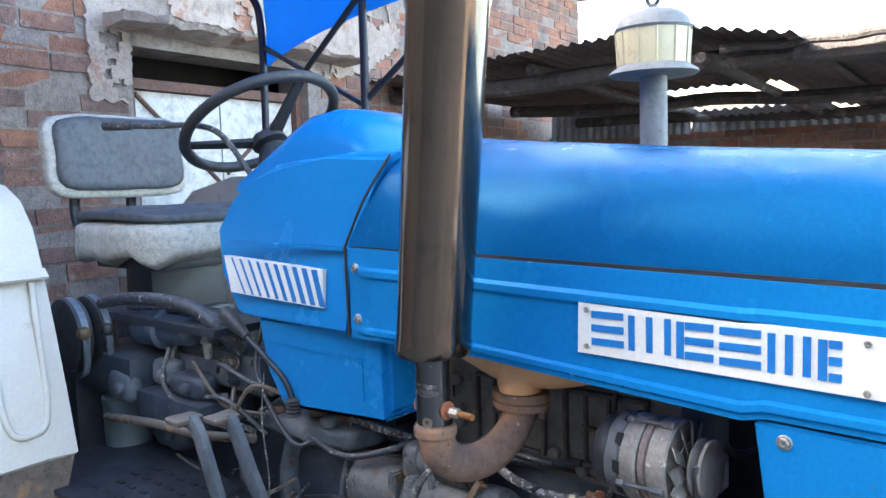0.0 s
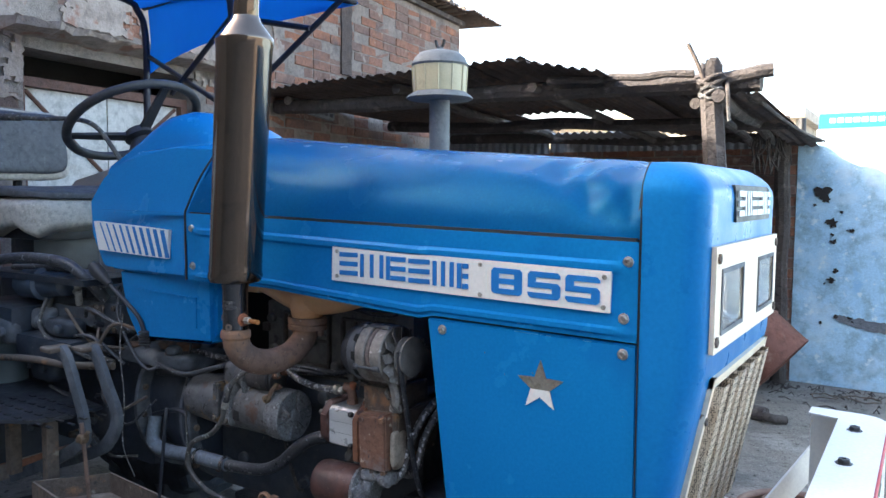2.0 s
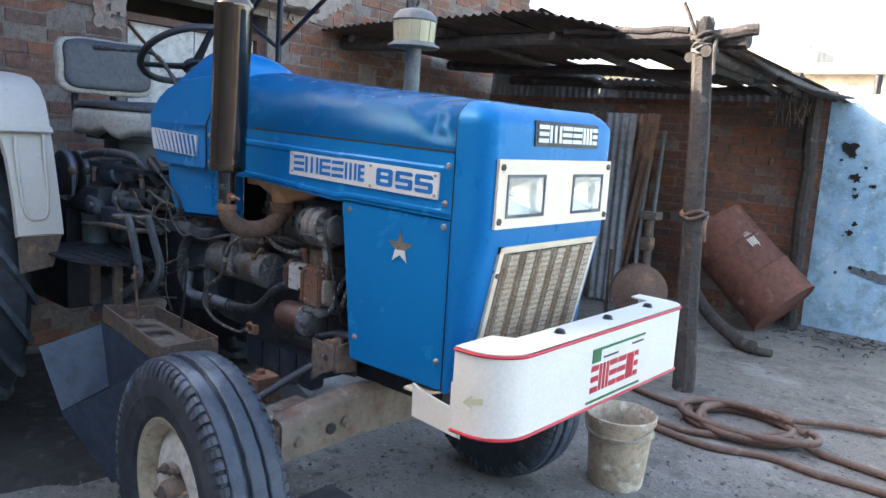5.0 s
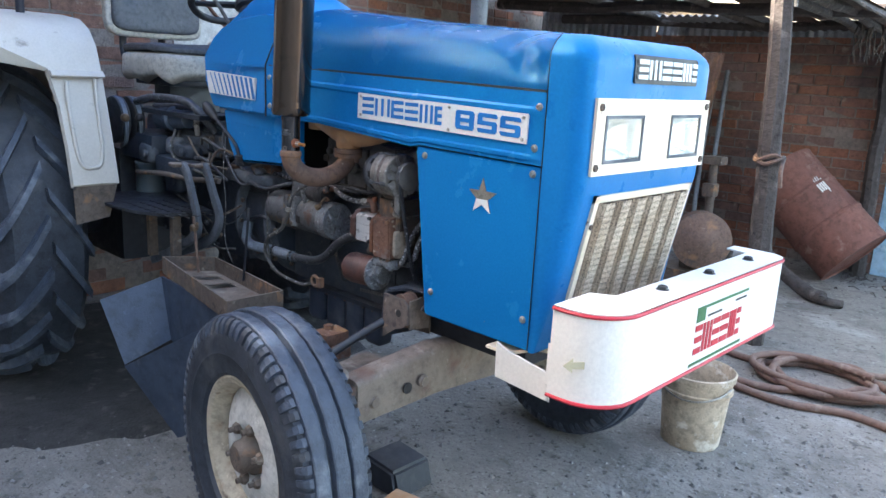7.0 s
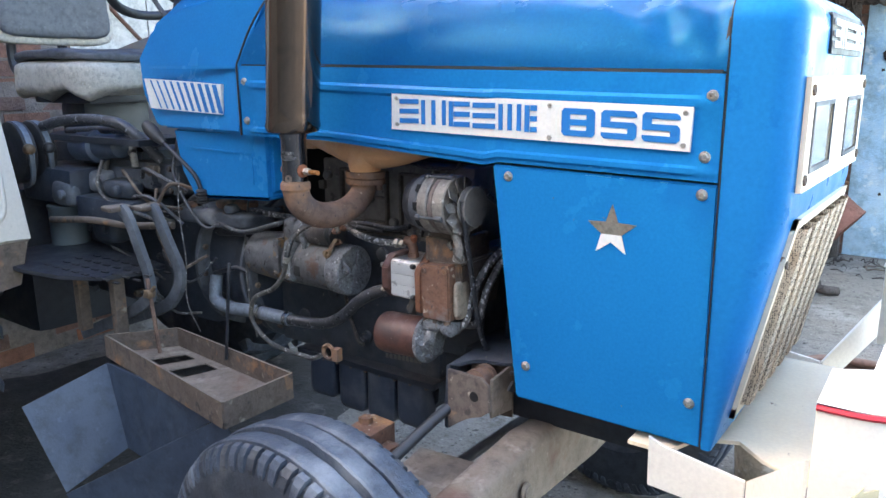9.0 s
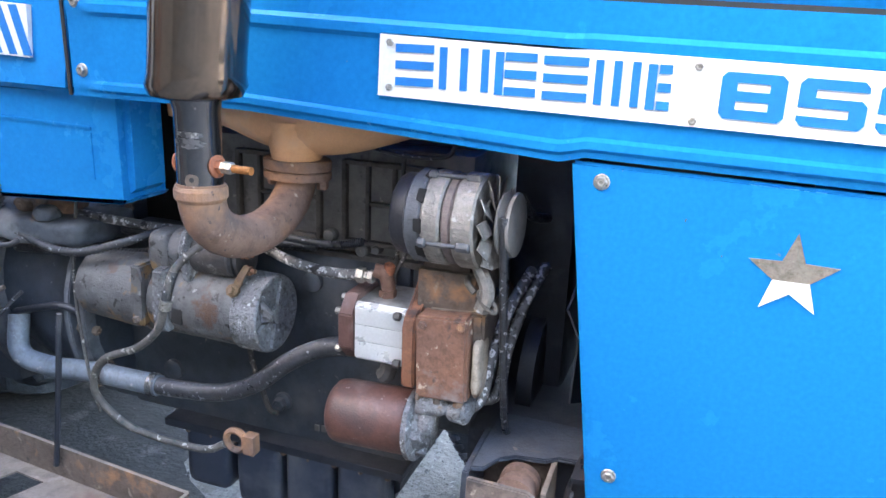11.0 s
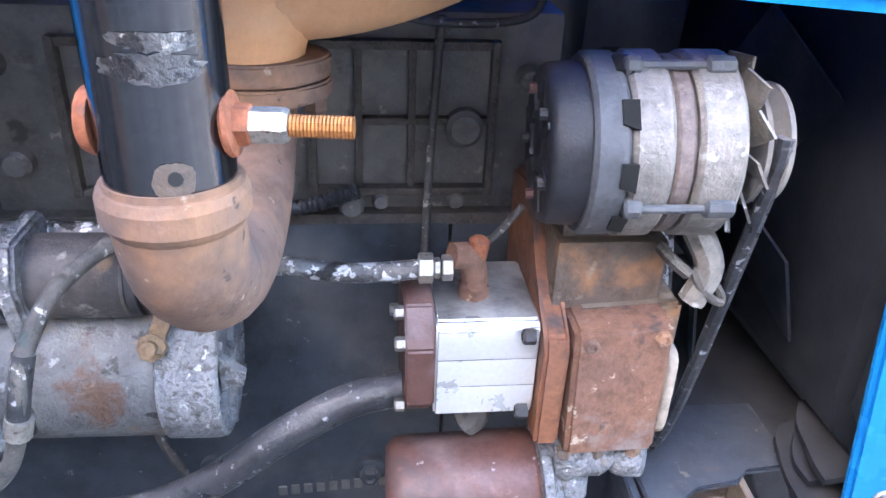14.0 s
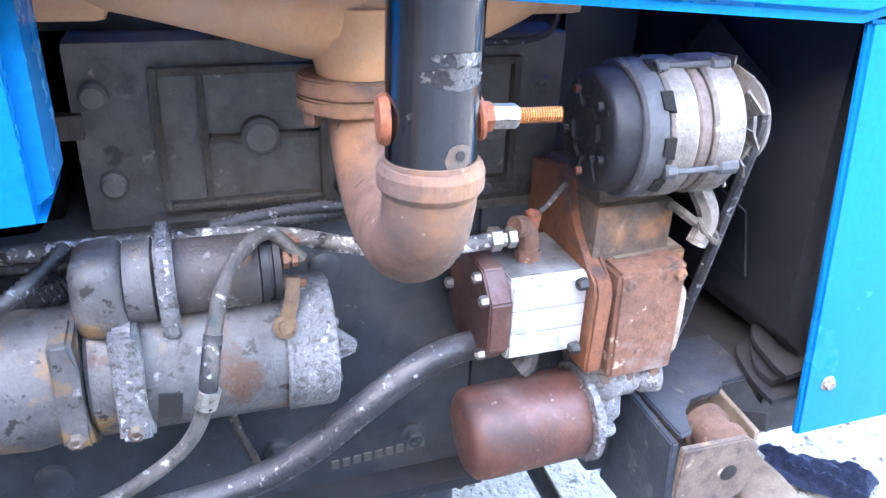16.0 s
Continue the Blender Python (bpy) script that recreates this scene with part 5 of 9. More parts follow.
def dash_shroud():
    bm = bmesh.new()
    # outline stations from front to rear: x at the crease, height of the crease and top
    side = [(-0.507, 1.276), (-0.507, 1.452), (-0.430, 1.622), (-0.62, 1.622), (-0.79, 1.612), (-0.885, 1.585), (-0.930, 1.545), (-0.957, 1.476), (-0.930, 1.38), (-0.897, 1.300), (-0.86, 1.282)]
    depth = [0.0, 0.0, 0.055, 0.058, 0.058, 0.06, 0.045, 0.012, 0.010, 0.014, 0.012]
    near = [(x, -0.288 + d, z) for (x, z), d in zip(side, depth)]
    inner = [(x + (0.03 if x < -0.88 else 0), -0.18, min(z + 0.012, 1.645)) for x, z in side]
    loops = [near, inner, [mirror(p) for p in inner], [mirror(p) for p in near]]
    rings(bm, loops)
    bmesh.ops.bevel(bm, geom=[e for e in bm.edges if e.calc_length() > 0.06], offset=0.010, segments=3, affect='EDGES')
    sh = part("dash_shroud", bm, BLUE, tractor, "blue sheet steel dashboard shroud", 40)
    bm = bmesh.new()
    for z0, z1 in ((1.445, 1.457),):
        plate(bm, [(-0.880, z0), (-0.512, z0 - 0.004), (-0.512, z1 - 0.008), (-0.880, z1 - 0.004)], 'y', -0.2898, -0.275, 0.001)
    part("pressed_bead", bm, BLUE, sh)
    bm = bmesh.new()
    plate(bm, [(-0.905, 1.419), (-0.572, 1.403), (-0.577, 1.327), (-0.885, 1.338)], 'y', -0.2905, -0.274)
    vent = part("vent_plate", bm, PLATE, sh, "white plate with slanted blue bars")
    for i in range(10):
        f = 0.085 + i * 0.09
        xt, xb = -0.905 + 0.333 * f, -0.885 + 0.308 * (f + 0.075)
        w = 0.005 + 0.0012 * i
        zt, zb = 1.4165 - 0.016 * f, 1.3395 - 0.011 * f
        bm = bmesh.new()
        plate(bm, [(xt, zt), (xt + w, zt), (xb + w, zb), (xb, zb)], 'y', -0.2918, -0.2902)
        part("bar", bm, LETTER_BLUE, vent)
    # instrument hump behind the bonnet
    bm = bmesh.new()
    loops = []
    for x, zt, w in ((-1.06, 1.600, 0.17), (-1.02, 1.635, 0.165), (-0.90, 1.725, 0.155), (-0.865, 1.745, 0.15), (-0.80, 1.752, 0.148), (-0.74, 1.742, 0.148), (-0.68, 1.722, 0.15), (-0.62, 1.690, 0.155), (-0.57, 1.645, 0.16), (-0.54, 1.600, 0.16)):
        row = []
        for k in range(13):
            a = math.pi * k / 12
            c, s_ = math.cos(a), math.sin(a)
            row.append((x, CY + 0.02 - w * math.copysign(abs(c) ** 0.55, c) * (1 + 0.16 * (1 - s_)), 1.56 + (zt - 1.56) * s_ ** 0.45))
        loops.append(row)
    rings(bm, loops)
    part("instrument_hump", bm, BLUE, sh, "", 50)
    # blue box below
    bm = bmesh.new()
    prof = [(-0.845, 1.290), (-0.800, 1.165), (-0.765, 1.098), (-0.745, 1.090), (-0.452, 1.106), (-0.436, 1.120), (-0.436, 1.290)]
    plate(bm, prof, 'y', -0.262, -0.165, 0.014)
    tank = part("fuel_tank_guard", bm, BLUE, tractor, "", 40)
    bm = bmesh.new()
    plate(bm, [(-0.77, 1.235), (-0.50, 1.228), (-0.50, 1.222), (-0.768, 1.229)], 'y', -0.2645, -0.255, 0.001)
    plate(bm, [(-0.51, 1.218), (-0.50, 1.218), (-0.50, 1.145), (-0.51, 1.150)], 'y', -0.2645, -0.255, 0.001)
    part("pressed_bead", bm, BLUE, tank)
    # filler cap
    bm = bmesh.new()
    lathe(bm, (-0.57, 0.24, 1.60), (0, 0, 1), [(0, 0.05), (0.03, 0.05), (0.035, 0.042), (0.05, 0.040), (0.054, 0.03)], 20)
    part("filler_cap", bm, PRECAP, tractor)


dash_shroud()


def muffler():
    ax = Vector((-0.201, -0.397, 0))
    def leaning(bm):
        for v in bm.verts:
            k = max(0.0, v.co.z - 1.300)
            v.co += Vector((0.172 * k, -0.086 * k, 0))
        return bm
    bm = bmesh.new()
    lathe(bm, ax + Vector((0, 0, 1.300)), (0, 0, 1), [(0, 0.040), (0.004, 0.056), (0.016, 0.061), (0.03, 0.0585), (0.05, 0.058), (0.50, 0.058), (0.515, 0.061), (0.522, 0.059), (0.555, 0.032), (0.565, 0.0285)], 40)
    body = part("silencer", leaning(bm), MUFF, tractor, "smoked dark chrome exhaust silencer", 35)
    bm = bmesh.new()
    lathe(bm, ax + Vector((0, 0, 1.86)), (0, 0, 1), [(0, 0.0275), (0.012, 0.0265), (0.02, 0.026), (0.72, 0.026), (0.722, 0.022), (0.70, 0.022)], 24)
    part("tail_pipe", leaning(bm), MUFF, body, "", 35)
    bm = bmesh.new()
    lathe(bm, ax + Vector((0, 0, 1.192)), (0, 0, 1), [(0, 0.0285), (0.095, 0.0285), (0.115, 0.034)], 24)
    neck = part("inlet_pipe", bm, PIPE_BLACK, body, "chipped black inlet pipe", 35)
    bm = bmesh.new()
    d0 = Vector((math.cos(-1.28), math.sin(-1.28), 0))
    cyl(bm, ax + Vector((0, 0, 1.204)) + d0 * 0.027, ax + Vector((0, 0, 1.204)) + d0 * 0.0297, 0.0032, seg=10)
    part("bolt_hole", bm, BLACK, neck)
    # clamp stud with nut
    bm = bmesh.new()
    u = Vector((0.99, -0.10, 0)).normalized()
    at = ax + Vector((0, 0, 1.219))
    lathe(bm, at + u * 0.0265, u + Vector((0, 0, 0.10)), [(0, 0.004), (0.0, 0.0135), (0.0015, 0.0148), (0.0035, 0.0142), (0.0045, 0.009)], 18)
    lathe(bm, at + u * 0.0300, u, [(0, 0.0095), (0.0065, 0.0092), (0.0072, 0.008)], 6)
    part("clamp_boss", bm, CLAMP_RUST, neck, "red-rusted clamp washer")
    # scuffs and a bared patch on the pipe
    for a0, zc, aw, zh, m in ((-1.28, 1.2025, 0.34, 0.0105, RUST_DARK), (-1.42, 1.2475, 0.80, 0.0075, SCUFF), (-1.25, 1.2590, 0.62, 0.0050, SCUFF)):
        bm = bmesh.new()
        rim = []
        for k in range(40):
            t = 2 * math.pi * k / 40
            g = 0.85 + (0.20 if m is RUST_DARK else 0.45) * noise.noise((math.cos(t) * 0.8 + zc * 90, math.sin(t) * 0.8, a0)) + (0.08 if m is RUST_DARK else 0.28) * noise.noise((k * 1.7, zc * 50, a0))
            rim.append((a0 + aw * g * math.cos(t), zc + zh * g * math.sin(t)))
        mid = bm.verts.new(ax + Vector((0.02885 * math.cos(a0), 0.02885 * math.sin(a0), zc)))
        loops = []
        for f_ in (0.33, 0.66, 1.0):
            loops.append([bm.verts.new(ax + Vector((0.0288 * math.cos(a0 + (a - a0) * f_), 0.0288 * math.sin(a0 + (a - a0) * f_), zc + (z - zc) * f_))) for a, z in rim])
        for k in range(40):
            j = (k + 1) % 40
            bm.faces.new((mid, loops[0][k], loops[0][j]))
            for p, q in zip(loops, loops[1:]):
                bm.faces.new((p[k], q[k], q[j], p[j]))
        bmesh.ops.recalc_face_normals(bm, faces=list(bm.faces))
        part("worn_patch", bm, m, neck, "rusty bared patch" if m is RUST_DARK else "scuffed bare patch", 60)
    bm = bmesh.new()
    lathe(bm, at + u * 0.036, u, [(0, 0.0080), (0.015, 0.0080), (0.017, 0.007)], 6)
    part("nut", bm, STEEL, neck)
    bm = bmesh.new()
    tube(bm, [at + u * (0.053 + 0.0008 * i) for i in range(36)], 0.005, 10, 1, True, lambda i, n: 0.0047 + 0.0005 * (i % 2))
    part("stud", bm, COPPER, neck, "copper-coloured threaded stud")
    bm = bmesh.new()
    lathe(bm, at - u * 0.034, u, [(0, 0.007), (0.001, 0.014), (0.004, 0.0155), (0.007, 0.0155)], 16)
    part("clamp_ear", bm, CLAMP_RUST, neck, "", 40)
    # U bend to the manifold flange
    bm = bmesh.new()
    fl = Vector((-0.193, -0.172, 0))
    c = (ax + fl) / 2
    d = (fl - ax) / 2
    pts = [ax + Vector((0, 0, 1.195))]
    for k in range(9):
        a = math.pi * k / 8
        pts.append(c - d * math.cos(a) + Vector((0, 0, 1.176 - 0.074 * math.sin(a))))
    pts.append(fl + Vector((0, 0, 1.20)))
    tube(bm, pts, 0.0300, 20, 4)
    elbow = part("exhaust_elbow", bm, RUST, tractor, "rusted cast iron U-shaped exhaust elbow", 50)
    for p, r in ((ax + Vector((0, 0, 1.178)), 0.0328),):
        bm = bmesh.new()
        lathe(bm, p, (0, 0, 1), [(-0.006, 0.0292), (-0.003, r - 0.001), (0.0, r + 0.0008), (0.010, r + 0.0008), (0.0145, r - 0.001), (0.0150, 0.0290)], 28)
        part("collar", bm, RUST, elbow)
    def flange(z, h, mat, parent):
        bm = bmesh.new()
        ring = []
        for k in range(28):
            a = 2 * math.pi * k / 28
            ring.append((fl.x + math.cos(a) * 0.056 * (0.72 + 0.28 * abs(math.cos(a))), fl.y + math.sin(a) * 0.043))
        plate(bm, ring, 'z', z, z + h, 0.002)
        part("flange", bm, mat, parent, "", 35)
    flange(1.164, 0.013, RUST, elbow)
    man_bm = bmesh.new()
    tube(man_bm, [(-0.46, -0.10, 1.276), (-0.38, -0.14, 1.268), (-0.29, -0.158, 1.258), (-0.20, -0.163, 1.250), (-0.10, -0.155, 1.254), (-0.02, -0.13, 1.266), (0.03, -0.09, 1.275)], 0.04, 18, 5, True, lambda i, n: 0.024 + 0.026 * math.exp(-((i / n - 0.52) / 0.24) ** 2))
    tube(man_bm, [(fl.x, fl.y, 1.188), (fl.x, fl.y, 1.21), (fl.x, fl.y + 0.005, 1.245)], 0.04, 18, 4, True, lambda i, n: 0.037 + 0.016 * (i / n) ** 1.5)
    man = part("exhaust_manifold", man_bm, RUST_ORANGE, tractor, "heat-rusted orange-brown exhaust manifold", 50)
    for x in (-0.42, -0.30, -0.12, 0.0):
        bm = bmesh.new()
        box(bm, x - 0.03, x + 0.03, -0.15, -0.05, 1.235, 1.29, 0.01)
        part("port_branch", bm, RUST_ORANGE, man)
    flange(1.1785, 0.016, RUST, man)
    for s in (-1, 1):
        hexbolt(man, (fl.x + 0.043 * s, fl.y, 1.164), (0, 0, -1), 0.009, 0.014, RUST, "bolt", False)


muffler()


def engine():
    bm = bmesh.new()
    box(bm, -0.44, 0.06, -0.068, 0.25, 1.015, 1.205, 0.008)
    blk = part("engine_block", bm, BLOCK, tractor, "oily grey cast iron engine block", 35)
    bm = bmesh.new()
    box(bm, -0.62, -0.035, -0.085, 0.26, 0.650, 1.018, 0.01)
    box(bm, -0.034, 0.10, -0.083, 0.26, 0.730, 1.016, 0.01)
    part("crankcase", bm, CRANK, blk, "grimy blue-black crankcase", 35)
    # added black box, paints the dark gap behind the engine
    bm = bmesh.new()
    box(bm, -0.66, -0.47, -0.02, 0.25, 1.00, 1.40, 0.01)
    part("gap_shade_plate", bm, GAP_SHADE, blk)
    # darker than the block: shade under the bonnet put into the colour
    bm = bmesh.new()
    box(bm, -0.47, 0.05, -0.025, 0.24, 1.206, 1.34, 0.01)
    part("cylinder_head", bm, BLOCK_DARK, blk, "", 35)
    # cast ribs and pads on the side
    bm = bmesh.new()
    def rib(x0, x1, z0, z1, d=0.012):
        box(bm, x0, x1, -0.068 - d, -0.06, z0, z1, 0.003)
    # two cast window frames with a cross of ribs
    for x0, x1 in ((-0.370, -0.205), (-0.165, 0.004)):
        za, zb = 1.040, 1.182
        xm = x0 + 0.042
        rib(x0, x0 + 0.008, za, zb); rib(x1 - 0.008, x1, za, zb)
        rib(x0 + 0.008, x1 - 0.008, za, za + 0.008); rib(x0 + 0.008, x1 - 0.008, zb - 0.008, zb)
        rib(xm, xm + 0.007, za + 0.008, zb - 0.008, 0.009)
        rib(xm + 0.007, x1 - 0.008, 1.107, 1.114, 0.009)
    rib(-0.076, -0.069, 1.048, 1.174, 0.009)
    rib(-0.44, 0.06, 1.012, 1.024, 0.016)
    rib(-0.452, -0.43, 1.118, 1.142, 0.010)
    part("cast_rib", bm, RIB, blk)
    for x, z, r in ((-0.418, 1.158, 0.013), (-0.412, 1.072, 0.013), (-0.272, 1.112, 0.019), (-0.187, 1.050, 0.012), (-0.127, 1.030, 0.012), (-0.025, 1.105, 0.017), (0.03, 1.15, 0.011), (-0.10, 1.035, 0.008), (-0.03, 1.035, 0.008)):
        bm = bmesh.new()
        lathe(bm, (x, -0.066, z), (0, -1, 0), [(0, r), (0.014, r), (0.018, r * 0.75)], 16)
        part("core_plug", bm, BLOCK, blk, "", 35)
    for x, z, r in ((-0.215, 0.965, 0.018), (-0.279, 0.723, 0.017), (-0.113, 0.714, 0.015), (-0.40, 0.83, 0.018), (-0.05, 0.87, 0.012), (-0.52, 0.74, 0.02)):
        bm = bmesh.new()
        lathe(bm, (x, -0.083, z), (0, -1, 0), [(0, r), (0.010, r), (0.013, r * 0.7)], 16)
        part("core_plug", bm, CRANK, blk, "", 35)
        if r < 0.018:
            hexbolt(blk, (x, -0.095, z), (0, -1, 0), r * 0.75, 0.014, CRANK, "bolt", False)
    for i in range(9):
        bm = bmesh.new()
        box(bm, -0.215 + i * 0.014, -0.206 + i * 0.014, -0.0875, -0.084, 0.676 + 0.001 * i, 0.688 + 0.001 * i)
        part("cast_mark", bm, BLOCK, blk)
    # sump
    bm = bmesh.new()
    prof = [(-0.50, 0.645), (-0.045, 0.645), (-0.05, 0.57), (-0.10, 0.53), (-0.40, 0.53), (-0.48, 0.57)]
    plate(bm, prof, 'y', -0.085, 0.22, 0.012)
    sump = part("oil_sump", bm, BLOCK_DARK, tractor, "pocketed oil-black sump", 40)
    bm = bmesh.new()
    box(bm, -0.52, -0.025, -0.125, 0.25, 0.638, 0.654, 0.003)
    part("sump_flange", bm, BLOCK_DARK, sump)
    for i, (x0, x1, zb) in enumerate(((-0.478, -0.382, 0.520), (-0.366, -0.270, 0.506), (-0.260, -0.164, 0.502), (-0.154, -0.060, 0.512))):
        bm = bmesh.new()
        casting(bm, x0, x1, -0.122, -0.06, zb, 0.660, 0.0015, 6, 7.0, 20.0)
        bmesh.ops.delete(bm, geom=[f for f in bm.faces if f.calc_center_median().z > 0.650], context='FACES')
        part("sump_pocket", bm, SUMP, sump, "blue-black sump pocket", 60)
    for i in range(9):
        hexbolt(sump, (-0.47 + i * 0.052, -0.118, 0.638), (0, 0, -1), 0.006, 0.006, RUST_DARK, "bolt", False)
    # far-side bulk, so that the engine closes the view
    bm = bmesh.new()
    box(bm, -0.50, 0.05, 0.25, 0.33, 0.80, 1.30, 0.02)
    part("injection_pump_side", bm, BLOCK_DARK, blk)
    bm = bmesh.new()
    lathe(bm, (0.20, 0.20, 1.02), (0, 0, 1), [(0, 0.06), (0.01, 0.095), (0.30, 0.095), (0.32, 0.08), (0.335, 0.03)], 24)
    part("air_cleaner", bm, BLOCK_DARK, tractor, "black oil-bath air cleaner body", 40)
    # bell housing and gearbox
    bm = bmesh.new()
    loops = []
    for x, r, zc in ((-0.615, 0.21, 0.86), (-0.66, 0.215, 0.86), (-0.74, 0.215, 0.86), (-0.80, 0.20, 0.87), (-0.86, 0.19, 0.88)):
        loops.append([(x, CY + math.cos(a) * r, zc + math.sin(a) * r) for a in (2 * math.pi * k / 28 for k in range(28))])
    rings(bm, loops)
    gb = part("bell_housing", bm, ENGINE_BLUE, tractor, "dusty grey clutch bell housing", 40)
    bm = bmesh.new()
    box(bm, -1.75, -0.86, -0.14, 0.22, 0.66, 1.05, 0.03)
    part("gearbox_case", bm, ENGINE_BLUE, gb, "", 40)
    bm = bmesh.new()
    box(bm, -1.62, -0.95, -0.17, 0.24, 1.05, 1.10, 0.01)
    box(bm, -1.45, -1.10, -0.20, 0.10, 1.10, 1.20, 0.025)
    part("gearbox_cover", bm, ENGINE_BLUE, gb, "", 40)
    bm = bmesh.new()
    box(bm, -2.25, -1.70, -0.30, 0.37, 0.50, 1.05, 0.05)
    cyl(bm, (-2.02, -0.62, 0.70), (-2.02, 0.69, 0.70), 0.11, seg=20)
    part("rear_axle_housing", bm, BLOCK_DARK, gb, "", 40)
    for x, z in ((-0.64, 1.035), (-0.64, 0.72), (-0.64, 0.90), (-0.64, 0.99)):
        hexbolt(gb, (x, CY - 0.21 + 0.02, z), (0, -1, 0), 0.011, 0.012, RUST_DARK, "bolt", False)


engine()


def alternator():
    o, ax = Vector((0.006, -0.222, 1.144)), Vector((1, -0.05, 0.02)).normalized()
    bm = bmesh.new()
    lathe(bm, o, ax, [(0.004, 0.006), (0.001, 0.010), (0.001, 0.020), (0.004, 0.022), (0.004, 0.030), (0.001, 0.032), (0.000, 0.050), (0.002, 0.0545), (0.005, 0.0565), (0.018, 0.0575), (0.034, 0.0580)], 32)
    alt = part("alternator", bm, ALT_BLACK, tractor, "dusty alternator with aluminium housings", 40)
    for a in range(5):
        bm = bmesh.new()
        u, v = frame_of(ax)
        t = a * 2 * math.pi / 5 + 0.4
        cyl(bm, o + (u * math.cos(t) + v * math.sin(t)) * 0.040 - ax * 0.005, o + (u * math.cos(t) + v * math.sin(t)) * 0.040 + ax * 0.004, 0.0042, seg=8)
        part("terminal", bm, RUST_RED if a % 2 else PLASTIC, alt)
    for a in range(8):
        u, v = frame_of(ax)
        t = a * math.pi / 4 + 0.2
        w, q = u * math.cos(t) + v * math.sin(t), u * -math.sin(t) + v * math.cos(t)
        bm = bmesh.new()
        rings(bm, [[o + ax * h + w * r + q * c for c, h in ((-0.0022, 0.006), (0.0022, 0.006), (0.0022, -0.0012), (-0.0022, -0.0012))] for r in (0.024, 0.049)])
        part("cover_rib", bm, ALT_BLACK, alt)
    def band(h0, h1, r, mat, name, bevel=0.003):
        bm = bmesh.new()
        lathe(bm, o, ax, [(h0, r - 0.012), (h0, r - bevel), (h0 + bevel, r), (h1 - bevel, r), (h1, r - bevel), (h1, r - 0.012)], 36)
        return part(name, bm, mat, alt, "", 35)
    band(0.026, 0.050, 0.0645, ALU_DARK, "rear_band")
    band(0.0505, 0.078, 0.0655, ALU, "rear_housing")
    band(0.0785, 0.093, 0.0625, LAMINATE, "stator")
    band(0.0935, 0.125, 0.0655, ALU, "front_housing")
    u, v = frame_of(ax)
    for k in range(4):
        t = k * math.pi / 2 + 0.35
        w = u * math.cos(t) + v * math.sin(t)
        bm = bmesh.new()
        cyl(bm, o + w * 0.066 + ax * 0.048, o + w * 0.066 + ax * 0.122, 0.0032, seg=8)
        cyl(bm, o + w * 0.0645 + ax * 0.048, o + w * 0.0645 + ax * 0.060, 0.0075, seg=8, bevel=0.002)
        cyl(bm, o + w * 0.0645 + ax * 0.102, o + w * 0.0645 + ax * 0.122, 0.0075, seg=8, bevel=0.002)
        part("through_bolt", bm, ALU_DARK, alt, "", 40)
    for k in range(10):
        t = k * math.pi / 5
        w = u * math.cos(t) + v * math.sin(t)
        s = u * -math.sin(t) + v * math.cos(t)
        bm = bmesh.new()
        p = o + ax * 0.050
        quad = ((-0.008, -0.007), (0.005, -0.007), (0.008, 0.004), (-0.008, 0.004))
        rings(bm, [[p + w * rr + s * a * 1.25 + ax * b for a, b in quad] for rr in (0.060, 0.0661)])
        # solid black inserts paint the shade inside the slots
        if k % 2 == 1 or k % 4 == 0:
            part("cooling_slot", bm, GAP_SHADE, alt)
        else:
            bm.free()
    # fan blades
    for k in range(12):
        t = k * math.pi / 6
        w = u * math.cos(t) + v * math.sin(t)
        s = u * -math.sin(t) + v * math.cos(t)
        p = o + ax * 0.130
        bm = bmesh.new()
        rings(bm, [[p + w * r + s * c + ax * h for c, h in ((-0.010, 0.0), (0.008, 0.010), (0.008, 0.012), (-0.010, 0.002))] for r in (0.030, 0.064)])
        part("fan_blade", bm, ALU, alt)
    bm = bmesh.new()
    lathe(bm, o, ax, [(0.128, 0.02), (0.128, 0.034), (0.131, 0.034), (0.131, 0.02)], 24)
    lathe(bm, o, ax, [(0.146, 0.015), (0.147, 0.043), (0.150, 0.044), (0.156, 0.033), (0.162, 0.044), (0.166, 0.043), (0.168, 0.012)], 32)
    part("pulley", bm, BLOCK, alt, "grey steel belt pulley", 40)
    # lower foot and slotted stay
    bm = bmesh.new()
    tube(bm, [o + ax * 0.118 + Vector((0, -0.015, -0.055)), o + ax * 0.13 + Vector((0.005, -0.02, -0.09)), o + ax * 0.125 + Vector((0.002, -0.02, -0.12))], 0.011, 8, 4)
    part("lug", bm, ALU, alt, "", 40)
    bm = bmesh.new()
    q = o + Vector((0.136, -0.030, -0.103))
    ring = [q + Vector((0.013 * math.cos(t), 0.005 * math.sin(t), 0.0065 * math.sin(t) - 0.011 * math.cos(t))) for t in (2 * math.pi * k / 16 for k in range(16))]
    tube(bm, ring + ring[:2], 0.0034, 6, 2)
    tube(bm, [q + Vector((-0.018, 0, 0.011)), q + Vector((-0.03, 0.005, 0.02)), q + Vector((-0.035, 0.02, 0.024))], 0.005, 6, 3)
    part("slotted_stay", bm, RIB, alt)
    bm = bmesh.new()
    box(bm, 0.035, 0.105, -0.215, -0.10, 1.015, 1.082, 0.006)
    part("mounting_bracket", bm, RUST_DARK, alt)
    # fan belt
    bm = bmesh.new()
    x = 0.163
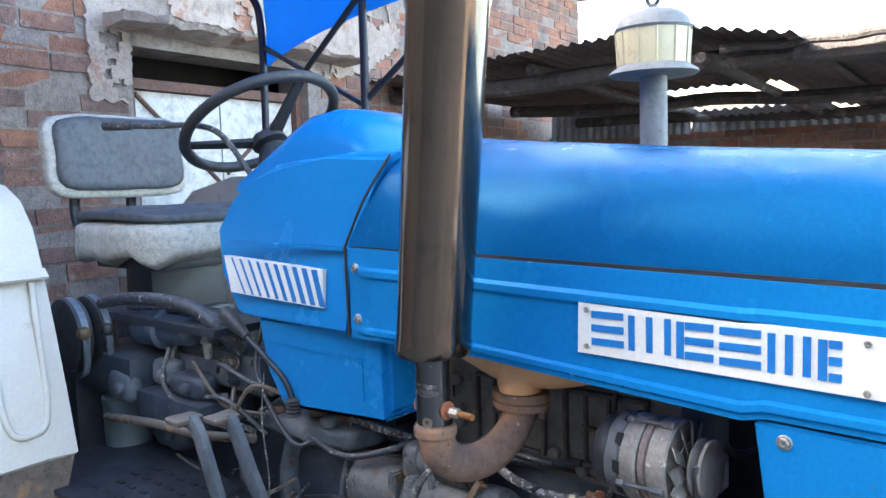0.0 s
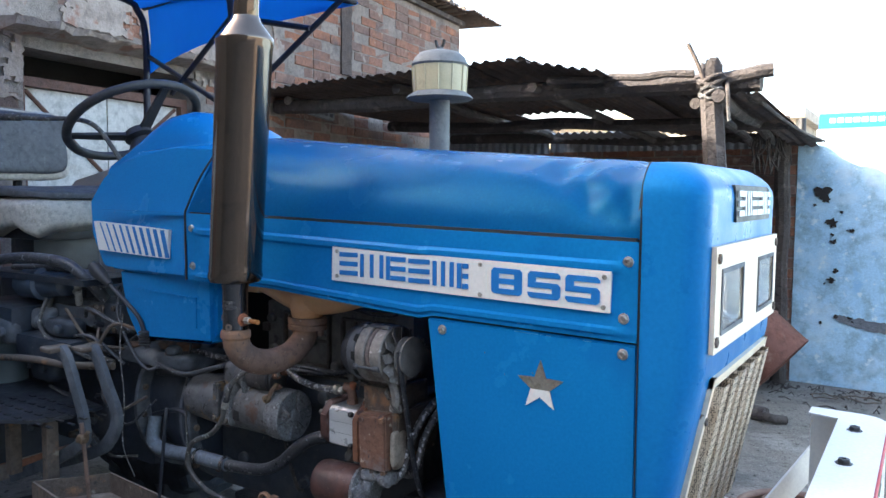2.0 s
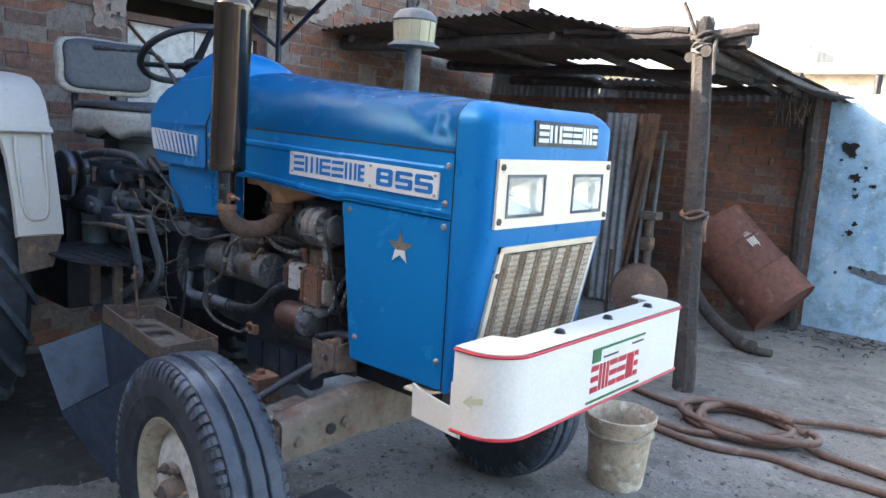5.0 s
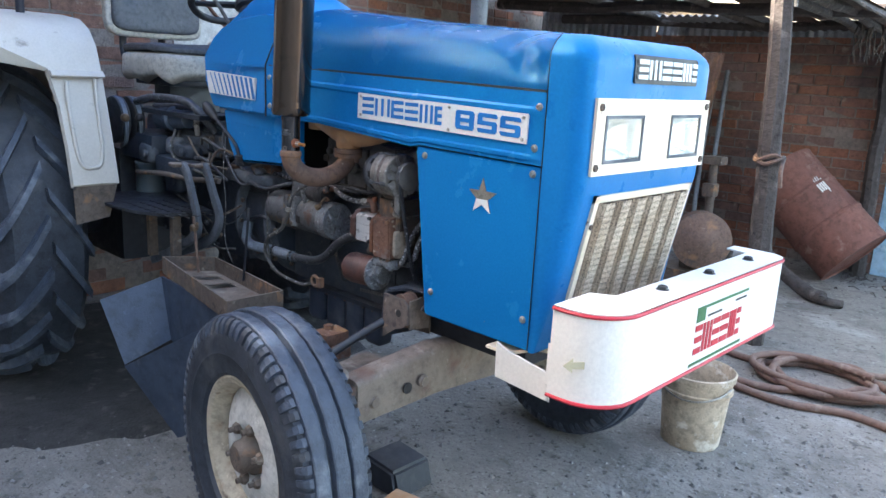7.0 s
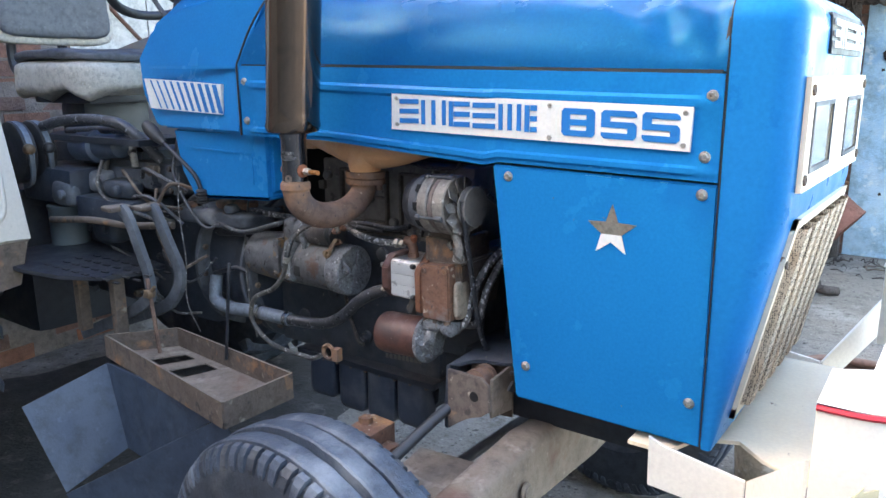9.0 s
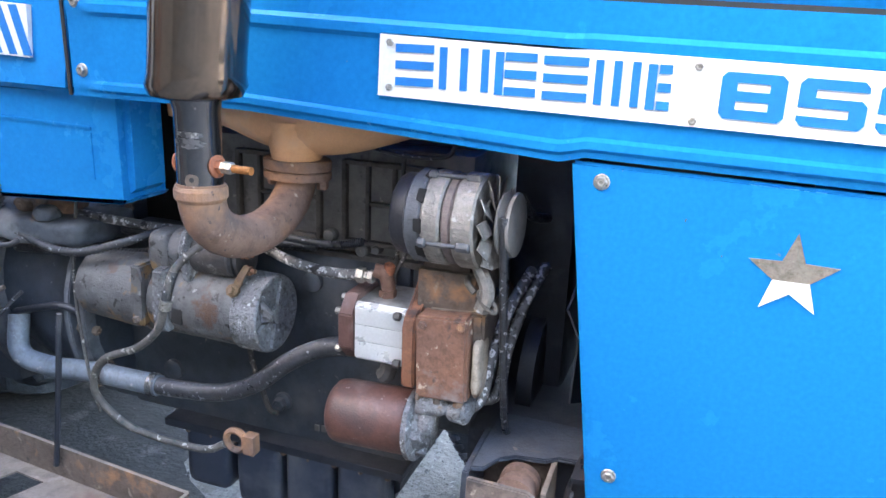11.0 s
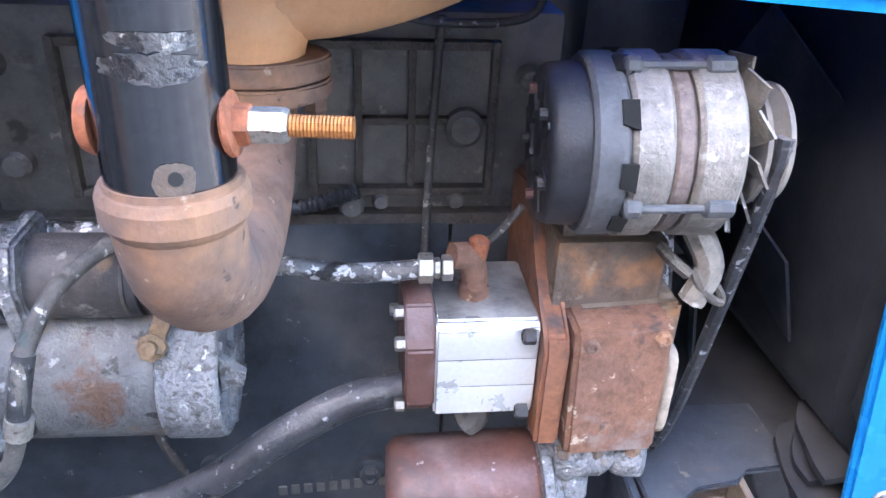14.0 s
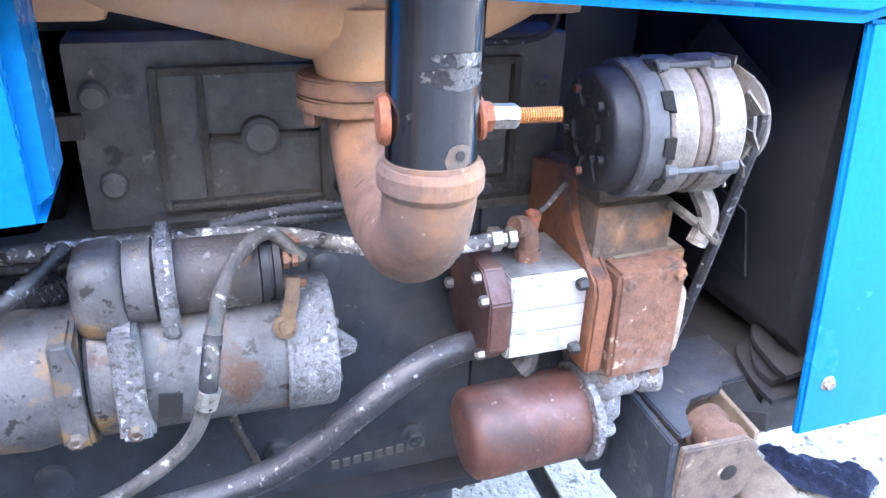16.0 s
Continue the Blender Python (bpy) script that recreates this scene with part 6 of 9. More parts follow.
    belt = [(0, -0.268, 1.165), (0, -0.262, 1.12), (0, -0.20, 0.86), (0, -0.14, 0.78), (0, -0.05, 0.74), (0, 0.05, 0.78), (0, 0.10, 0.87)]
    tube(bm, [(x, y, z) for _, y, z in belt], 0.006, 8, 5)
    tube(bm, [(x, -0.185, 1.175), (x, -0.10, 1.13), (x, 0.02, 1.10)], 0.008, 8, 4)
    part("fan_belt", bm, HOSE, tractor)
    bm = bmesh.new()
    lathe(bm, (0.148, CY, 0.82), (1, 0, 0), [(0, 0.05), (0.002, 0.105), (0.028, 0.105), (0.03, 0.05)], 32)
    part("crank_pulley", bm, BLOCK_DARK, tractor, "", 40)


alternator()


def hydraulic_pump():
    y0, y1, z0, z1 = -0.240, -0.135, 0.912, 1.004
    def oct_(x0, x1, grow, mat, name, ch=0.022, label="", parent=None):
        bm = bmesh.new()
        a, b, c, d = y0 - grow, y1 + grow, z0 - grow, z1 + grow
        ring = [(a + ch, c), (b - ch, c), (b, c + ch), (b, d - ch), (b - ch, d), (a + ch, d), (a, d - ch), (a, c + ch)]
        plate(bm, ring, 'x', x0, x1, 0.002)
        return part(name, bm, mat, parent or tractor, label, 35)
    pump = oct_(-0.062, 0.020, 0.0, PUMP, "hydraulic_pump", 0.006, "bright aluminium gear pump body")
    oct_(-0.086, -0.0625, 0.006, RUST_RED, "rear_cover", 0.026, "brown primed end cover", pump)
    bm = bmesh.new()
    plate(bm, [(-0.256, 0.892), (-0.13, 0.892), (-0.09, 0.93), (-0.09, 1.075), (-0.150, 1.085), (-0.178, 1.062), (-0.200, 1.030), (-0.226, 1.008), (-0.252, 0.998), (-0.258, 0.985)], 'x', 0.0205, 0.0405, 0.003)
    part("front_flange", bm, FLANGE_BROWN, pump, "orange-brown curved mounting flange", 40)
    for y, z in ((-0.236, 0.985), (-0.236, 0.925), (-0.155, 0.998), (-0.185, 0.905), (-0.14, 0.955), (-0.215, 1.0)):
        hexbolt(pump, (-0.086, y, z), (-1, 0, 0), 0.006, 0.008, STEEL, "bolt", False)
    for z in (0.922, 0.996):
        hexbolt(pump, (0.014, -0.247, z), (-1, 0, 0), 0.0065, 0.010, PLASTIC, "bolt", False)
    for za, zb in ((0.918, 0.9450), (0.9452, 0.9710), (0.9712, 0.997)):
        bm = bmesh.new()
        box(bm, -0.0605, 0.0185, -0.2418, -0.236, za, zb, 0.0016)
        part("machined_face", bm, PUMP, pump, "ribbed bright machined face", 40)
    # elbow and pressure pipe
    bm = bmesh.new()
    tube(bm, [(-0.028, -0.195, 1.000), (-0.028, -0.196, 1.024), (-0.034, -0.198, 1.040), (-0.048, -0.202, 1.044)], 0.011, 12, 5)
    lathe(bm, (-0.028, -0.196, 1.002), (0, 0, 1), [(0, 0.0135), (0.012, 0.0135), (0.013, 0.011)], 6)
    part("pipe_elbow", bm, RUST_MOTTLED, pump, "orange-rusted pipe elbow", 40)
    bm = bmesh.new()
    lathe(bm, (-0.028, -0.196, 1.040), (0.2, 0, 1), [(0, 0.009), (0.014, 0.0085), (0.017, 0.005)], 10)
    part("bleed_plug", bm, CLAMP_RUST, pump, "orange bleed plug", 40)
    for d, r, h in ((0.0, 0.0105, 0.009), (0.010, 0.0085, 0.005), (0.0155, 0.0122, 0.012)):
        bm = bmesh.new()
        lathe(bm, (-0.047 - d, -0.204, 1.034), (-1, 0.03, 0), [(0, r * 0.9), (0.001, r), (h - 0.001, r), (h, r * 0.88)], 6)
        part("union_nut", bm, STEEL, pump, "bright hexagon union nut")
    bm = bmesh.new()
    tube(bm, [(-0.072, -0.204, 1.033), (-0.13, -0.202, 1.030), (-0.20, -0.192, 1.036), (-0.27, -0.170, 1.046), (-0.36, -0.155, 1.046), (-0.55, -0.155, 1.046), (-0.75, -0.16, 1.055)], 0.0082, 10, 6)
    part("pressure_pipe", bm, LINES, pump, "flaking silver pressure pipe", 50)
    # suction pipe sweeping back along the sump
    bm = bmesh.new()
    tube(bm, [(-0.020, -0.20, 0.905), (-0.022, -0.205, 0.885), (-0.030, -0.205, 0.876)], 0.014, 10, 4)
    part("suction_boss", bm, BLOCK, pump)
    bm = bmesh.new()
    tube(bm, [(-0.07, -0.20, 0.915), (-0.13, -0.205, 0.905), (-0.19, -0.21, 0.872), (-0.26, -0.205, 0.815), (-0.33, -0.20, 0.782), (-0.42, -0.20, 0.770), (-0.47, -0.20, 0.768)], 0.0155, 12, 6)
    part("suction_pipe", bm, HOSE, pump, "", 50)
    bm = bmesh.new()
    tube(bm, [(-0.46, -0.20, 0.768), (-0.60, -0.20, 0.766), (-0.72, -0.20, 0.758), (-0.78, -0.20, 0.775), (-0.795, -0.18, 0.84)], 0.019, 12, 6)
    part("suction_hose", bm, PALE_PIPE, pump, "pale blue-grey suction pipe", 50)
    for x in (-0.47, -0.58):
        bm = bmesh.new()
        lathe(bm, (x, -0.20, 0.768), (1, 0, 0.02), [(-0.007, 0.021), (0.007, 0.021)], 18, False, False)
        bmesh.ops.solidify(bm, geom=list(bm.faces), thickness=-0.003)
        part("hose_clip", bm, CHROME, pump)
    # rusty timing box
    bm = bmesh.new()
    plate(bm, [(0.042, 1.008), (0.119, 1.014), (0.122, 0.886), (0.046, 0.884)], 'y', -0.262, -0.10, 0.004)
    tb = part("gear_box_cover", bm, RUST_MOTTLED, tractor, "rusty red-brown drive housing", 35)
    bm = bmesh.new()
    plate(bm, [(0.05, 1.01), (0.135, 1.015), (0.135, 0.93), (0.12, 0.90), (0.118, 0.89), (0.05, 0.89)], 'y', -0.235, -0.07, 0.004)
    box(bm, 0.03, 0.118, -0.225, -0.09, 1.005, 1.066, 0.006)
    part("timing_case", bm, RUST_DARK, tb, "", 35)
    bm = bmesh.new()
    casting(bm, 0.1225, 0.1365, -0.252, -0.200, 0.888, 0.978, 0.002, 6, 4.0, 45.0)
    part("side_flange", bm, PALE_CAST, tb, "pale flaking side flange", 50)
    for x, z in ((0.054, 0.997), (0.110, 1.002)):
        hexbolt(tb, (x, -0.262, z), (0, -1, 0), 0.0065, 0.005, RUST, "bolt", False)
    for x in (0.05, 0.075, 0.108):
        hexbolt(tb, (x, -0.25, 0.883), (0, -0.3, -1), 0.008, 0.009, RUST_DARK, "bolt", False)


hydraulic_pump()


def oil_filter():
    o, ax = Vector((-0.100, -0.225, 0.815)), Vector((1, -0.02, 0.05)).normalized()
    bm = bmesh.new()
    lathe(bm, o, ax, [(0, 0.015), (0.001, 0.040), (0.008, 0.048), (0.018, 0.050), (0.128, 0.050), (0.132, 0.047)], 36)
    f = part("oil_filter", bm, RUST_RED, tractor, "red-brown painted oil filter canister", 40)
    bm = bmesh.new()
    lathe(bm, o + ax * 0.132, ax, [(0, 0.048), (0.002, 0.056), (0.010, 0.056), (0.014, 0.042), (0.030, 0.032), (0.034, 0.015)], 28)
    head = part("filter_head", bm, FLAKED, f, "flaking silver filter head", 35)
    bm = bmesh.new()
    casting(bm, 0.036, 0.098, -0.262, -0.16, 0.852, 0.886, 0.007, 6, 4.0, 55.0)
    casting(bm, 0.086, 0.128, -0.262, -0.20, 0.846, 0.884, 0.004, 5, 2.5, 50.0)
    tube(bm, [(0.06, -0.24, 0.86), (0.058, -0.248, 0.835), (0.048, -0.243, 0.810)], 0.018, 10, 4, True, lambda i, n: 0.016 + 0.004 * noise.noise((i * 0.9, 0, 3)))
    part("head_casting", bm, FLAKED, f, "crackled pale filter head casting", 50)
    for k in range(6):
        a = 2 * math.pi * k / 6
        u, v = frame_of(ax)
        hexbolt(f, o + ax * 0.144 + (u * math.cos(a) + v * math.sin(a)) * 0.038, ax, 0.009, 0.016, FLAKED, "bolt", False)
    # two pipes curving up to the front
    for dx, dy in ((0.0, 0.03), (0.016, 0.06)):
        bm = bmesh.new()
        tube(bm, [(0.10, -0.25 + dy, 0.862), (0.122 + dx, -0.248 + dy, 0.864), (0.134 + dx, -0.24 + dy, 0.885), (0.138 + dx, -0.22 + dy, 0.94), (0.15 + dx, -0.175 + dy, 1.0), (0.165 + dx, -0.11 + dy, 1.04)], 0.0088, 10, 5)
        part("oil_pipe", bm, LINES, f, "silver-grey steel oil pipe", 50)


oil_filter()


def starter():
    o, ax = Vector((-0.443, -0.178, 0.937)), Vector((1, -0.02, 0.0)).normalized()
    bm = bmesh.new()
    lathe(bm, o, ax, [(0, 0.03), (0.0, 0.058), (0.004, 0.062), (0.165, 0.062), (0.168, 0.0605)], 36)
    st = part("starter_motor", bm, STARTER, tractor, "flaking grey starter motor with rust", 40)
    bm = bmesh.new()
    lathe(bm, o, ax, [(0.166, 0.061), (0.168, 0.0650), (0.205, 0.0652), (0.2125, 0.0635), (0.214, 0.0600), (0.211, 0.056), (0.211, 0.018), (0.219, 0.016), (0.221, 0.008)], 36)
    cap = part("end_cap", bm, FLAKED, st, "crackled silver end cap", 40)
    u, v = frame_of(ax)
    for k in range(6):
        a = k * math.pi / 3 + 0.25
        bm = bmesh.new()
        p = o + ax * 0.2105
        w = u * math.cos(a) + v * math.sin(a)
        rings(bm, [[p + w * r + (u * -math.sin(a) + v * math.cos(a)) * c + ax * h for c, h in ((-0.0035, 0), (0.0035, 0), (0.0030, 0.006), (-0.0030, 0.006))] for r in (0.014, 0.057)])
        part("cap_rib", bm, FLAKED, cap)
    bm = bmesh.new()
    q = o + ax * 0.212 + Vector((0, -0.040, 0.012))
    rings(bm, [[q + ax * a + Vector((0, d, b)) for a, b in ((0, 0.022), (0.020, 0.004), (0.018, -0.006), (0, -0.012))] for d in (-0.004, 0.004)])
    part("end_bracket", bm, FLAKED, cap, "small silver end bracket")
    bm = bmesh.new()
    lathe(bm, o, ax, [(-0.012, 0.05), (-0.012, 0.067), (-0.002, 0.067), (-0.002, 0.05)], 32)
    part("drive_flange", bm, STARTER, st, "", 35)
    bm = bmesh.new()
    lathe(bm, o, ax, [(-0.16, 0.045), (-0.15, 0.060), (-0.05, 0.066), (-0.013, 0.060)], 28)
    part("nose_housing", bm, STARTER, st, "", 40)
    for x0, x1, dy, m in ((-0.466, -0.448, -0.066, STARTER), (-0.421, -0.399, -0.069, FLAKED)):
        bm = bmesh.new()
        plate(bm, [(x0, 1.004), (x1, 1.004), (x1 + 0.003, 0.975), (x1 + 0.001, 0.935), (x1 + 0.005, 0.898), (x0 - 0.003, 0.898), (x0 - 0.001, 0.94)], 'y', o.y + dy, o.y - 0.02, 0.004)
        fl = part("mounting_plate", bm, m, st, "", 35)
        hexbolt(fl, ((x0 + x1) / 2, o.y + dy, 0.910), (0, -1, 0), 0.007, 0.007, RUST_DARK, "bolt", False)
    s = o + Vector((0.062, -0.012, 0.089))
    bm = bmesh.new()
    lathe(bm, s, ax, [(0.018, 0.02), (0.018, 0.033), (0.086, 0.033), (0.088, 0.031)], 26)
    part("solenoid", bm, SOLENOID, st, "rust-mottled solenoid barrel", 40)
    bm = bmesh.new()
    lathe(bm, s, ax, [(0.088, 0.029), (0.089, 0.032), (0.096, 0.032), (0.097, 0.028), (0.099, 0.028), (0.100, 0.031), (0.106, 0.030), (0.108, 0.020)], 22)
    part("solenoid_cap", bm, PLASTIC, st, "", 40)
    bm = bmesh.new()
    casting(bm, s.x - 0.066, s.x - 0.020, s.y - 0.037, s.y + 0.037, s.z - 0.040, s.z + 0.034, 0.002, 6, 4.0, 40.0)
    lathe(bm, s, ax, [(-0.024, 0.028), (-0.022, 0.036), (0.000, 0.037), (0.002, 0.030)], 26)
    part("fork_housing", bm, STARTER, st, "silver painted fork housing", 40)
    bm = bmesh.new()
    plate(bm, [(s.y - 0.034, s.z - 0.044), (s.y + 0.034, s.z - 0.044), (s.y + 0.042, s.z + 0.01), (s.y + 0.03, s.z + 0.042), (s.y - 0.03, s.z + 0.042), (s.y - 0.044, s.z + 0.012)], 'x', s.x + 0.0025, s.x + 0.0175, 0.003)
    part("solenoid_flange", bm, FLAKED, st, "flaking silver square flange", 40)
    for dy, dz in ((-0.016, 0.014), (0.012, 0.018), (-0.012, -0.014)):
        bm = bmesh.new()
        cyl(bm, s + ax * 0.104 + Vector((0, dy, dz)), s + ax * 0.128 + Vector((0, dy, dz)), 0.0042, seg=8)
        cyl(bm, s + ax * 0.108 + Vector((0, dy, dz)), s + ax * 0.113 + Vector((0, dy, dz)), 0.0085, seg=6)
        cyl(bm, s + ax * 0.116 + Vector((0, dy, dz)), s + ax * 0.121 + Vector((0, dy, dz)), 0.0078, seg=6)
        part("terminal", bm, RUST_MOTTLED, st)
    bm = bmesh.new()
    strap(bm, [s + ax * 0.116 + Vector((0, -0.016, -0.006)), s + ax * 0.112 + Vector((0, -0.030, -0.022)), o + ax * 0.170 + Vector((0, -0.045, 0.056)), o + ax * 0.168 + Vector((0, -0.056, 0.046))], 0.013, 0.004, (1, 0, 0))
    lathe(bm, o + ax * 0.166 + Vector((0, -0.046, 0.046)), (0, -1, 0.5), [(0, 0.011), (0.008, 0.011), (0.009, 0.006), (0.016, 0.006)], 8)
    part("link_strap", bm, OCHRE, st, "ochre-dusted link strap", 50)
    bm = bmesh.new()
    box(bm, 0.022, 0.042, -0.0628, -0.058, -0.018, 0.008, 0, Matrix.Translation(o + ax * 0.032 + Vector((0, -0.0005, 0))) @ Matrix.Rotation(radians(8), 4, 'Y'))
    part("type_label", bm, BLACK, st, "small dark type plate")
    # cable in front, dropping to a terminal clamp at the sump
    bm = bmesh.new()
    tube(bm, [s + ax * 0.125 + Vector((0, -0.016, 0.012)), (-0.285, -0.205, 1.066), (-0.321, -0.25, 1.056), (-0.338, -0.292, 1.026), (-0.347, -0.303, 0.980), (-0.368, -0.300, 0.930), (-0.420, -0.290, 0.885), (-0.500, -0.283, 0.845), (-0.533, -0.275, 0.787), (-0.510, -0.270, 0.745), (-0.455, -0.262, 0.712), (-0.339, -0.250, 0.699), (-0.296, -0.245, 0.716)], 0.0064, 10, 6)
    cab = part("battery_cable", bm, GREY_HOSE, tractor, "dusty grey starter cable with brass clamp", 50)
    bm = bmesh.new()
    tube(bm, [(-0.338, -0.292, 1.026), (-0.343, -0.299, 1.003), (-0.347, -0.303, 0.982)], 0.0076, 10, 4)
    part("cable_sleeve", bm, HOSE, cab, "taped black sleeve", 50)
    bm = bmesh.new()
    lathe(bm, (-0.348, -0.303, 0.975), (0.3, 0, 1), [(-0.008, 0.0095), (0.008, 0.0095)], 12)
    part("cable_clip", bm, STEEL, cab)
    bm = bmesh.new()
    ring = [(-0.276 + 0.018 * math.cos(t), -0.242, 0.726 + 0.018 * math.sin(t)) for t in (2 * math.pi * k / 14 for k in range(14))]
    tube(bm, ring + ring[:2], 0.006, 6, 2)
    box(bm, -0.258, -0.238, -0.25, -0.23, 0.708, 0.742, 0.002)
    part("terminal_clamp", bm, RUST, cab, "rusty battery terminal clamp")
    # wiring loom and thin pipes over the block
    for pts, r, mat, nm in (
        ([(-0.85, -0.12, 1.035), (-0.60, -0.12, 1.022), (-0.42, -0.13, 1.020), (-0.30, -0.125, 1.035), (-0.20, -0.10, 1.035)], 0.009, HOSE, "wiring_loom"),
        ([(-0.050, -0.088, 1.205), (-0.053, -0.088, 1.15), (-0.058, -0.090, 1.04), (-0.060, -0.095, 0.975)], 0.0038, GREY_HOSE, "dipstick_tube"),
        ([(-0.335, -0.11, 0.84), (-0.323, -0.11, 0.784), (-0.310, -0.105, 0.740), (-0.300, -0.10, 0.706), (-0.285, -0.095, 0.700)], 0.005, GREY_HOSE, "drain_pipe"),
        ([(-0.14, -0.085, 1.212), (-0.05, -0.09, 1.200), (0.02, -0.09, 1.205), (0.035, -0.09, 1.235), (0.035, -0.08, 1.27)], 0.004, HOSE, "fuel_line"),
        ([(0.005, -0.20, 1.085), (-0.012, -0.19, 1.055), (-0.028, -0.175, 1.035)], 0.003, GREY_HOSE, "wire"),
        ([(-0.80, -0.16, 0.97), (-0.66, -0.17, 0.985), (-0.53, -0.17, 0.992), (-0.46, -0.15, 1.005), (-0.42, -0.12, 1.018)], 0.011, HOSE, "wiring_loom"),
        ([(-0.33, -0.125, 1.040), (-0.25, -0.115, 1.046), (-0.17, -0.10, 1.040), (-0.12, -0.09, 1.050)], 0.007, HOSE, "wiring_loom"),
        ([(-0.45, -0.16, 1.05), (-0.50, -0.22, 1.03), (-0.60, -0.235, 1.005), (-0.72, -0.22, 1.02), (-0.82, -0.20, 1.07)], 0.007, HOSE, "wiring_loom"),
        ([(-0.79, -0.19, 0.85), (-0.70, -0.20, 0.878), (-0.66, -0.20, 0.885), (-0.62, -0.19, 0.87)], 0.007, BLOCK_DARK, "linkage_rod"),
        ([(-1.3, -0.2, 1.0), (-1.1, -0.24, 1.04), (-0.95, -0.22, 1.02), (-0.80, -0.2, 1.10)], 0.008, HOSE, "wiring_loom"),
        ([(-0.62, -0.18, 1.12), (-0.63, -0.2, 0.95), (-0.60, -0.22, 0.80), (-0.58, -0.22, 0.70)], 0.003, GREY_HOSE, "wire"),
        ([(-0.9, -0.2, 1.25), (-0.88, -0.24, 1.15), (-0.80, -0.25, 1.05), (-0.74, -0.24, 1.0), (-0.70, -0.2, 1.03)], 0.005, HOSE, "fuel_line"),
        ([(-1.25, -0.22, 1.19), (-1.2, -0.26, 1.1), (-1.05, -0.26, 1.03), (-0.9, -0.24, 1.0)], 0.008, GREY_HOSE, "fuel_line"),
    ):
        bm = bmesh.new()
        if nm == "wiring_loom":
            tube(bm, pts, r, 8, 26, True, lambda i, n: r * (1.12 if i % 2 else 0.92))
        else:
            tube(bm, pts, r, 8, 6)
        part(nm, bm, mat, tractor, "", 50)


starter()


def front_end():
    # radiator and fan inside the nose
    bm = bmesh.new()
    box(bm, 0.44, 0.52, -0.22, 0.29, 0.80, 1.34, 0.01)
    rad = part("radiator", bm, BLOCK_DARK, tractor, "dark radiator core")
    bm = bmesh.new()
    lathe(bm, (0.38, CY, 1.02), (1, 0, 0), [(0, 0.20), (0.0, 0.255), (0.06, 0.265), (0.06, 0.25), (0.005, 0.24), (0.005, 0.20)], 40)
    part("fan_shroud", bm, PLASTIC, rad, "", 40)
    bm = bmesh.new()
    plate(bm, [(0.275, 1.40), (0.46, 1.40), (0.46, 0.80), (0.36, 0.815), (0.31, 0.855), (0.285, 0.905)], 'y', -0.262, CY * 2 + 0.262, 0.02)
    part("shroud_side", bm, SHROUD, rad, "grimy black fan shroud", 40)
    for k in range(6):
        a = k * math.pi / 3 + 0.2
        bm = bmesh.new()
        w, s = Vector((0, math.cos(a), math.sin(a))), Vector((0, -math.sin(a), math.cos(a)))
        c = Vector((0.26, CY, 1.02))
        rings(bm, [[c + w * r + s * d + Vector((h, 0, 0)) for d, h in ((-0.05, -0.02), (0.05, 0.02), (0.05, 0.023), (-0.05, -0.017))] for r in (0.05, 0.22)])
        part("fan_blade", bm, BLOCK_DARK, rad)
    # added dark boxes close the view past the fan, as shade
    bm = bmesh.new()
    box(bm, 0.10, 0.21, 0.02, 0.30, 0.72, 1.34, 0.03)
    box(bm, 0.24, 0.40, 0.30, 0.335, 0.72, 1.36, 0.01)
    part("gap_fill_boxes", bm, BLOCK_DARK, rad, "near-black boxes added to close the gap by the fan with shade", 40)
    # layered rubber flaps under the shroud
    for z, xa, ya, yb, droop in ((0.846, 0.290, -0.262, -0.170, 0.010), (0.828, 0.284, -0.245, -0.180, 0.012), (0.812, 0.280, -0.262, -0.165, 0.008), (0.798, 0.288, -0.240, -0.175, 0.014)):
        bm = bmesh.new()
        loops = []
        for i in range(9):
            y = ya + (yb - ya) * i / 8
            w = 0.010 * noise.noise((y * 22, z * 60, 2)) + 0.022 * (i / 8) ** 3
            zz = z + 0.008 * noise.noise((y * 16, z * 40, 5)) + 0.010 * (i / 8) ** 2
            loops.append([(xa + w, y, zz - droop), (xa + w, y, zz - droop + 0.007), (0.36, y, zz + 0.009), (0.36, y, zz)])
        rings(bm, loops)
        part("bellows_fold", bm, SHROUD, rad, "folded rubber flap", 40)
    bm = bmesh.new()
    strap(bm, [(0.29, -0.135, 0.782), (0.272, -0.180, 0.764), (0.270, -0.220, 0.756), (0.280, -0.262, 0.776)], 0.022, 0.005, (0.3, 0, 1))
    part("hanging_strap", bm, SHROUD, rad, "drooping black rubber strap", 50)
    # support casting with its rusty bracket
    bm = bmesh.new()
    box(bm, 0.10, 0.60, -0.17, 0.24, 0.66, 0.80, 0.012)
    sup = part("front_support", bm, BLOCK_DARK, tractor, "grimy cast front axle support", 40)
    bm = bmesh.new()
    plate(bm, [(0.138, 0.792), (0.225, 0.790), (0.244, 0.776), (0.248, 0.718), (0.225, 0.700), (0.19, 0.690), (0.138, 0.650)], 'y', -0.293, -0.283, 0.002)
    br = part("engine_bracket", bm, PLATE_RUST, sup, "rusty steel engine bracket plate", 40)
    bm = bmesh.new()
    plate(bm, [(-0.16, 0.802), (-0.283, 0.796), (-0.292, 0.70), (-0.292, 0.650), (-0.16, 0.640)], 'x', 0.128, 0.138, 0.002)
    part("bracket_web", bm, PLATE_STEEL, br, "blue-black bracket web", 40)
    bm = bmesh.new()
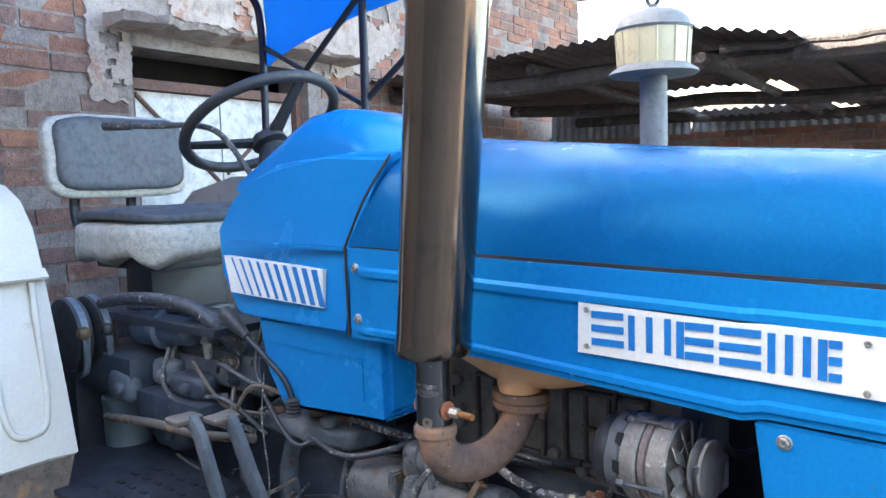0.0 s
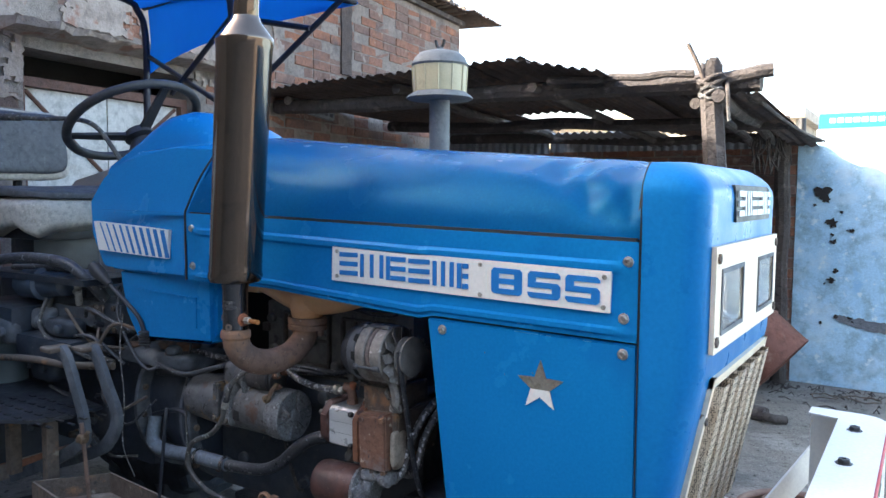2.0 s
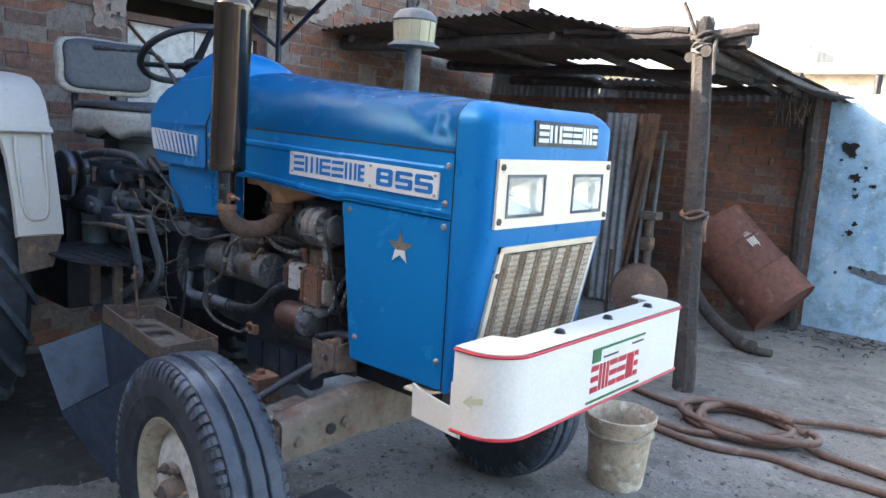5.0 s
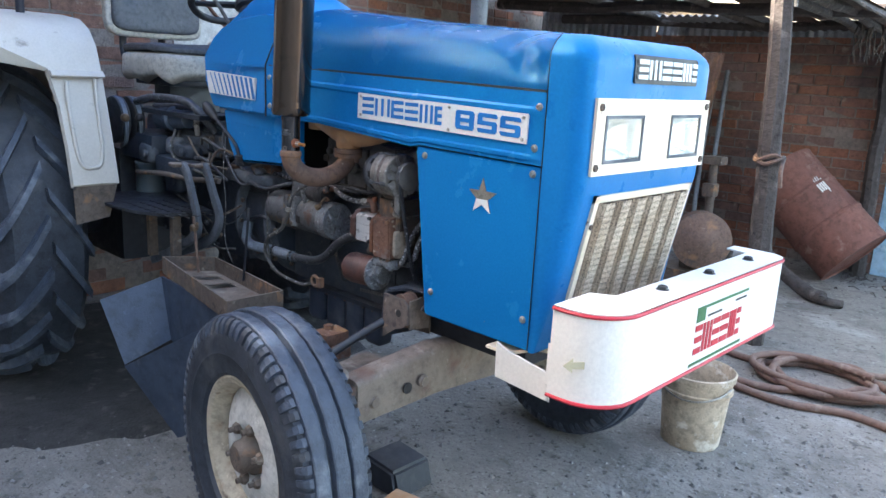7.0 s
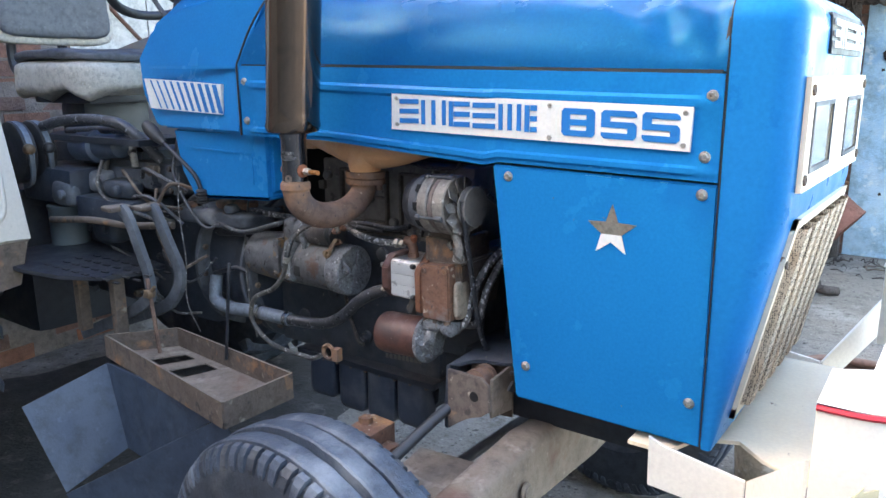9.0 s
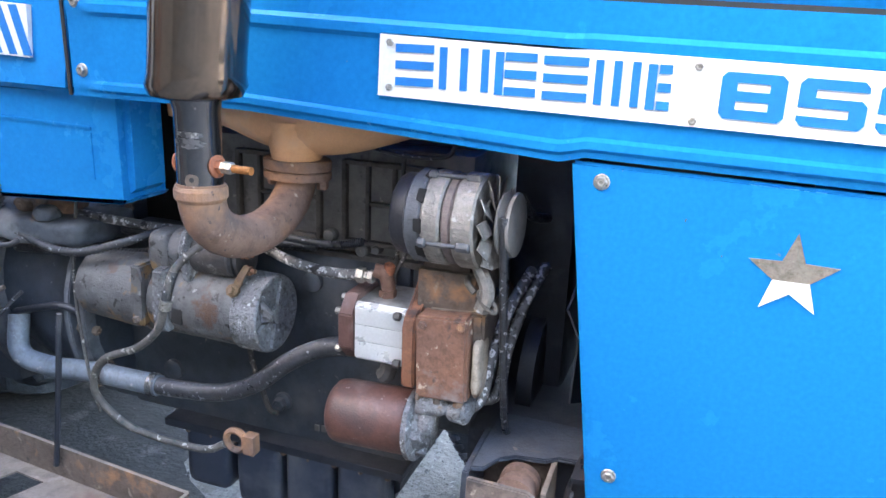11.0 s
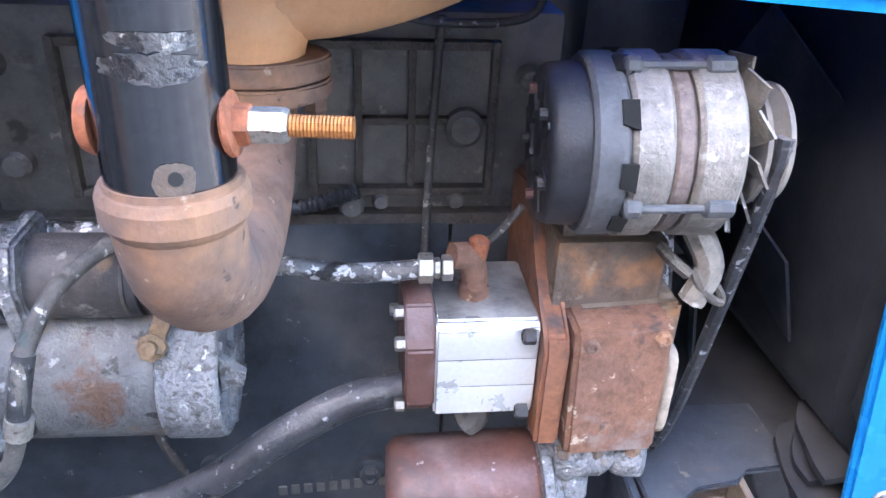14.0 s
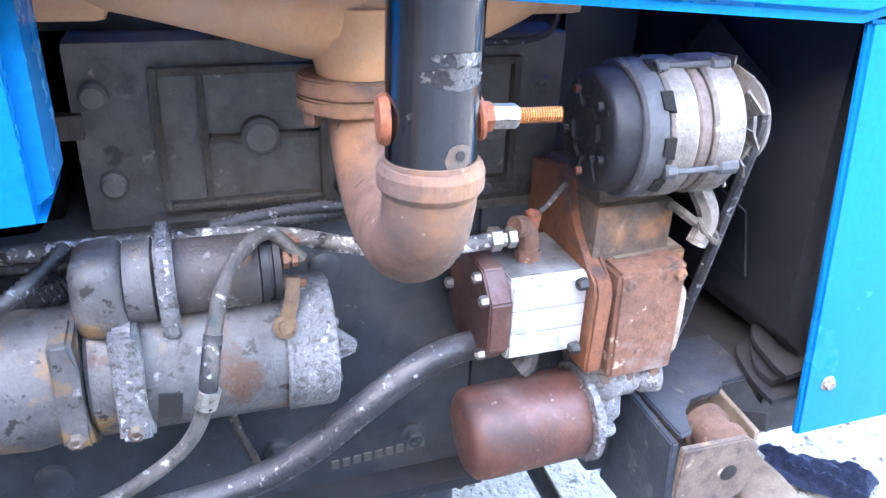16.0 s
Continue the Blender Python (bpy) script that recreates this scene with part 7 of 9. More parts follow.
    plate(bm, [(0.139, -0.281), (0.158, -0.276), (0.170, -0.240), (0.190, -0.225), (0.236, -0.222), (0.250, -0.205), (0.300, -0.205), (0.300, -0.11), (0.139, -0.11)], 'z', 0.7965, 0.8045, 0.002)
    part("bracket_top", bm, PLATE_STEEL, br, "blue-grey notched top plate", 40)
    bm = bmesh.new()
    lathe(bm, (0.205, -0.2855, 0.772), (0, 1, 0), [(0.0, 0.018), (0.001, 0.030), (0.012, 0.030), (0.014, 0.025), (0.034, 0.025), (0.036, 0.030), (0.048, 0.030), (0.050, 0.018)], 24)
    part("bush", bm, RUST, br, "rusty ringed bush", 40)
    bm = bmesh.new()
    plate(bm, [(-0.283, 0.788), (-0.200, 0.796), (-0.200, 0.690), (-0.283, 0.700)], 'x', 0.242, 0.249, 0.001)
    part("bracket_side", bm, AXLE, br, "dusty beige bracket side")
    bm = bmesh.new()
    plate(bm, [(0.1385, 0.796), (0.249, 0.796), (0.249, 0.670), (0.1385, 0.660)], 'y', -0.199, -0.193, 0.001)
    part("bracket_rear", bm, RUST_DARK, br)
    bm = bmesh.new()
    lathe(bm, (0.208, -0.2925, 0.744), (0, -1, 0), [(0, 0.0115), (0.001, 0.0115), (0.0012, 0.008)], 14)
    part("bolt_hole", bm, BLACK, br)
    # axle beam: rusty box beam with pin holes
    def beam(sign):
        bm = bmesh.new()
        y0, y1 = (-0.56, CY) if sign < 0 else (CY, 0.63)
        loops = []
        for y, x0, x1, z0, z1 in ((-0.56, 0.262, 0.345, 0.512, 0.638), (-0.50, 0.262, 0.345, 0.515, 0.645), (-0.25, 0.268, 0.350, 0.525, 0.672), (CY, 0.270, 0.350, 0.510, 0.650)):
            ring = []
            for cx, cz, a0 in ((x1 - 0.02, z1 - 0.02, 0), (x0 + 0.02, z1 - 0.02, 90), (x0 + 0.004, z0 + 0.004, 180), (x1 - 0.004, z0 + 0.004, 270)):
                r = 0.02 if a0 < 180 else 0.004
                for k in range(4):
                    a = radians(a0 + 30 * k)
                    ring.append((cx + r * math.cos(a), y if sign < 0 else 2 * CY - y, cz + r * math.sin(a)))
            loops.append(ring)
        rings(bm, loops)
        b = part("axle_beam", bm, AXLE, tractor, "dusty rust-stained front axle box beam", 45)
        if sign < 0:
            for y, z, kind in ((-0.500, 0.566, 1), (-0.385, 0.578, 0), (-0.325, 0.585, 1)):
                bm = bmesh.new()
                x = 0.346 + 0.079 * (y + 0.5)
                if kind:
                    lathe(bm, (x - 0.004, y, z), (1, 0, 0), [(0, 0.019), (0.004, 0.019), (0.007, 0.015), (0.011, 0.015)], 16)
                    part("axle_bolt", bm, AXLE, b)
                else:
                    lathe(bm, (x - 0.002, y, z), (1, 0, 0), [(0, 0.017), (0.0035, 0.0165), (0.0038, 0.010)], 18)
                    part("pin_hole", bm, BLACK, b)
            bm = bmesh.new()
            box(bm, 0.270, 0.335, -0.64, -0.54, 0.530, 0.622, 0.006)
            part("axle_extension", bm, RUST, b, "rusty telescopic axle end")
        return b
    beam(-1), beam(1)
    # spindle knees
    for sign in (-1, 1):
        y = -0.60 if sign < 0 else 2 * CY + 0.60
        bm = bmesh.new()
        cyl(bm, (0.30, y, 0.66), (0.17, y - 0.02 * sign, 0.40), 0.036, 0.04, 14)
        cyl(bm, (0.12, y + 0.02, 0.415), (0.12, y + 0.12 * sign, 0.415), 0.04, 0.045, 14)
        part("spindle", bm, RUST_DARK, tractor, "", 40)
    # tie rod
    bm = bmesh.new()
    cyl(bm, (0.10, -0.52, 0.52), (0.14, 0.59, 0.52), 0.014, seg=10)
    tube(bm, [(0.16, -0.22, 0.72), (0.132, -0.30, 0.692), (0.106, -0.42, 0.640), (0.09, -0.50, 0.60)], 0.013, 10, 4)
    part("tie_rod", bm, BLOCK_DARK, tractor, "", 40)
    # pale step plate under the engine seen over the beam
    bm = bmesh.new()
    plate(bm, [(0.08, -0.46), (0.265, -0.44), (0.265, -0.26), (0.05, -0.28)], 'z', 0.565, 0.573, 0.001)
    part("shield_plate", bm, AXLE, tractor)
    bm = bmesh.new()
    box(bm, -0.075, 0.0, -0.40, -0.31, 0.575, 0.635, 0.006, None)
    box(bm, -0.05, 0.035, -0.385, -0.33, 0.560, 0.600, 0.010)
    cyl(bm, (-0.055, -0.35, 0.63), (-0.055, -0.35, 0.648), 0.016, seg=6)
    for v in bm.verts:
        v.co += Vector((1, 1, 1)) * 0.006 * noise.noise(v.co * 40)
    part("rust_lump", bm, RUST_MOTTLED, tractor, "flaky rusty mounting lug", 40)


front_end()


def front_wheel(sign):
    c = Vector((0.130, -0.70, 0.408)) if sign < 0 else Vector((0.130, 2 * CY + 0.70, 0.408))
    turn = Matrix.Rotation(radians(-6), 4, 'Z')
    ax = turn @ Vector((0, sign, 0))
    w = thing_part("front_wheel", c)
    bm = bmesh.new()
    # profile from inner to outer side: (along, radius)
    prof = [(-0.070, 0.215), (-0.092, 0.235), (-0.100, 0.29), (-0.098, 0.345), (-0.088, 0.370), (-0.066, 0.378), (0.066, 0.378), (0.088, 0.370), (0.098, 0.345), (0.1025, 0.318), (0.101, 0.30), (0.1035, 0.29), (0.100, 0.285), (0.092, 0.235), (0.070, 0.215)]
    lathe(bm, c, ax, prof, 72, False, False)
    tyre = part("tyre", bm, RUBBER, w, "dusty worn ribbed front tyre", 30)
    u, v = frame_of(ax)
    # three worn ribs with wavy edges
    for mid, half, r1 in ((-0.052, 0.0215, 0.393), (0.0, 0.0225, 0.399), (0.052, 0.0215, 0.393)):
        bm = bmesh.new()
        n = 144
        loops = []
        for k in range(n + 1):
            a = 2 * math.pi * k / n
            wv = u * math.cos(a) + v * math.sin(a)
            zig = 0.0007 * (1 if k % 4 < 2 else -1)
            loops.append([c + ax * (mid + h + (zig if h else 0)) + wv * r for h, r in ((-half, 0.376), (-half + 0.002, r1 - 0.003), (-half + 0.006, r1), (0, r1 + 0.0005), (half - 0.006, r1), (half - 0.002, r1 - 0.003), (half, 0.376))])
        rings(bm, loops, False, False, closed=False)
        part("tread_rib", bm, TREAD, tyre, "dust-worn tread rib", 35)
    for k in range(74):
        a = 2 * math.pi * k / 74
        wv = u * math.cos(a) + v * math.sin(a)
        s = u * -math.sin(a) + v * math.cos(a)
        for side in (-1, 1):
            bm = bmesh.new()
            def at(h, r, d):
                return c + ax * h * side + wv * r + s * d
            loops = []
            for h, r, w0 in ((0.0745, 0.386, 0.0105), (0.085, 0.383, 0.0105), (0.0945, 0.371, 0.0095), (0.1005, 0.352, 0.008), (0.100, 0.344, 0.006)):
                loops.append([at(h - 0.008, r - 0.016, -w0 * 1.1), at(h, r, -w0), at(h, r, w0), at(h - 0.008, r - 0.016, w0 * 1.1)])
            rings(bm, loops)
            part("tread_block", bm, TREAD if side * sign < 2 and k % 3 else RUBBER, tyre)
    bm = bmesh.new()
    lathe(bm, c, ax, [(0.068, 0.20), (0.074, 0.222), (0.082, 0.226), (0.084, 0.220), (0.078, 0.205), (0.058, 0.195), (0.045, 0.186), (0.0, 0.182), (-0.05, 0.19), (-0.075, 0.222)], 56, False, False)
    rim = part("rim", bm, RIM, w, "chipped cream wheel rim", 40)
    bm = bmesh.new()
    lathe(bm, c, ax, [(0.030, 0.186), (0.036, 0.176), (0.044, 0.160), (0.058, 0.130), (0.062, 0.100), (0.056, 0.075), (0.040, 0.06), (0.036, 0.0)], 48, True, True)
    part("wheel_disc", bm, DISC, rim, "ivory painted wheel disc with scuffs", 40)
    bm = bmesh.new()
    lathe(bm, c, ax, [(0.02, 0.062), (0.056, 0.058), (0.066, 0.048), (0.088, 0.045), (0.098, 0.035), (0.100, 0.0)], 28)
    hub = part("hub", bm, RUST_DARK, w, "rusty hub cap", 40)
    for k in range(6):
        a = 2 * math.pi * k / 6 + 0.3
        q = c + (u * math.cos(a) + v * math.sin(a)) * 0.082
        bm = bmesh.new()
        lathe(bm, q + ax * 0.054, ax, [(0, 0.017), (0.012, 0.017), (0.020, 0.013), (0.022, 0.008), (0.034, 0.008)], 6)
        part("wheel_nut", bm, RUST_DARK, hub)


def thing_part(name, at):
    """An empty under the tractor for a part that has pieces of its own."""
    ob = new(name)
    ob.empty_display_size = 0.05
    ob.parent = tractor
    BASE[ob.name] = BASE[tractor.name]
    return ob


front_wheel(-1)
front_wheel(1)


def bumper():
    bm = bmesh.new()
    z0, z1 = 0.775, 0.984
    # plan outline of the front sheet, near end to far end
    plan = [(0.897, -0.490)]
    for k in range(7):
        a = math.pi / 2 * k / 6
        plan.append((0.935 + 0.105 * math.sin(a) + 0.004, -0.385 - 0.105 * math.cos(a)))
    for k in range(1, 9):
        plan.append((1.044, -0.385 + 0.80 * k / 8))
    for k in range(1, 6):
        a = math.pi / 2 * k / 5
        plan.append((1.044 - 0.06 * (1 - math.cos(a)), 0.415 + 0.06 * math.sin(a)))
    plan.append((0.880, 0.478))
    def inset(p, d):
        out = []
        for i, q in enumerate(p):
            a, b = Vector(p[max(i - 1, 0)]), Vector(p[min(i + 1, len(p) - 1)])
            t = (b - a).normalized()
            n_ = Vector((-t.y, t.x))
            out.append((q[0] + n_.x * d, q[1] + n_.y * d))
        return out
    inner = inset(plan, 0.005)
    loops = [[(a[0], a[1], z0), (a[0], a[1], z1), (b[0], b[1], z1), (b[0], b[1], z0)] for a, b in zip(plan, inner)]
    rings(bm, loops)
    bmp = part("bumper", bm, WHITE, tractor, "white sheet steel front bumper with red edging", 40)
    # top lip
    bm = bmesh.new()
    lip = [(0.897, -0.490), (0.893, -0.345), (0.945, -0.315), (0.945, 0.30), (0.945, 0.405), (0.880, 0.42), (0.875, 0.478)]
    ring = plan + list(reversed(lip[1:-1]))
    plate(bm, ring, 'z', z1 - 0.004, z1 + 0.0005)
    part("top_lip", bm, WHITE, bmp, "", 40)
    for z in (z0 + 0.004, z1 - 0.006):
        bm = bmesh.new()
        tube(bm, [(x, y, z) for x, y in inset(plan, -0.001)], 0.0045, 6, 2)
        part("red_edging", bm, RED, bmp, "thin red edging strip")
    for y in (-0.176, 0.073, 0.321):
        hexbolt(bmp, (0.985, y, z1), (0, 0, 1), 0.012, 0.010, BLACK, "bolt")
    # sticker: green bars, red marks
    x = 1.0443
    def sticker(y0, y1, za, zb, mat, name="sticker_bar"):
        bm = bmesh.new()
        box(bm, x, x + 0.0012, y0, y1, za, zb)
        part(name, bm, mat, bmp)
    sticker(-0.10, 0.20, 0.931, 0.938, GREEN)
    sticker(-0.115, 0.185, 0.790, 0.797, GREEN)
    sticker(-0.10, -0.055, 0.900, 0.931, GREEN)
    yy = -0.10
    for i, wd in enumerate((0.038, 0.05, 0.04, 0.045, 0.04, 0.022)):
        bm = bmesh.new()
        for k in range(3):
            if i % 3 == 1:
                box(bm, x, x + 0.0014, yy + k * (wd - 0.012) / 2, yy + k * (wd - 0.012) / 2 + 0.012, 0.818, 0.892)
            else:
                box(bm, x, x + 0.0014, yy, yy + wd, 0.818 + k * 0.0295, 0.818 + k * 0.0295 + 0.015)
        part("mark", bm, RED, bmp)
        yy += wd + 0.006
    sticker(-0.04, 0.04, 0.905, 0.910, BLACK, "small_print")
    sticker(0.12, 0.19, 0.915, 0.920, BLACK, "small_print")
    # old tape arrow on the rounded corner
    bm = bmesh.new()
    q = Vector((0.985, -0.475, 0.868))
    d = Vector((0.62, 0.78, 0)).normalized()
    n_ = Vector((0.78, -0.62, 0))
    pts = [(-0.054, 0.0), (-0.032, 0.017), (-0.032, 0.008), (0.046, 0.010), (0.046, -0.009), (-0.032, -0.007), (-0.032, -0.016)]
    rings(bm, [[q + d * a + Vector((0, 0, b)) + n_ * o for a, b in pts] for o in (-0.002, 0.0005)])
    part("tape_arrow", bm, PRECLEAN, bmp, "yellowed tape arrow")
    # white mounting brackets
    for yy, s in ((-0.305, -1), (2 * CY + 0.305, 1)):
        bm = bmesh.new()
        plate(bm, [(0.603, 0.774), (0.628, 0.760), (0.775, 0.738), (0.775, 0.664), (0.605, 0.676)], 'y', yy - 0.004, yy + 0.004, 0.001)
        part("mounting_bracket", bm, WHITE, bmp)
        bm = bmesh.new()
        e = CY + s * 0.522
        rings(bm, [[(x + d, y, z) for x, y, z in ((0.777, yy, 0.738), (0.777, yy, 0.662), (0.890, e, 0.800), (0.890, e, 0.895))] for d in (0.0, 0.005)])
        part("return_plate", bm, WHITE, bmp)
    bm = bmesh.new()
    plate(bm, [(0.56, -0.300), (0.635, -0.300), (0.665, -0.215), (0.735, -0.185), (0.785, -0.235), (0.92, -0.30), (0.92, 0.32), (0.56, 0.32)], 'z', 0.742, 0.750, 0.001)
    part("mounting_plate", bm, CREAM, bmp, "chipped cream mounting plate")


bumper()


def precleaner():
    c = Vector((-0.245, 0.505, 0))
    bm = bmesh.new()
    cyl(bm, c + Vector((0, 0, 1.30)), c + Vector((0, 0, 1.815)), 0.033, seg=24)
    p = part("intake_pipe", bm, PRECAP, tractor, "grey vertical air intake pipe", 40)
    bm = bmesh.new()
    lathe(bm, c + Vector((0, 0, 1.805)), (0, 0, 1), [(0, 0.035), (0.002, 0.102), (0.006, 0.108), (0.012, 0.104), (0.020, 0.092), (0.026, 0.084)], 36)
    part("skirt", bm, PRECAP, p, "", 35)
    bm = bmesh.new()
    lathe(bm, c + Vector((0, 0, 1.828)), (0, 0, 1), [(0, 0.083), (0.085, 0.088)], 36)
    part("bowl", bm, PRECLEAN, p, "yellowed translucent bowl", 35)
    for k in range(12):
        a = 2 * math.pi * k / 12
        bm = bmesh.new()
        w = Vector((math.cos(a), math.sin(a), 0))
        cyl(bm, c + w * 0.084 + Vector((0, 0, 1.83)), c + w * 0.089 + Vector((0, 0, 1.912)), 0.003, seg=5)
        part("bowl_rib", bm, PRECLEAN, p)
    bm = bmesh.new()
    lathe(bm, c + Vector((0, 0, 1.912)), (0, 0, 1), [(0, 0.09), (0.006, 0.093), (0.012, 0.089), (0.028, 0.082), (0.044, 0.064), (0.052, 0.035), (0.054, 0.012), (0.064, 0.010)], 36)
    part("cap", bm, PRECAP, p, "faded grey domed cap", 40)
    bm = bmesh.new()
    for s in (-1, 1):
        tube(bm, [c + Vector((0, 0, 1.97)), c + Vector((0.012 * s, 0, 1.982)), c + Vector((0.016 * s, 0, 1.998))], 0.005, 6, 3)
    part("wing_nut", bm, BLACK, p)


precleaner()


def steering_and_seat():
    c = Vector((-1.19, CY + 0.01, 1.742))
    ax = Vector((-0.52, 0, 0.854)).normalized()
    u, v = frame_of(ax)
    w = thing_part("steering_wheel", c)
    bm = bmesh.new()
    ring = [c + (u * math.cos(a) + v * math.sin(a)) * 0.215 for a in (2 * math.pi * k / 40 for k in range(40))]
    tube(bm, ring + ring[:2], 0.0155, 10, 2)
    part("wheel_rim", bm, PLASTIC, w, "black moulded steering wheel rim", 50)
    for a in (0.5, 2.6, 4.71):
        bm = bmesh.new()
        d = u * math.cos(a) + v * math.sin(a)
        s_ = u * -math.sin(a) + v * math.cos(a)
        h = c - ax * 0.055
        rings(bm, [[h + d * 0.02 + s_ * q + ax * e for q, e in ((-0.02, -0.006), (0.02, -0.006), (0.02, 0.006), (-0.02, 0.006))], [c + d * 0.21 + s_ * q + ax * e for q, e in ((-0.012, -0.005), (0.012, -0.005), (0.012, 0.005), (-0.012, 0.005))]])
        part("spoke", bm, PLASTIC, w)
    bm = bmesh.new()
    lathe(bm, c - ax * 0.075, ax, [(0, 0.03), (0.01, 0.05), (0.035, 0.045), (0.042, 0.02)], 20)
    lathe(bm, c - ax * 0.16, ax, [(0, 0.07), (0.03, 0.065), (0.085, 0.035)], 18)
    part("hub", bm, PLASTIC, w, "", 40)
    bm = bmesh.new()
    cyl(bm, c - ax * 0.40, c - ax * 0.05, 0.028, seg=14)
    part("steering_column", bm, PLASTIC, tractor)
    bm = bmesh.new()
    tube(bm, [(-1.05, -0.10, 1.60), (-1.12, -0.13, 1.70), (-1.22, -0.14, 1.735), (-1.40, -0.17, 1.745), (-1.52, -0.19, 1.755)], 0.008, 8, 5)
    cyl(bm, (-1.48, -0.183, 1.752), (-1.60, -0.20, 1.758), 0.013, seg=10, bevel=0.003)
    part("hand_throttle", bm, GREY_HOSE, tractor, "long hand lever with grip", 50)
    # seat
    st = thing_part("seat", (-1.9, 0, 1.4))
    def cushion(x0, x1, y0, y1, z0, z1, mat, name, label, sag=0.0, tilt=0.0, rag=0.0):
        bm = bmesh.new()
        r = bmesh.ops.create_cube(bm, size=1)
        bmesh.ops.subdivide_edges(bm, edges=list(bm.edges), cuts=7, use_grid_fill=True)
        for vv in bm.verts:
            p = vv.co * 2
            k = [abs(t) for t in p]
            m8 = (k[0] ** 6 + k[1] ** 6 + k[2] ** 6) ** (1 / 6)
            p = p / max(m8, 1e-6) * max(k)
            q = Vector(((x0 + x1) / 2 + p.x * (x1 - x0) / 2, (y0 + y1) / 2 + p.y * (y1 - y0) / 2, (z0 + z1) / 2 + p.z * (z1 - z0) / 2))
            q += Vector((1, 1, 1)) * 0.006 * noise.noise(q * 11)
            q.z += sag * (1 - min(1, abs(p.x)) ** 2)
            q.x += tilt * (q.z - z0)
            if p.z < -0.3:
                q.z += rag * noise.noise((q.x * 9, q.y * 9, 3))
            vv.co = q
        return part(name, bm, mat, st, label, 60)
    cushion(-1.88, -1.36, -0.225, 0.30, 1.360, 1.486, SEAT_WHITE, "cushion_side", "scuffed white vinyl cushion side with torn edge", 0, 0, 0.055)
    cushion(-1.875, -1.365, -0.215, 0.29, 1.472, 1.508, VINYL, "cushion_top", "dusty black vinyl cushion top", 0.015)
    cushion(-2.015, -1.955, -0.180, 0.275, 1.575, 1.825, VINYL, "backrest_pad", "dusty black vinyl backrest", 0, -0.10)
    cushion(-2.045, -1.975, -0.205, 0.300, 1.548, 1.835, SEAT_WHITE, "backrest_shell", "ivory backrest shell", 0, -0.10)
    bm = bmesh.new()
    box(bm, -1.74, -1.58, -0.10, 0.16, 1.18, 1.34, 0.02)
    box(bm, -1.80, -1.55, -0.12, 0.18, 1.02, 1.20, 0.04)
    part("seat_base", bm, BLOCK_DARK, st, "", 40)
    bm = bmesh.new()
    box(bm, -1.82, -1.45, -0.15, 0.22, 1.335, 1.375, 0.012)
    part("seat_pan", bm, BLOCK_DARK, st, "grimy steel seat pan", 40)
    for y in (-0.1, 0.1):
        bm = bmesh.new()
        tube(bm, [(-1.88, y, 1.40), (-2.04, y, 1.46), (-2.05, y, 1.60)], 0.018, 8, 4)
        part("backrest_stay", bm, BLOCK_DARK, st)


steering_and_seat()


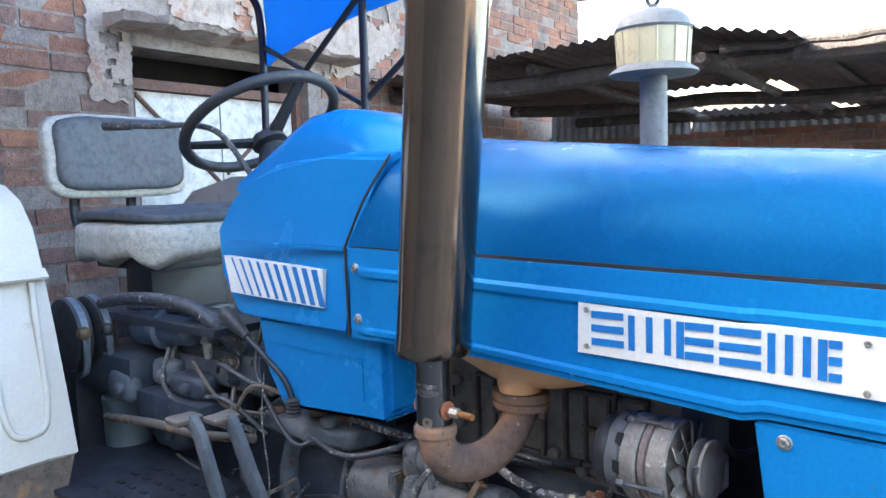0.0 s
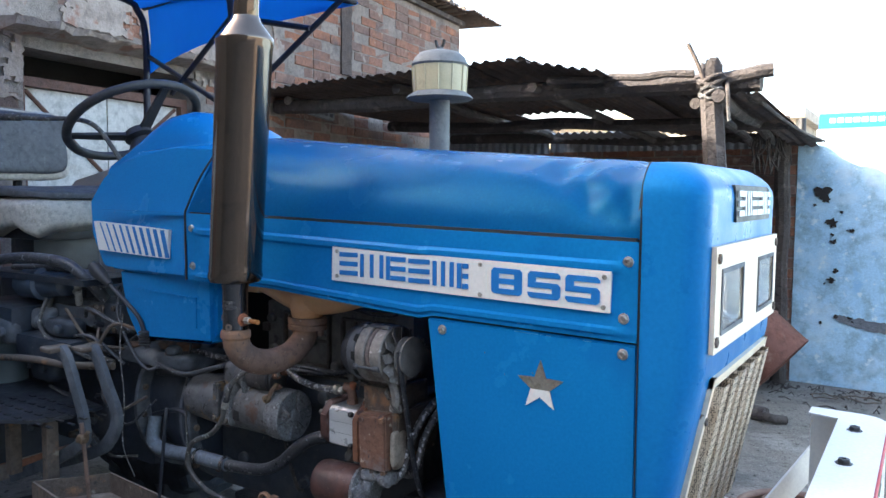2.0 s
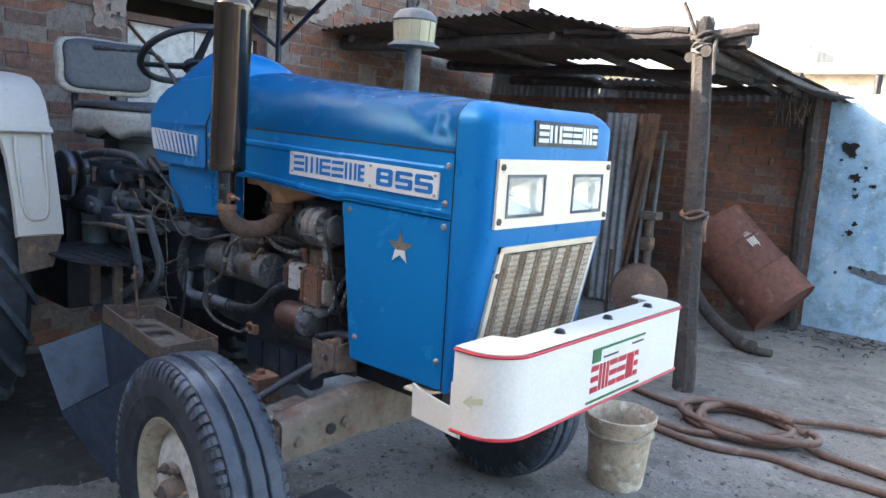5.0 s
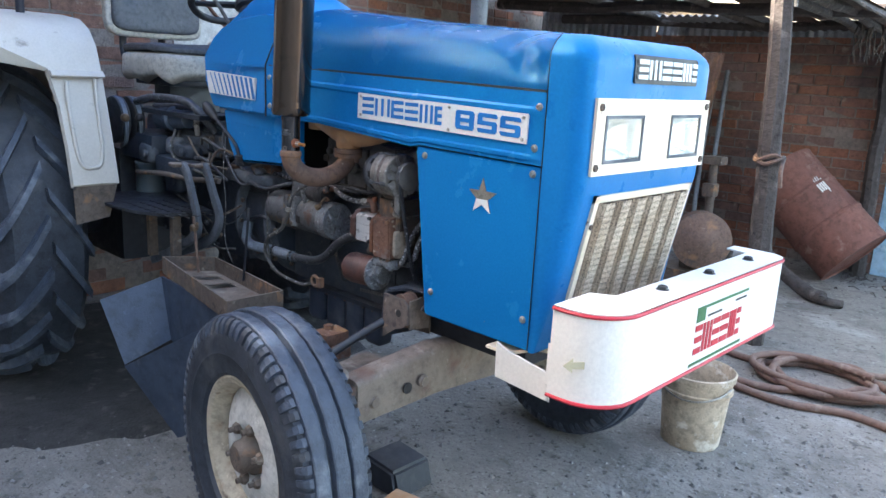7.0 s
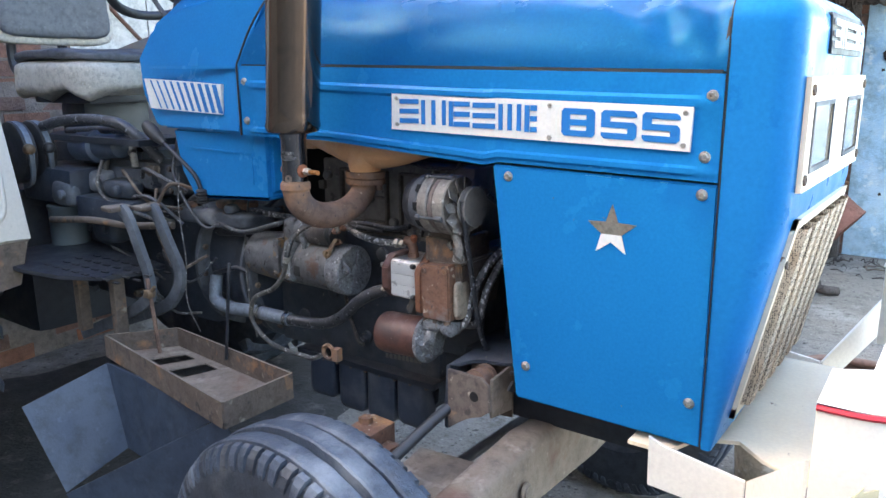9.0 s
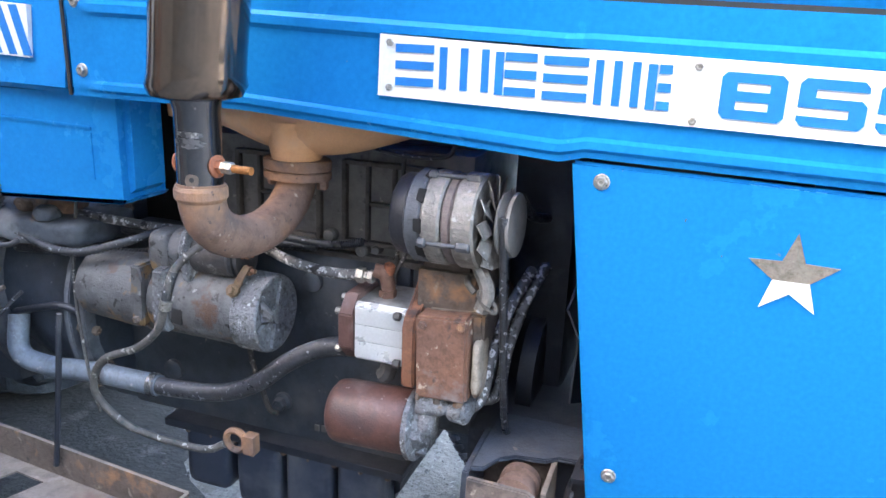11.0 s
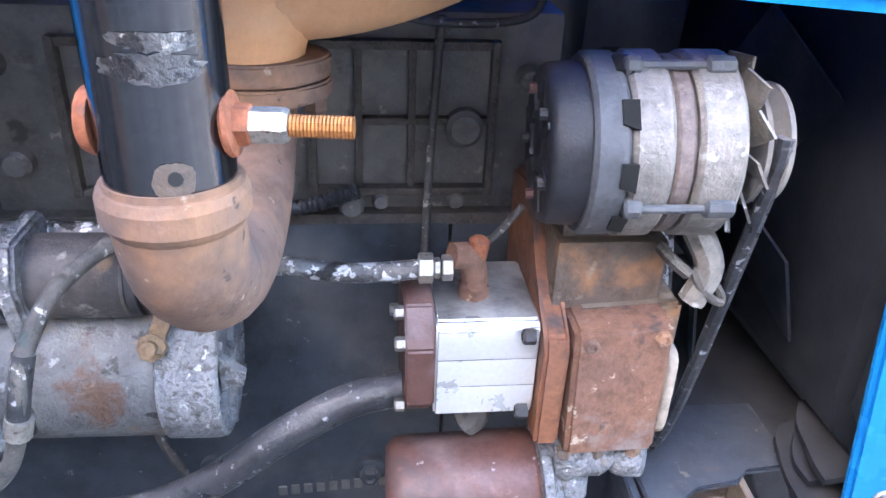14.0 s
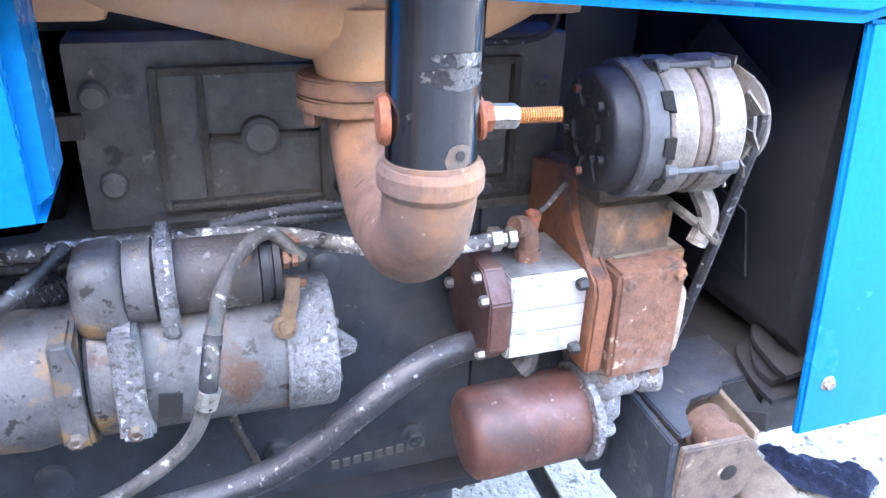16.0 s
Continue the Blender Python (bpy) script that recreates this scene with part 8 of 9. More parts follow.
def rear_end():
    # rear wheels
    for sign in (-1, 1):
        c = Vector((-2.02, -0.735, 0.70)) if sign < 0 else Vector((-2.02, 2 * CY + 0.735, 0.70))
        ax = Vector((0, sign, 0))
        w = thing_part("rear_wheel", c)
        bm = bmesh.new()
        lathe(bm, c, ax, [(-0.12, 0.36), (-0.175, 0.42), (-0.185, 0.52), (-0.165, 0.62), (-0.13, 0.66), (0, 0.675), (0.13, 0.66), (0.165, 0.62), (0.185, 0.52), (0.175, 0.42), (0.12, 0.36)], 56, False, False)
        tyre = part("tyre", bm, RUBBER, w, "large muddy rear tyre with chevron lugs", 40)
        n = 20
        for k in range(n):
            for side in (-1, 1):
                bm = bmesh.new()
                loops = []
                for s in range(6):
                    f = s / 5
                    a = -(2 * math.pi * (k + (0.5 if side > 0 else 0)) / n + 0.40 * f)
                    al = side * (0.004 + 0.178 * f)
                    r0 = 0.672 - 0.060 * f ** 3
                    r1 = r0 + 0.040 - 0.012 * f ** 3
                    d = Vector((math.cos(a), 0, math.sin(a)))
                    t = Vector((-math.sin(a), 0, math.cos(a)))
                    loops.append([c + ax * al + d * (r0 - 0.03) + t * -0.032, c + ax * al + d * r1 + t * -0.020, c + ax * al + d * r1 + t * 0.020, c + ax * al + d * (r0 - 0.03) + t * 0.032])
                rings(bm, loops)
                part("lug", bm, TREAD, tyre)
        bm = bmesh.new()
        lathe(bm, c, ax, [(-0.12, 0.36), (-0.13, 0.38), (0.13, 0.38), (0.12, 0.355), (0.08, 0.34), (-0.08, 0.34)], 44, False, False)
        lathe(bm, c, ax, [(-0.01, 0.34), (0.0, 0.34), (0.02, 0.20), (0.03, 0.10), (0.06, 0.08), (0.06, 0.0)], 36)
        part("rim", bm, FENDER, w, "ivory painted rear rim", 40)
    # mudguards
    for sign in (-1, 1):
        f = thing_part("mudguard", (-1.9, -0.5, 1.2))
        def yy(y):
            return y - 0.095 if sign < 0 else 2 * CY - y + 0.095
        prof = [(-1.250, 0.955), (-1.285, 1.10), (-1.330, 1.26), (-1.372, 1.395), (-1.41, 1.49), (-1.47, 1.555), (-1.56, 1.595), (-1.75, 1.615), (-2.10, 1.615), (-2.40, 1.56), (-2.62, 1.42)]
        outy = [-0.575, -0.575, -0.58, -0.60, -0.80, -0.92, -0.95, -0.95, -0.95, -0.94, -0.92]
        bm = bmesh.new()
        loops = []
        for (x, z), o in zip(prof, outy):
            loops.append([(x, yy(-0.40), z), (x + 0.002, yy(-0.41 + 0.3 * (o + 0.40)), z + 0.004), (x, yy(o), z), (x - 0.02, yy(o - 0.004), z - (0.07 if o < -0.7 else 0.01)), (x - 0.024, yy(o + 0.002), z - (0.07 if o < -0.7 else 0.01)), (x - 0.010, yy(o + 0.006), z - 0.008), (x - 0.010, yy(-0.405), z - 0.008)])
        rings(bm, loops)
        shell = part("guard_shell", bm, FENDER, f, "ivory painted curved mudguard shell", 45)
        bm = bmesh.new()
        inner = [(x, z) for x, z in prof] + [(-2.5, 1.1), (-1.9, 0.95), (-1.45, 0.92)]
        plate(bm, inner, 'y', yy(-0.405), yy(-0.398))
        part("inner_panel", bm, FENDER, f, "", 40)
        bm = bmesh.new()
        pts = [(-1.345, yy(-0.435), 1.36), (-1.325, yy(-0.44), 1.28), (-1.275, yy(-0.45), 1.06), (-1.262, yy(-0.49), 1.02), (-1.270, yy(-0.54), 1.05), (-1.318, yy(-0.55), 1.26), (-1.34, yy(-0.545), 1.35)]
        tube(bm, pts, 0.008, 8, 5)
        part("pressed_rib", bm, FENDER, shell, "", 50)
        bm = bmesh.new()
        rings(bm, [[(x, yy(y), z) for x, z in ((-1.352, 1.392), (-1.330, 1.372), (-1.334, 1.366), (-1.372, 1.380))] for y in (-0.40, -0.45, -0.55, -0.60)])
        part("cap_lip", bm, FENDER, shell, "folded lip under the mudguard cap")
        bm = bmesh.new()
        plate(bm, [(yy(-0.40), 0.965), (yy(-0.575), 0.965), (yy(-0.57), 0.80), (yy(-0.44), 0.82)], 'x', -1.262, -1.256)
        part("mud_flap", bm, RUST_DARK, f, "rusty steel flap")
        if sign < 0:
            bm = bmesh.new()
            box(bm, -1.52, -1.40, -0.985, -0.945, 1.455, 1.515, 0.006)
            lamp = part("side_lamp", bm, LENS_WHITE, f, "clear and amber side lamp")
            bm = bmesh.new()
            box(bm, -1.60, -1.522, -0.985, -0.945, 1.455, 1.515, 0.006)
            part("amber_lens", bm, AMBER, lamp)
    # footboard
    bm = bmesh.new()
    plate(bm, [(-1.48, -0.545), (-1.20, -0.555), (-1.02, -0.53), (-0.92, -0.47), (-0.885, -0.38), (-0.90, -0.28), (-1.48, -0.20)], 'z', 0.868, 0.880, 0.002)
    fb = part("footboard", bm, FOOT, tractor, "perforated steel footboard", 40)
    rng = random.Random(2)
    for i in range(8):
        for k in range(4):
            bm = bmesh.new()
            x, y = -1.20 + i * 0.052 + 0.02 * (k % 2), -0.49 + k * 0.048
            box(bm, x, x + 0.026, y, y + 0.010, 0.8795, 0.8835)
            part("tread_slot", bm, BLACK, fb)
    for x in (-1.18, -0.98):
        bm = bmesh.new()
        box(bm, x, x + 0.028, -0.42, -0.385, 0.66, 0.868, 0.004)
        part("footboard_stay", bm, RUST_DARK, fb)
    # brake pedals: two bent arms
    for pts in ([(-0.935, -0.38, 1.060), (-0.905, -0.38, 1.032), (-0.865, -0.38, 0.950), (-0.832, -0.38, 0.866), (-0.855, -0.375, 0.802), (-1.03, -0.365, 0.712), (-1.26, -0.36, 0.615)],
                [(-0.865, -0.33, 1.062), (-0.842, -0.33, 1.040), (-0.797, -0.33, 0.960), (-0.757, -0.33, 0.882), (-0.802, -0.325, 0.806), (-0.91, -0.315, 0.745), (-1.20, -0.30, 0.640)]):
        bm = bmesh.new()
        strap(bm, pts, 0.020, 0.034, (0, 1, 0))
        ped = part("brake_pedal", bm, DUSTY, tractor, "worn flat steel brake pedal arm", 50)
        bm = bmesh.new()
        p = Vector(pts[0])
        casting(bm, p.x - 0.045, p.x + 0.012, p.y - 0.04, p.y + 0.03, p.z - 0.008, p.z + 0.008, 0.003, 4, 6.0)
        part("pedal_pad", bm, RUST_DARK, ped, "rusty ribbed pedal pad", 50)
    # canister by the gearbox
    bm = bmesh.new()
    lathe(bm, (-1.445, -0.27, 0.872), (0, 0, 1), [(0, 0.056), (0.004, 0.061), (0.126, 0.061), (0.130, 0.064), (0.138, 0.064), (0.141, 0.058), (0.136, 0.05), (0.134, 0.0)], 28)
    part("filter_canister", bm, CANISTER, tractor, "grey steel canister on the platform", 40)
    # hydraulic lever quadrant
    for k in range(2):
        c = Vector((-1.535, -0.37 + 0.062 * k, 1.185))
        bm = bmesh.new()
        lathe(bm, c, (0, 1, 0), [(-0.022, 0.03), (-0.022, 0.094), (-0.018, 0.100), (0.018, 0.100), (0.022, 0.094), (0.022, 0.03)], 32)
        q = part("lever_quadrant", bm, PLASTIC, tractor, "black lever quadrant drum with a worn bright edge", 40)
        bm = bmesh.new()
        loops = []
        for i in range(15):
            a = radians(-20 + 9 * i)
            d = Vector((math.cos(a), 0, math.sin(a)))
            loops.append([c + d * r + Vector((0, h, 0)) for h, r in ((-0.010, 0.099), (-0.010, 0.1025), (0.008, 0.1025), (0.008, 0.099))])
        rings(bm, loops)
        part("rim_band", bm, PALE_PIPE, q, "worn pale steel edge band", 40)
        bm = bmesh.new()
        a = c + Vector((0.105, -0.01, 0.015))
        strap(bm, [a + Vector((-0.03, 0, 0.015)), a, a + Vector((0.012, 0, -0.05)), a + Vector((0.0, 0, -0.10)), a + Vector((-0.04, 0, -0.12))], 0.016, 0.010, (0, 1, 0))
        part("lever", bm, DUSTY, q, "worn steel lever", 50)
        bm = bmesh.new()
        casting(bm, a.x - 0.016, a.x + 0.022, a.y - 0.018, a.y + 0.018, a.z - 0.016, a.z + 0.020, 0.002, 4, 2.3)
        part("knob", bm, PLASTIC if k else OCHRE, q, "round lever knob", 60)
    # brake servo cylinder, brass tap and side casting on the gearbox
    bm = bmesh.new()
    lathe(bm, (-1.36, -0.25, 1.205), (1, 0, 0.05), [(0, 0.02), (0.0, 0.042), (0.01, 0.046), (0.10, 0.046), (0.105, 0.052), (0.125, 0.052), (0.13, 0.040), (0.24, 0.036), (0.25, 0.02)], 22)
    part("servo_cylinder", bm, GREYSHEET, tractor, "grey hydraulic servo cylinder", 40)
    bm = bmesh.new()
    box(bm, -1.28, -0.90, -0.215, -0.10, 1.075, 1.170, 0.018)
    box(bm, -1.22, -1.00, -0.235, -0.20, 1.09, 1.15, 0.012)
    part("gearbox_side_cover", bm, DUSTY, tractor, "dusty cast gearbox side cover", 40)
    for x, z in ((-1.26, 1.155), (-1.26, 1.09), (-0.93, 1.155), (-0.93, 1.09), (-1.10, 1.16)):
        hexbolt(tractor, (x, -0.216, z), (0, -1, 0), 0.009, 0.008, RUST_DARK, "bolt", False)
    bm = bmesh.new()
    box(bm, -1.62, -1.30, -0.33, -0.10, 1.02, 1.14, 0.03)
    box(bm, -1.30, -1.00, -0.32, -0.16, 0.98, 1.06, 0.02)
    part("lift_housing", bm, ENGINE_BLUE, tractor, "oily cast hydraulic lift housing", 40)
    bm = bmesh.new()
    tube(bm, [(-1.0, -0.25, 1.16), (-0.99, -0.26, 1.21), (-0.985, -0.26, 1.235)], 0.011, 8, 4)
    tube(bm, [(-1.005, -0.26, 1.20), (-0.97, -0.27, 1.205), (-0.955, -0.28, 1.20)], 0.008, 8, 4)
    bmesh.ops.translate(bm, verts=bm.verts, vec=(-0.055, 0.0, 0.0))
    part("tap_valve", bm, STEEL, tractor, "bright steel fuel tap", 50)
    # hoses, lever, shelf and wire round the gearbox
    for pts, r, mat in (([(-1.46, -0.31, 1.27), (-1.33, -0.31, 1.292), (-1.19, -0.30, 1.298), (-1.05, -0.29, 1.288), (-0.985, -0.27, 1.245), (-0.965, -0.22, 1.18)], 0.017, HOSE),
                        ([(-1.44, -0.24, 1.25), (-1.25, -0.24, 1.262), (-1.10, -0.235, 1.262), (-1.0, -0.20, 1.22)], 0.013, HOSE),
                        ([(-1.20, -0.27, 1.17), (-1.19, -0.30, 1.10), (-1.12, -0.31, 1.055), (-1.0, -0.30, 1.03), (-0.92, -0.28, 1.01)], 0.006, GREY_HOSE),
                        ([(-1.42, -0.34, 0.97), (-1.20, -0.33, 0.99), (-1.02, -0.31, 0.99), (-0.86, -0.27, 1.0)], 0.011, RUST_DARK)):
        bm = bmesh.new()
        tube(bm, pts, r, 10, 6)
        part("hose_line", bm, mat, tractor, "", 50)
    bm = bmesh.new()
    tube(bm, [(-0.925, -0.285, 1.292), (-0.895, -0.283, 1.268), (-0.850, -0.281, 1.238)], 0.015, 10, 5, True, lambda i, n: 0.010 + 0.010 * math.sin(math.pi * min(1, 0.15 + i / n)))
    lev = part("side_lever", bm, PLASTIC, tractor, "black rubber-handled side lever", 50)
    bm = bmesh.new()
    tube(bm, [(-0.852, -0.281, 1.240), (-0.785, -0.278, 1.196), (-0.730, -0.272, 1.150), (-0.713, -0.265, 1.085)], 0.006, 8, 5)
    part("lever_rod", bm, BLOCK_DARK, lev, "", 50)
    bm = bmesh.new()
    tube(bm, [(-0.716, -0.267, 1.118 - 0.004 * i) for i in range(11)], 0.016, 12, 1, True, lambda i, n: 0.012 + 0.006 * (i % 2))
    part("lever_boot", bm, PLASTIC, lev, "ribbed rubber boot", 50)
    rng = random.Random(77)
    bm = bmesh.new()
    casting(bm, -0.935, -0.590, -0.225, -0.06, 1.000, 1.052, 0.010, 9, 6.0, 24.0)
    shelf = part("housing_shelf", bm, DUSTY, tractor, "dirt-caked rusty shelf over the bell housing", 50)
    for k in range(16):
        bm = bmesh.new()
        x, y, e = rng.uniform(-0.90, -0.62), rng.uniform(-0.22, -0.10), rng.uniform(0.012, 0.030)
        casting(bm, x - e, x + e, y - e, y + e, 1.045, 1.050 + e, 0.006, 3, 3.0, 60.0)
        part("dirt_lump", bm, (RUST_DARK, DUSTY, RUST)[k % 3], shelf, "", 50)
    for k, (x, y, z, ex, ey, ez) in enumerate(((-1.24, -0.25, 1.10, 0.05, 0.03, 0.035), (-1.10, -0.27, 1.09, 0.07, 0.035, 0.03), (-1.36, -0.30, 1.06, 0.06, 0.04, 0.045), (-1.20, -0.26, 0.96, 0.07, 0.04, 0.05))):
        bm = bmesh.new()
        casting(bm, x - ex, x + ex, y - ey, y + ey, z - ez, z + ez, 0.005, 5, 4.0, 22.0)
        lathe(bm, (x + ex * 0.4, y - ey * 0.9, z), (0, -1, 0), [(0, 0.016), (0.014, 0.016), (0.018, 0.010)], 12)
        part("gearbox_boss", bm, (DUSTY, ENGINE_BLUE)[k % 2], tractor, "cast boss with a bolt", 50)
    for x, y0, w in ((-0.632, -0.185, 0.016), (-0.665, -0.182, 0.014), (-0.872, -0.172, 0.018)):
        bm = bmesh.new()
        plate(bm, [(CY - 0.235 * math.cos(a) if k < 13 else CY - 0.17 * math.cos(a), 0.86 + (0.235 if k < 13 else 0.17) * math.sin(a)) for k, a in [(k, radians(-72 + 12 * k)) for k in range(13)] + [(k, radians(72 - 12 * (k - 13))) for k in range(13, 26)]], 'x', x, x + w, 0.002)
        fl_ = part("housing_flange", bm, DUSTY, tractor, "bolted housing flange", 40)
        for k in range(6):
            a = radians(-50 + 22 * k)
            hexbolt(fl_, (x + w, CY - 0.215 * math.cos(a), 0.86 + 0.215 * math.sin(a)), (1, 0, 0), 0.009, 0.010, RUST_DARK, "bolt", False)
    for k in range(26):
        x, z = rng.uniform(-1.38, -0.90), rng.uniform(0.72, 1.16)
        hexbolt(tractor, (x, -0.24 if z < 1.05 else -0.232, z), (0, -1, rng.uniform(-0.2, 0.5)), rng.uniform(0.007, 0.013), rng.uniform(0.008, 0.03), (RUST_DARK, DUSTY, BLOCK_DARK)[k % 3], "bolt", k % 2 == 0)
    for k in range(9):
        x, z = rng.uniform(-1.35, -0.95), rng.uniform(0.80, 1.15)
        bm = bmesh.new()
        p = Vector((x, -0.25, z))
        tube(bm, [p, p + Vector((rng.uniform(0.03, 0.08), -0.03, rng.uniform(-0.05, 0.05))), p + Vector((rng.uniform(0.10, 0.18), -0.02, rng.uniform(-0.10, 0.06))), p + Vector((rng.uniform(0.18, 0.28), 0.02, rng.uniform(-0.12, 0.04)))], rng.uniform(0.003, 0.006), 6, 5)
        part("thin_pipe", bm, (GREY_HOSE, RUST_DARK, HOSE)[k % 3], tractor, "", 50)
    bm = bmesh.new()
    tube(bm, [(-0.820, -0.262, 1.155), (-0.824, -0.272, 1.05), (-0.805, -0.275, 0.915), (-0.820, -0.272, 0.776), (-0.774, -0.268, 0.690)], 0.0018, 6, 6)
    part("pale_wire", bm, LINES, tractor, "pale hanging wire", 50)
    # black frame rail below the seat
    bm = bmesh.new()
    box(bm, -1.55, -0.95, -0.30, -0.10, 1.225, 1.245, 0.004)
    part("platform_plate", bm, BLOCK_DARK, tractor)


rear_end()


def battery_tray():
    bm = bmesh.new()
    z = 0.690
    # rusty open tray: rim of angle iron, floor with two slots
    a, b, c, d = (-0.900, -0.490), (-0.262, -0.590), (-0.262, -0.385), (-0.785, -0.335)
    rim = [a, b, c, d]
    for p, q in zip(rim, rim[1:] + rim[:1]):
        v = Vector((q[0] - p[0], q[1] - p[1], 0))
        m = Matrix.Translation((p[0], p[1], z)) @ v.to_track_quat('X', 'Z').to_matrix().to_4x4()
        box(bm, 0, v.length, -0.003, 0.003, -0.035, 0.030, 0, m)
    tray = part("battery_tray", bm, RUST_DARK, tractor, "empty rusty battery tray of angle iron")
    bm = bmesh.new()
    def at(s, t, side):
        p = Vector(a).lerp(Vector(b), s).lerp(Vector(d).lerp(Vector(c), s), t)
        return (p.x, p.y, z - 0.028 + 0.003 * side)
    pierced(bm, [0, 0.17, 0.27, 0.36, 0.48, 1], [0, 0.15, 0.85, 1], [(1, 1), (3, 1)], at)
    part("tray_floor", bm, AXLE, tray, "dusty rusted tray floor with slots")
    bm = bmesh.new()
    tube(bm, [(-0.72, -0.44, 0.69), (-0.725, -0.445, 0.80), (-0.73, -0.45, 0.90)], 0.0055, 7, 4)
    part("hold_down_rod", bm, RUST, tray)
    bm = bmesh.new()
    casting(bm, -0.742, -0.714, -0.462, -0.434, 0.846, 0.872, 0.004, 4, 3.0, 60.0)
    tube(bm, [(-0.755, -0.448, 0.846), (-0.728, -0.450, 0.856), (-0.705, -0.447, 0.880)], 0.005, 6, 3)
    part("wing_nut", bm, OCHRE, tray, "brass wing nut", 50)
    bm = bmesh.new()
    tube(bm, [(-0.53, -0.37, 0.69), (-0.515, -0.37, 0.78), (-0.488, -0.37, 0.96)], 0.0045, 7, 4)
    part("stay", bm, BLOCK_DARK, tray)
    # bent sheet steel guard below the tray
    def sheet_piece(pts, name, parent, label=""):
        bm = bmesh.new()
        p = [Vector(x) for x in pts]
        n_ = (p[1] - p[0]).cross(p[2] - p[0]).normalized() * 0.003
        rings(bm, [[x - n_ for x in p], [x + n_ for x in p]])
        return part(name, bm, GREYSHEET, parent, label)
    fold = (-0.772, -0.529, 0.431)
    g = sheet_piece([(-0.918, -0.726, 0.586), (-0.853, -0.520, 0.656), fold, (-0.815, -0.690, 0.357)], "sheet_guard", tractor, "bent blue-grey sheet steel guard")
    sheet_piece([(-0.849, -0.520, 0.658), (-0.323, -0.545, 0.657), (-0.686, -0.534, 0.427), fold], "rear_flap", g)
    sheet_piece([(-0.815, -0.690, 0.353), (-0.323, -0.549, 0.651), (-0.20, -0.50, 0.35), (-0.60, -0.60, 0.12)], "lower_sheet", g)


battery_tray()


def canopy():
    t = thing_part("canopy", (-1.7, 0, 2.4))
    yn, yf, z = -0.73, 0.82, 2.42
    def bow(x, yr):
        bm = bmesh.new()
        pts = [(x - 0.02, yr, 1.25), (x, yr, 1.9), (x, yr, 2.28), (x, yr - 0.04, z - 0.02), (x, yr - 0.16, z + 0.03), (x, CY, z + 0.055), (x, yn + 0.16, z + 0.03), (x, yn + 0.04, z - 0.02), (x, yn, 2.28), (x, yn, 1.9), (x - 0.02, yn, 1.60)]
        tube(bm, pts, 0.0165, 10, 5)
        part("bow", bm, PIPE_FRAME, t, "", 50)
    bow(-1.50, 0.755)
    bow(-2.25, 0.86)
    for p, q in (((-1.50, 0.76, 1.86), (-2.22, 0.86, 2.18)), ((-1.50, 0.76, 2.28), (-2.0, 0.82, 1.98)), ((-1.50, 0.76, 1.88), (-0.96, 0.86, 2.30)), ((-1.50, 0.76, 2.27), (-1.10, 0.82, 2.19))):
        bm = bmesh.new()
        cyl(bm, p, q, 0.0125, seg=8)
        part("brace", bm, PIPE_FRAME, t)
    bm = bmesh.new()
    tube(bm, [(-2.27, 0.87, 2.43), (-1.9, 0.83, 2.43), (-1.5, 0.80, 2.42), (-0.93, 0.90, 2.295)], 0.014, 8, 4)
    tube(bm, [(-0.925, 0.90, 2.292), (-0.925, 0.4, 2.300), (-0.925, -0.2, 2.33), (-0.925, yn, 2.33)], 0.014, 8, 4)
    part("edge_rail", bm, PIPE_FRAME, t)
    # tarpaulin: crowned top that droops to a visor at the front
    bm = bmesh.new()
    loops = []
    for i in range(17):
        s = i / 16
        x = -2.29 + 1.38 * s
        fr = max(0, (x + 1.5) / 0.59)
        drop = 0.085 * fr ** 1.6 + 0.012 * math.sin((x + 2.25) / 0.75 * math.pi) ** 2 * (1 - fr)
        row = []
        for k in range(17):
            f = k / 16
            y = yn - 0.03 + (yf - yn + 0.06 + 0.05 * fr) * f
            e = abs(2 * f - 1)
            row.append((x, y, 2.498 - drop - 0.075 * e ** 5 * (1 - 0.9 * fr) + 0.006 * noise.noise((x * 4, y * 4, 0))))
        loops.append(row)
    rings(bm, loops, False, False, closed=False)
    bmesh.ops.solidify(bm, geom=list(bm.faces), thickness=0.003)
    part("tarpaulin", bm, CLOTH, t, "bright blue tarpaulin roof", 60)
    bm = bmesh.new()
    rings(bm, [[(-0.912, yn + 1.63 * k / 10, 2.408 - 0.01 * abs(2 * k / 10 - 1)) for k in range(11)], [(-0.905, yn + 1.63 * k / 10, 2.345 + 0.01 * noise.noise((k, 0, 0))) for k in range(11)], [(-0.915, yn + 1.63 * k / 10, 2.29 + 0.03 * (1 - k / 10)) for k in range(11)]], False, False, closed=False)
    bmesh.ops.solidify(bm, geom=list(bm.faces), thickness=0.003)
    part("valance", bm, CLOTH, t, "", 60)
    bm = bmesh.new()
    loops = []
    for i in range(12):
        f = i / 11
        x = -2.26 + 1.34 * f
        y = 0.885 - 0.10 * math.sin(f * math.pi) + 0.02 * f
        top, low = 2.43 - 0.13 * max(0, (f - 0.55) / 0.45), 2.10 + 0.18 * f ** 0.8
        loops.append([(x, y, top), (x, y + 0.012, (top + low) / 2), (x, y, low)])
    rings(bm, loops, False, False, closed=False)
    bmesh.ops.solidify(bm, geom=list(bm.faces), thickness=0.003)
    part("side_flap", bm, CLOTH, t, "", 60)


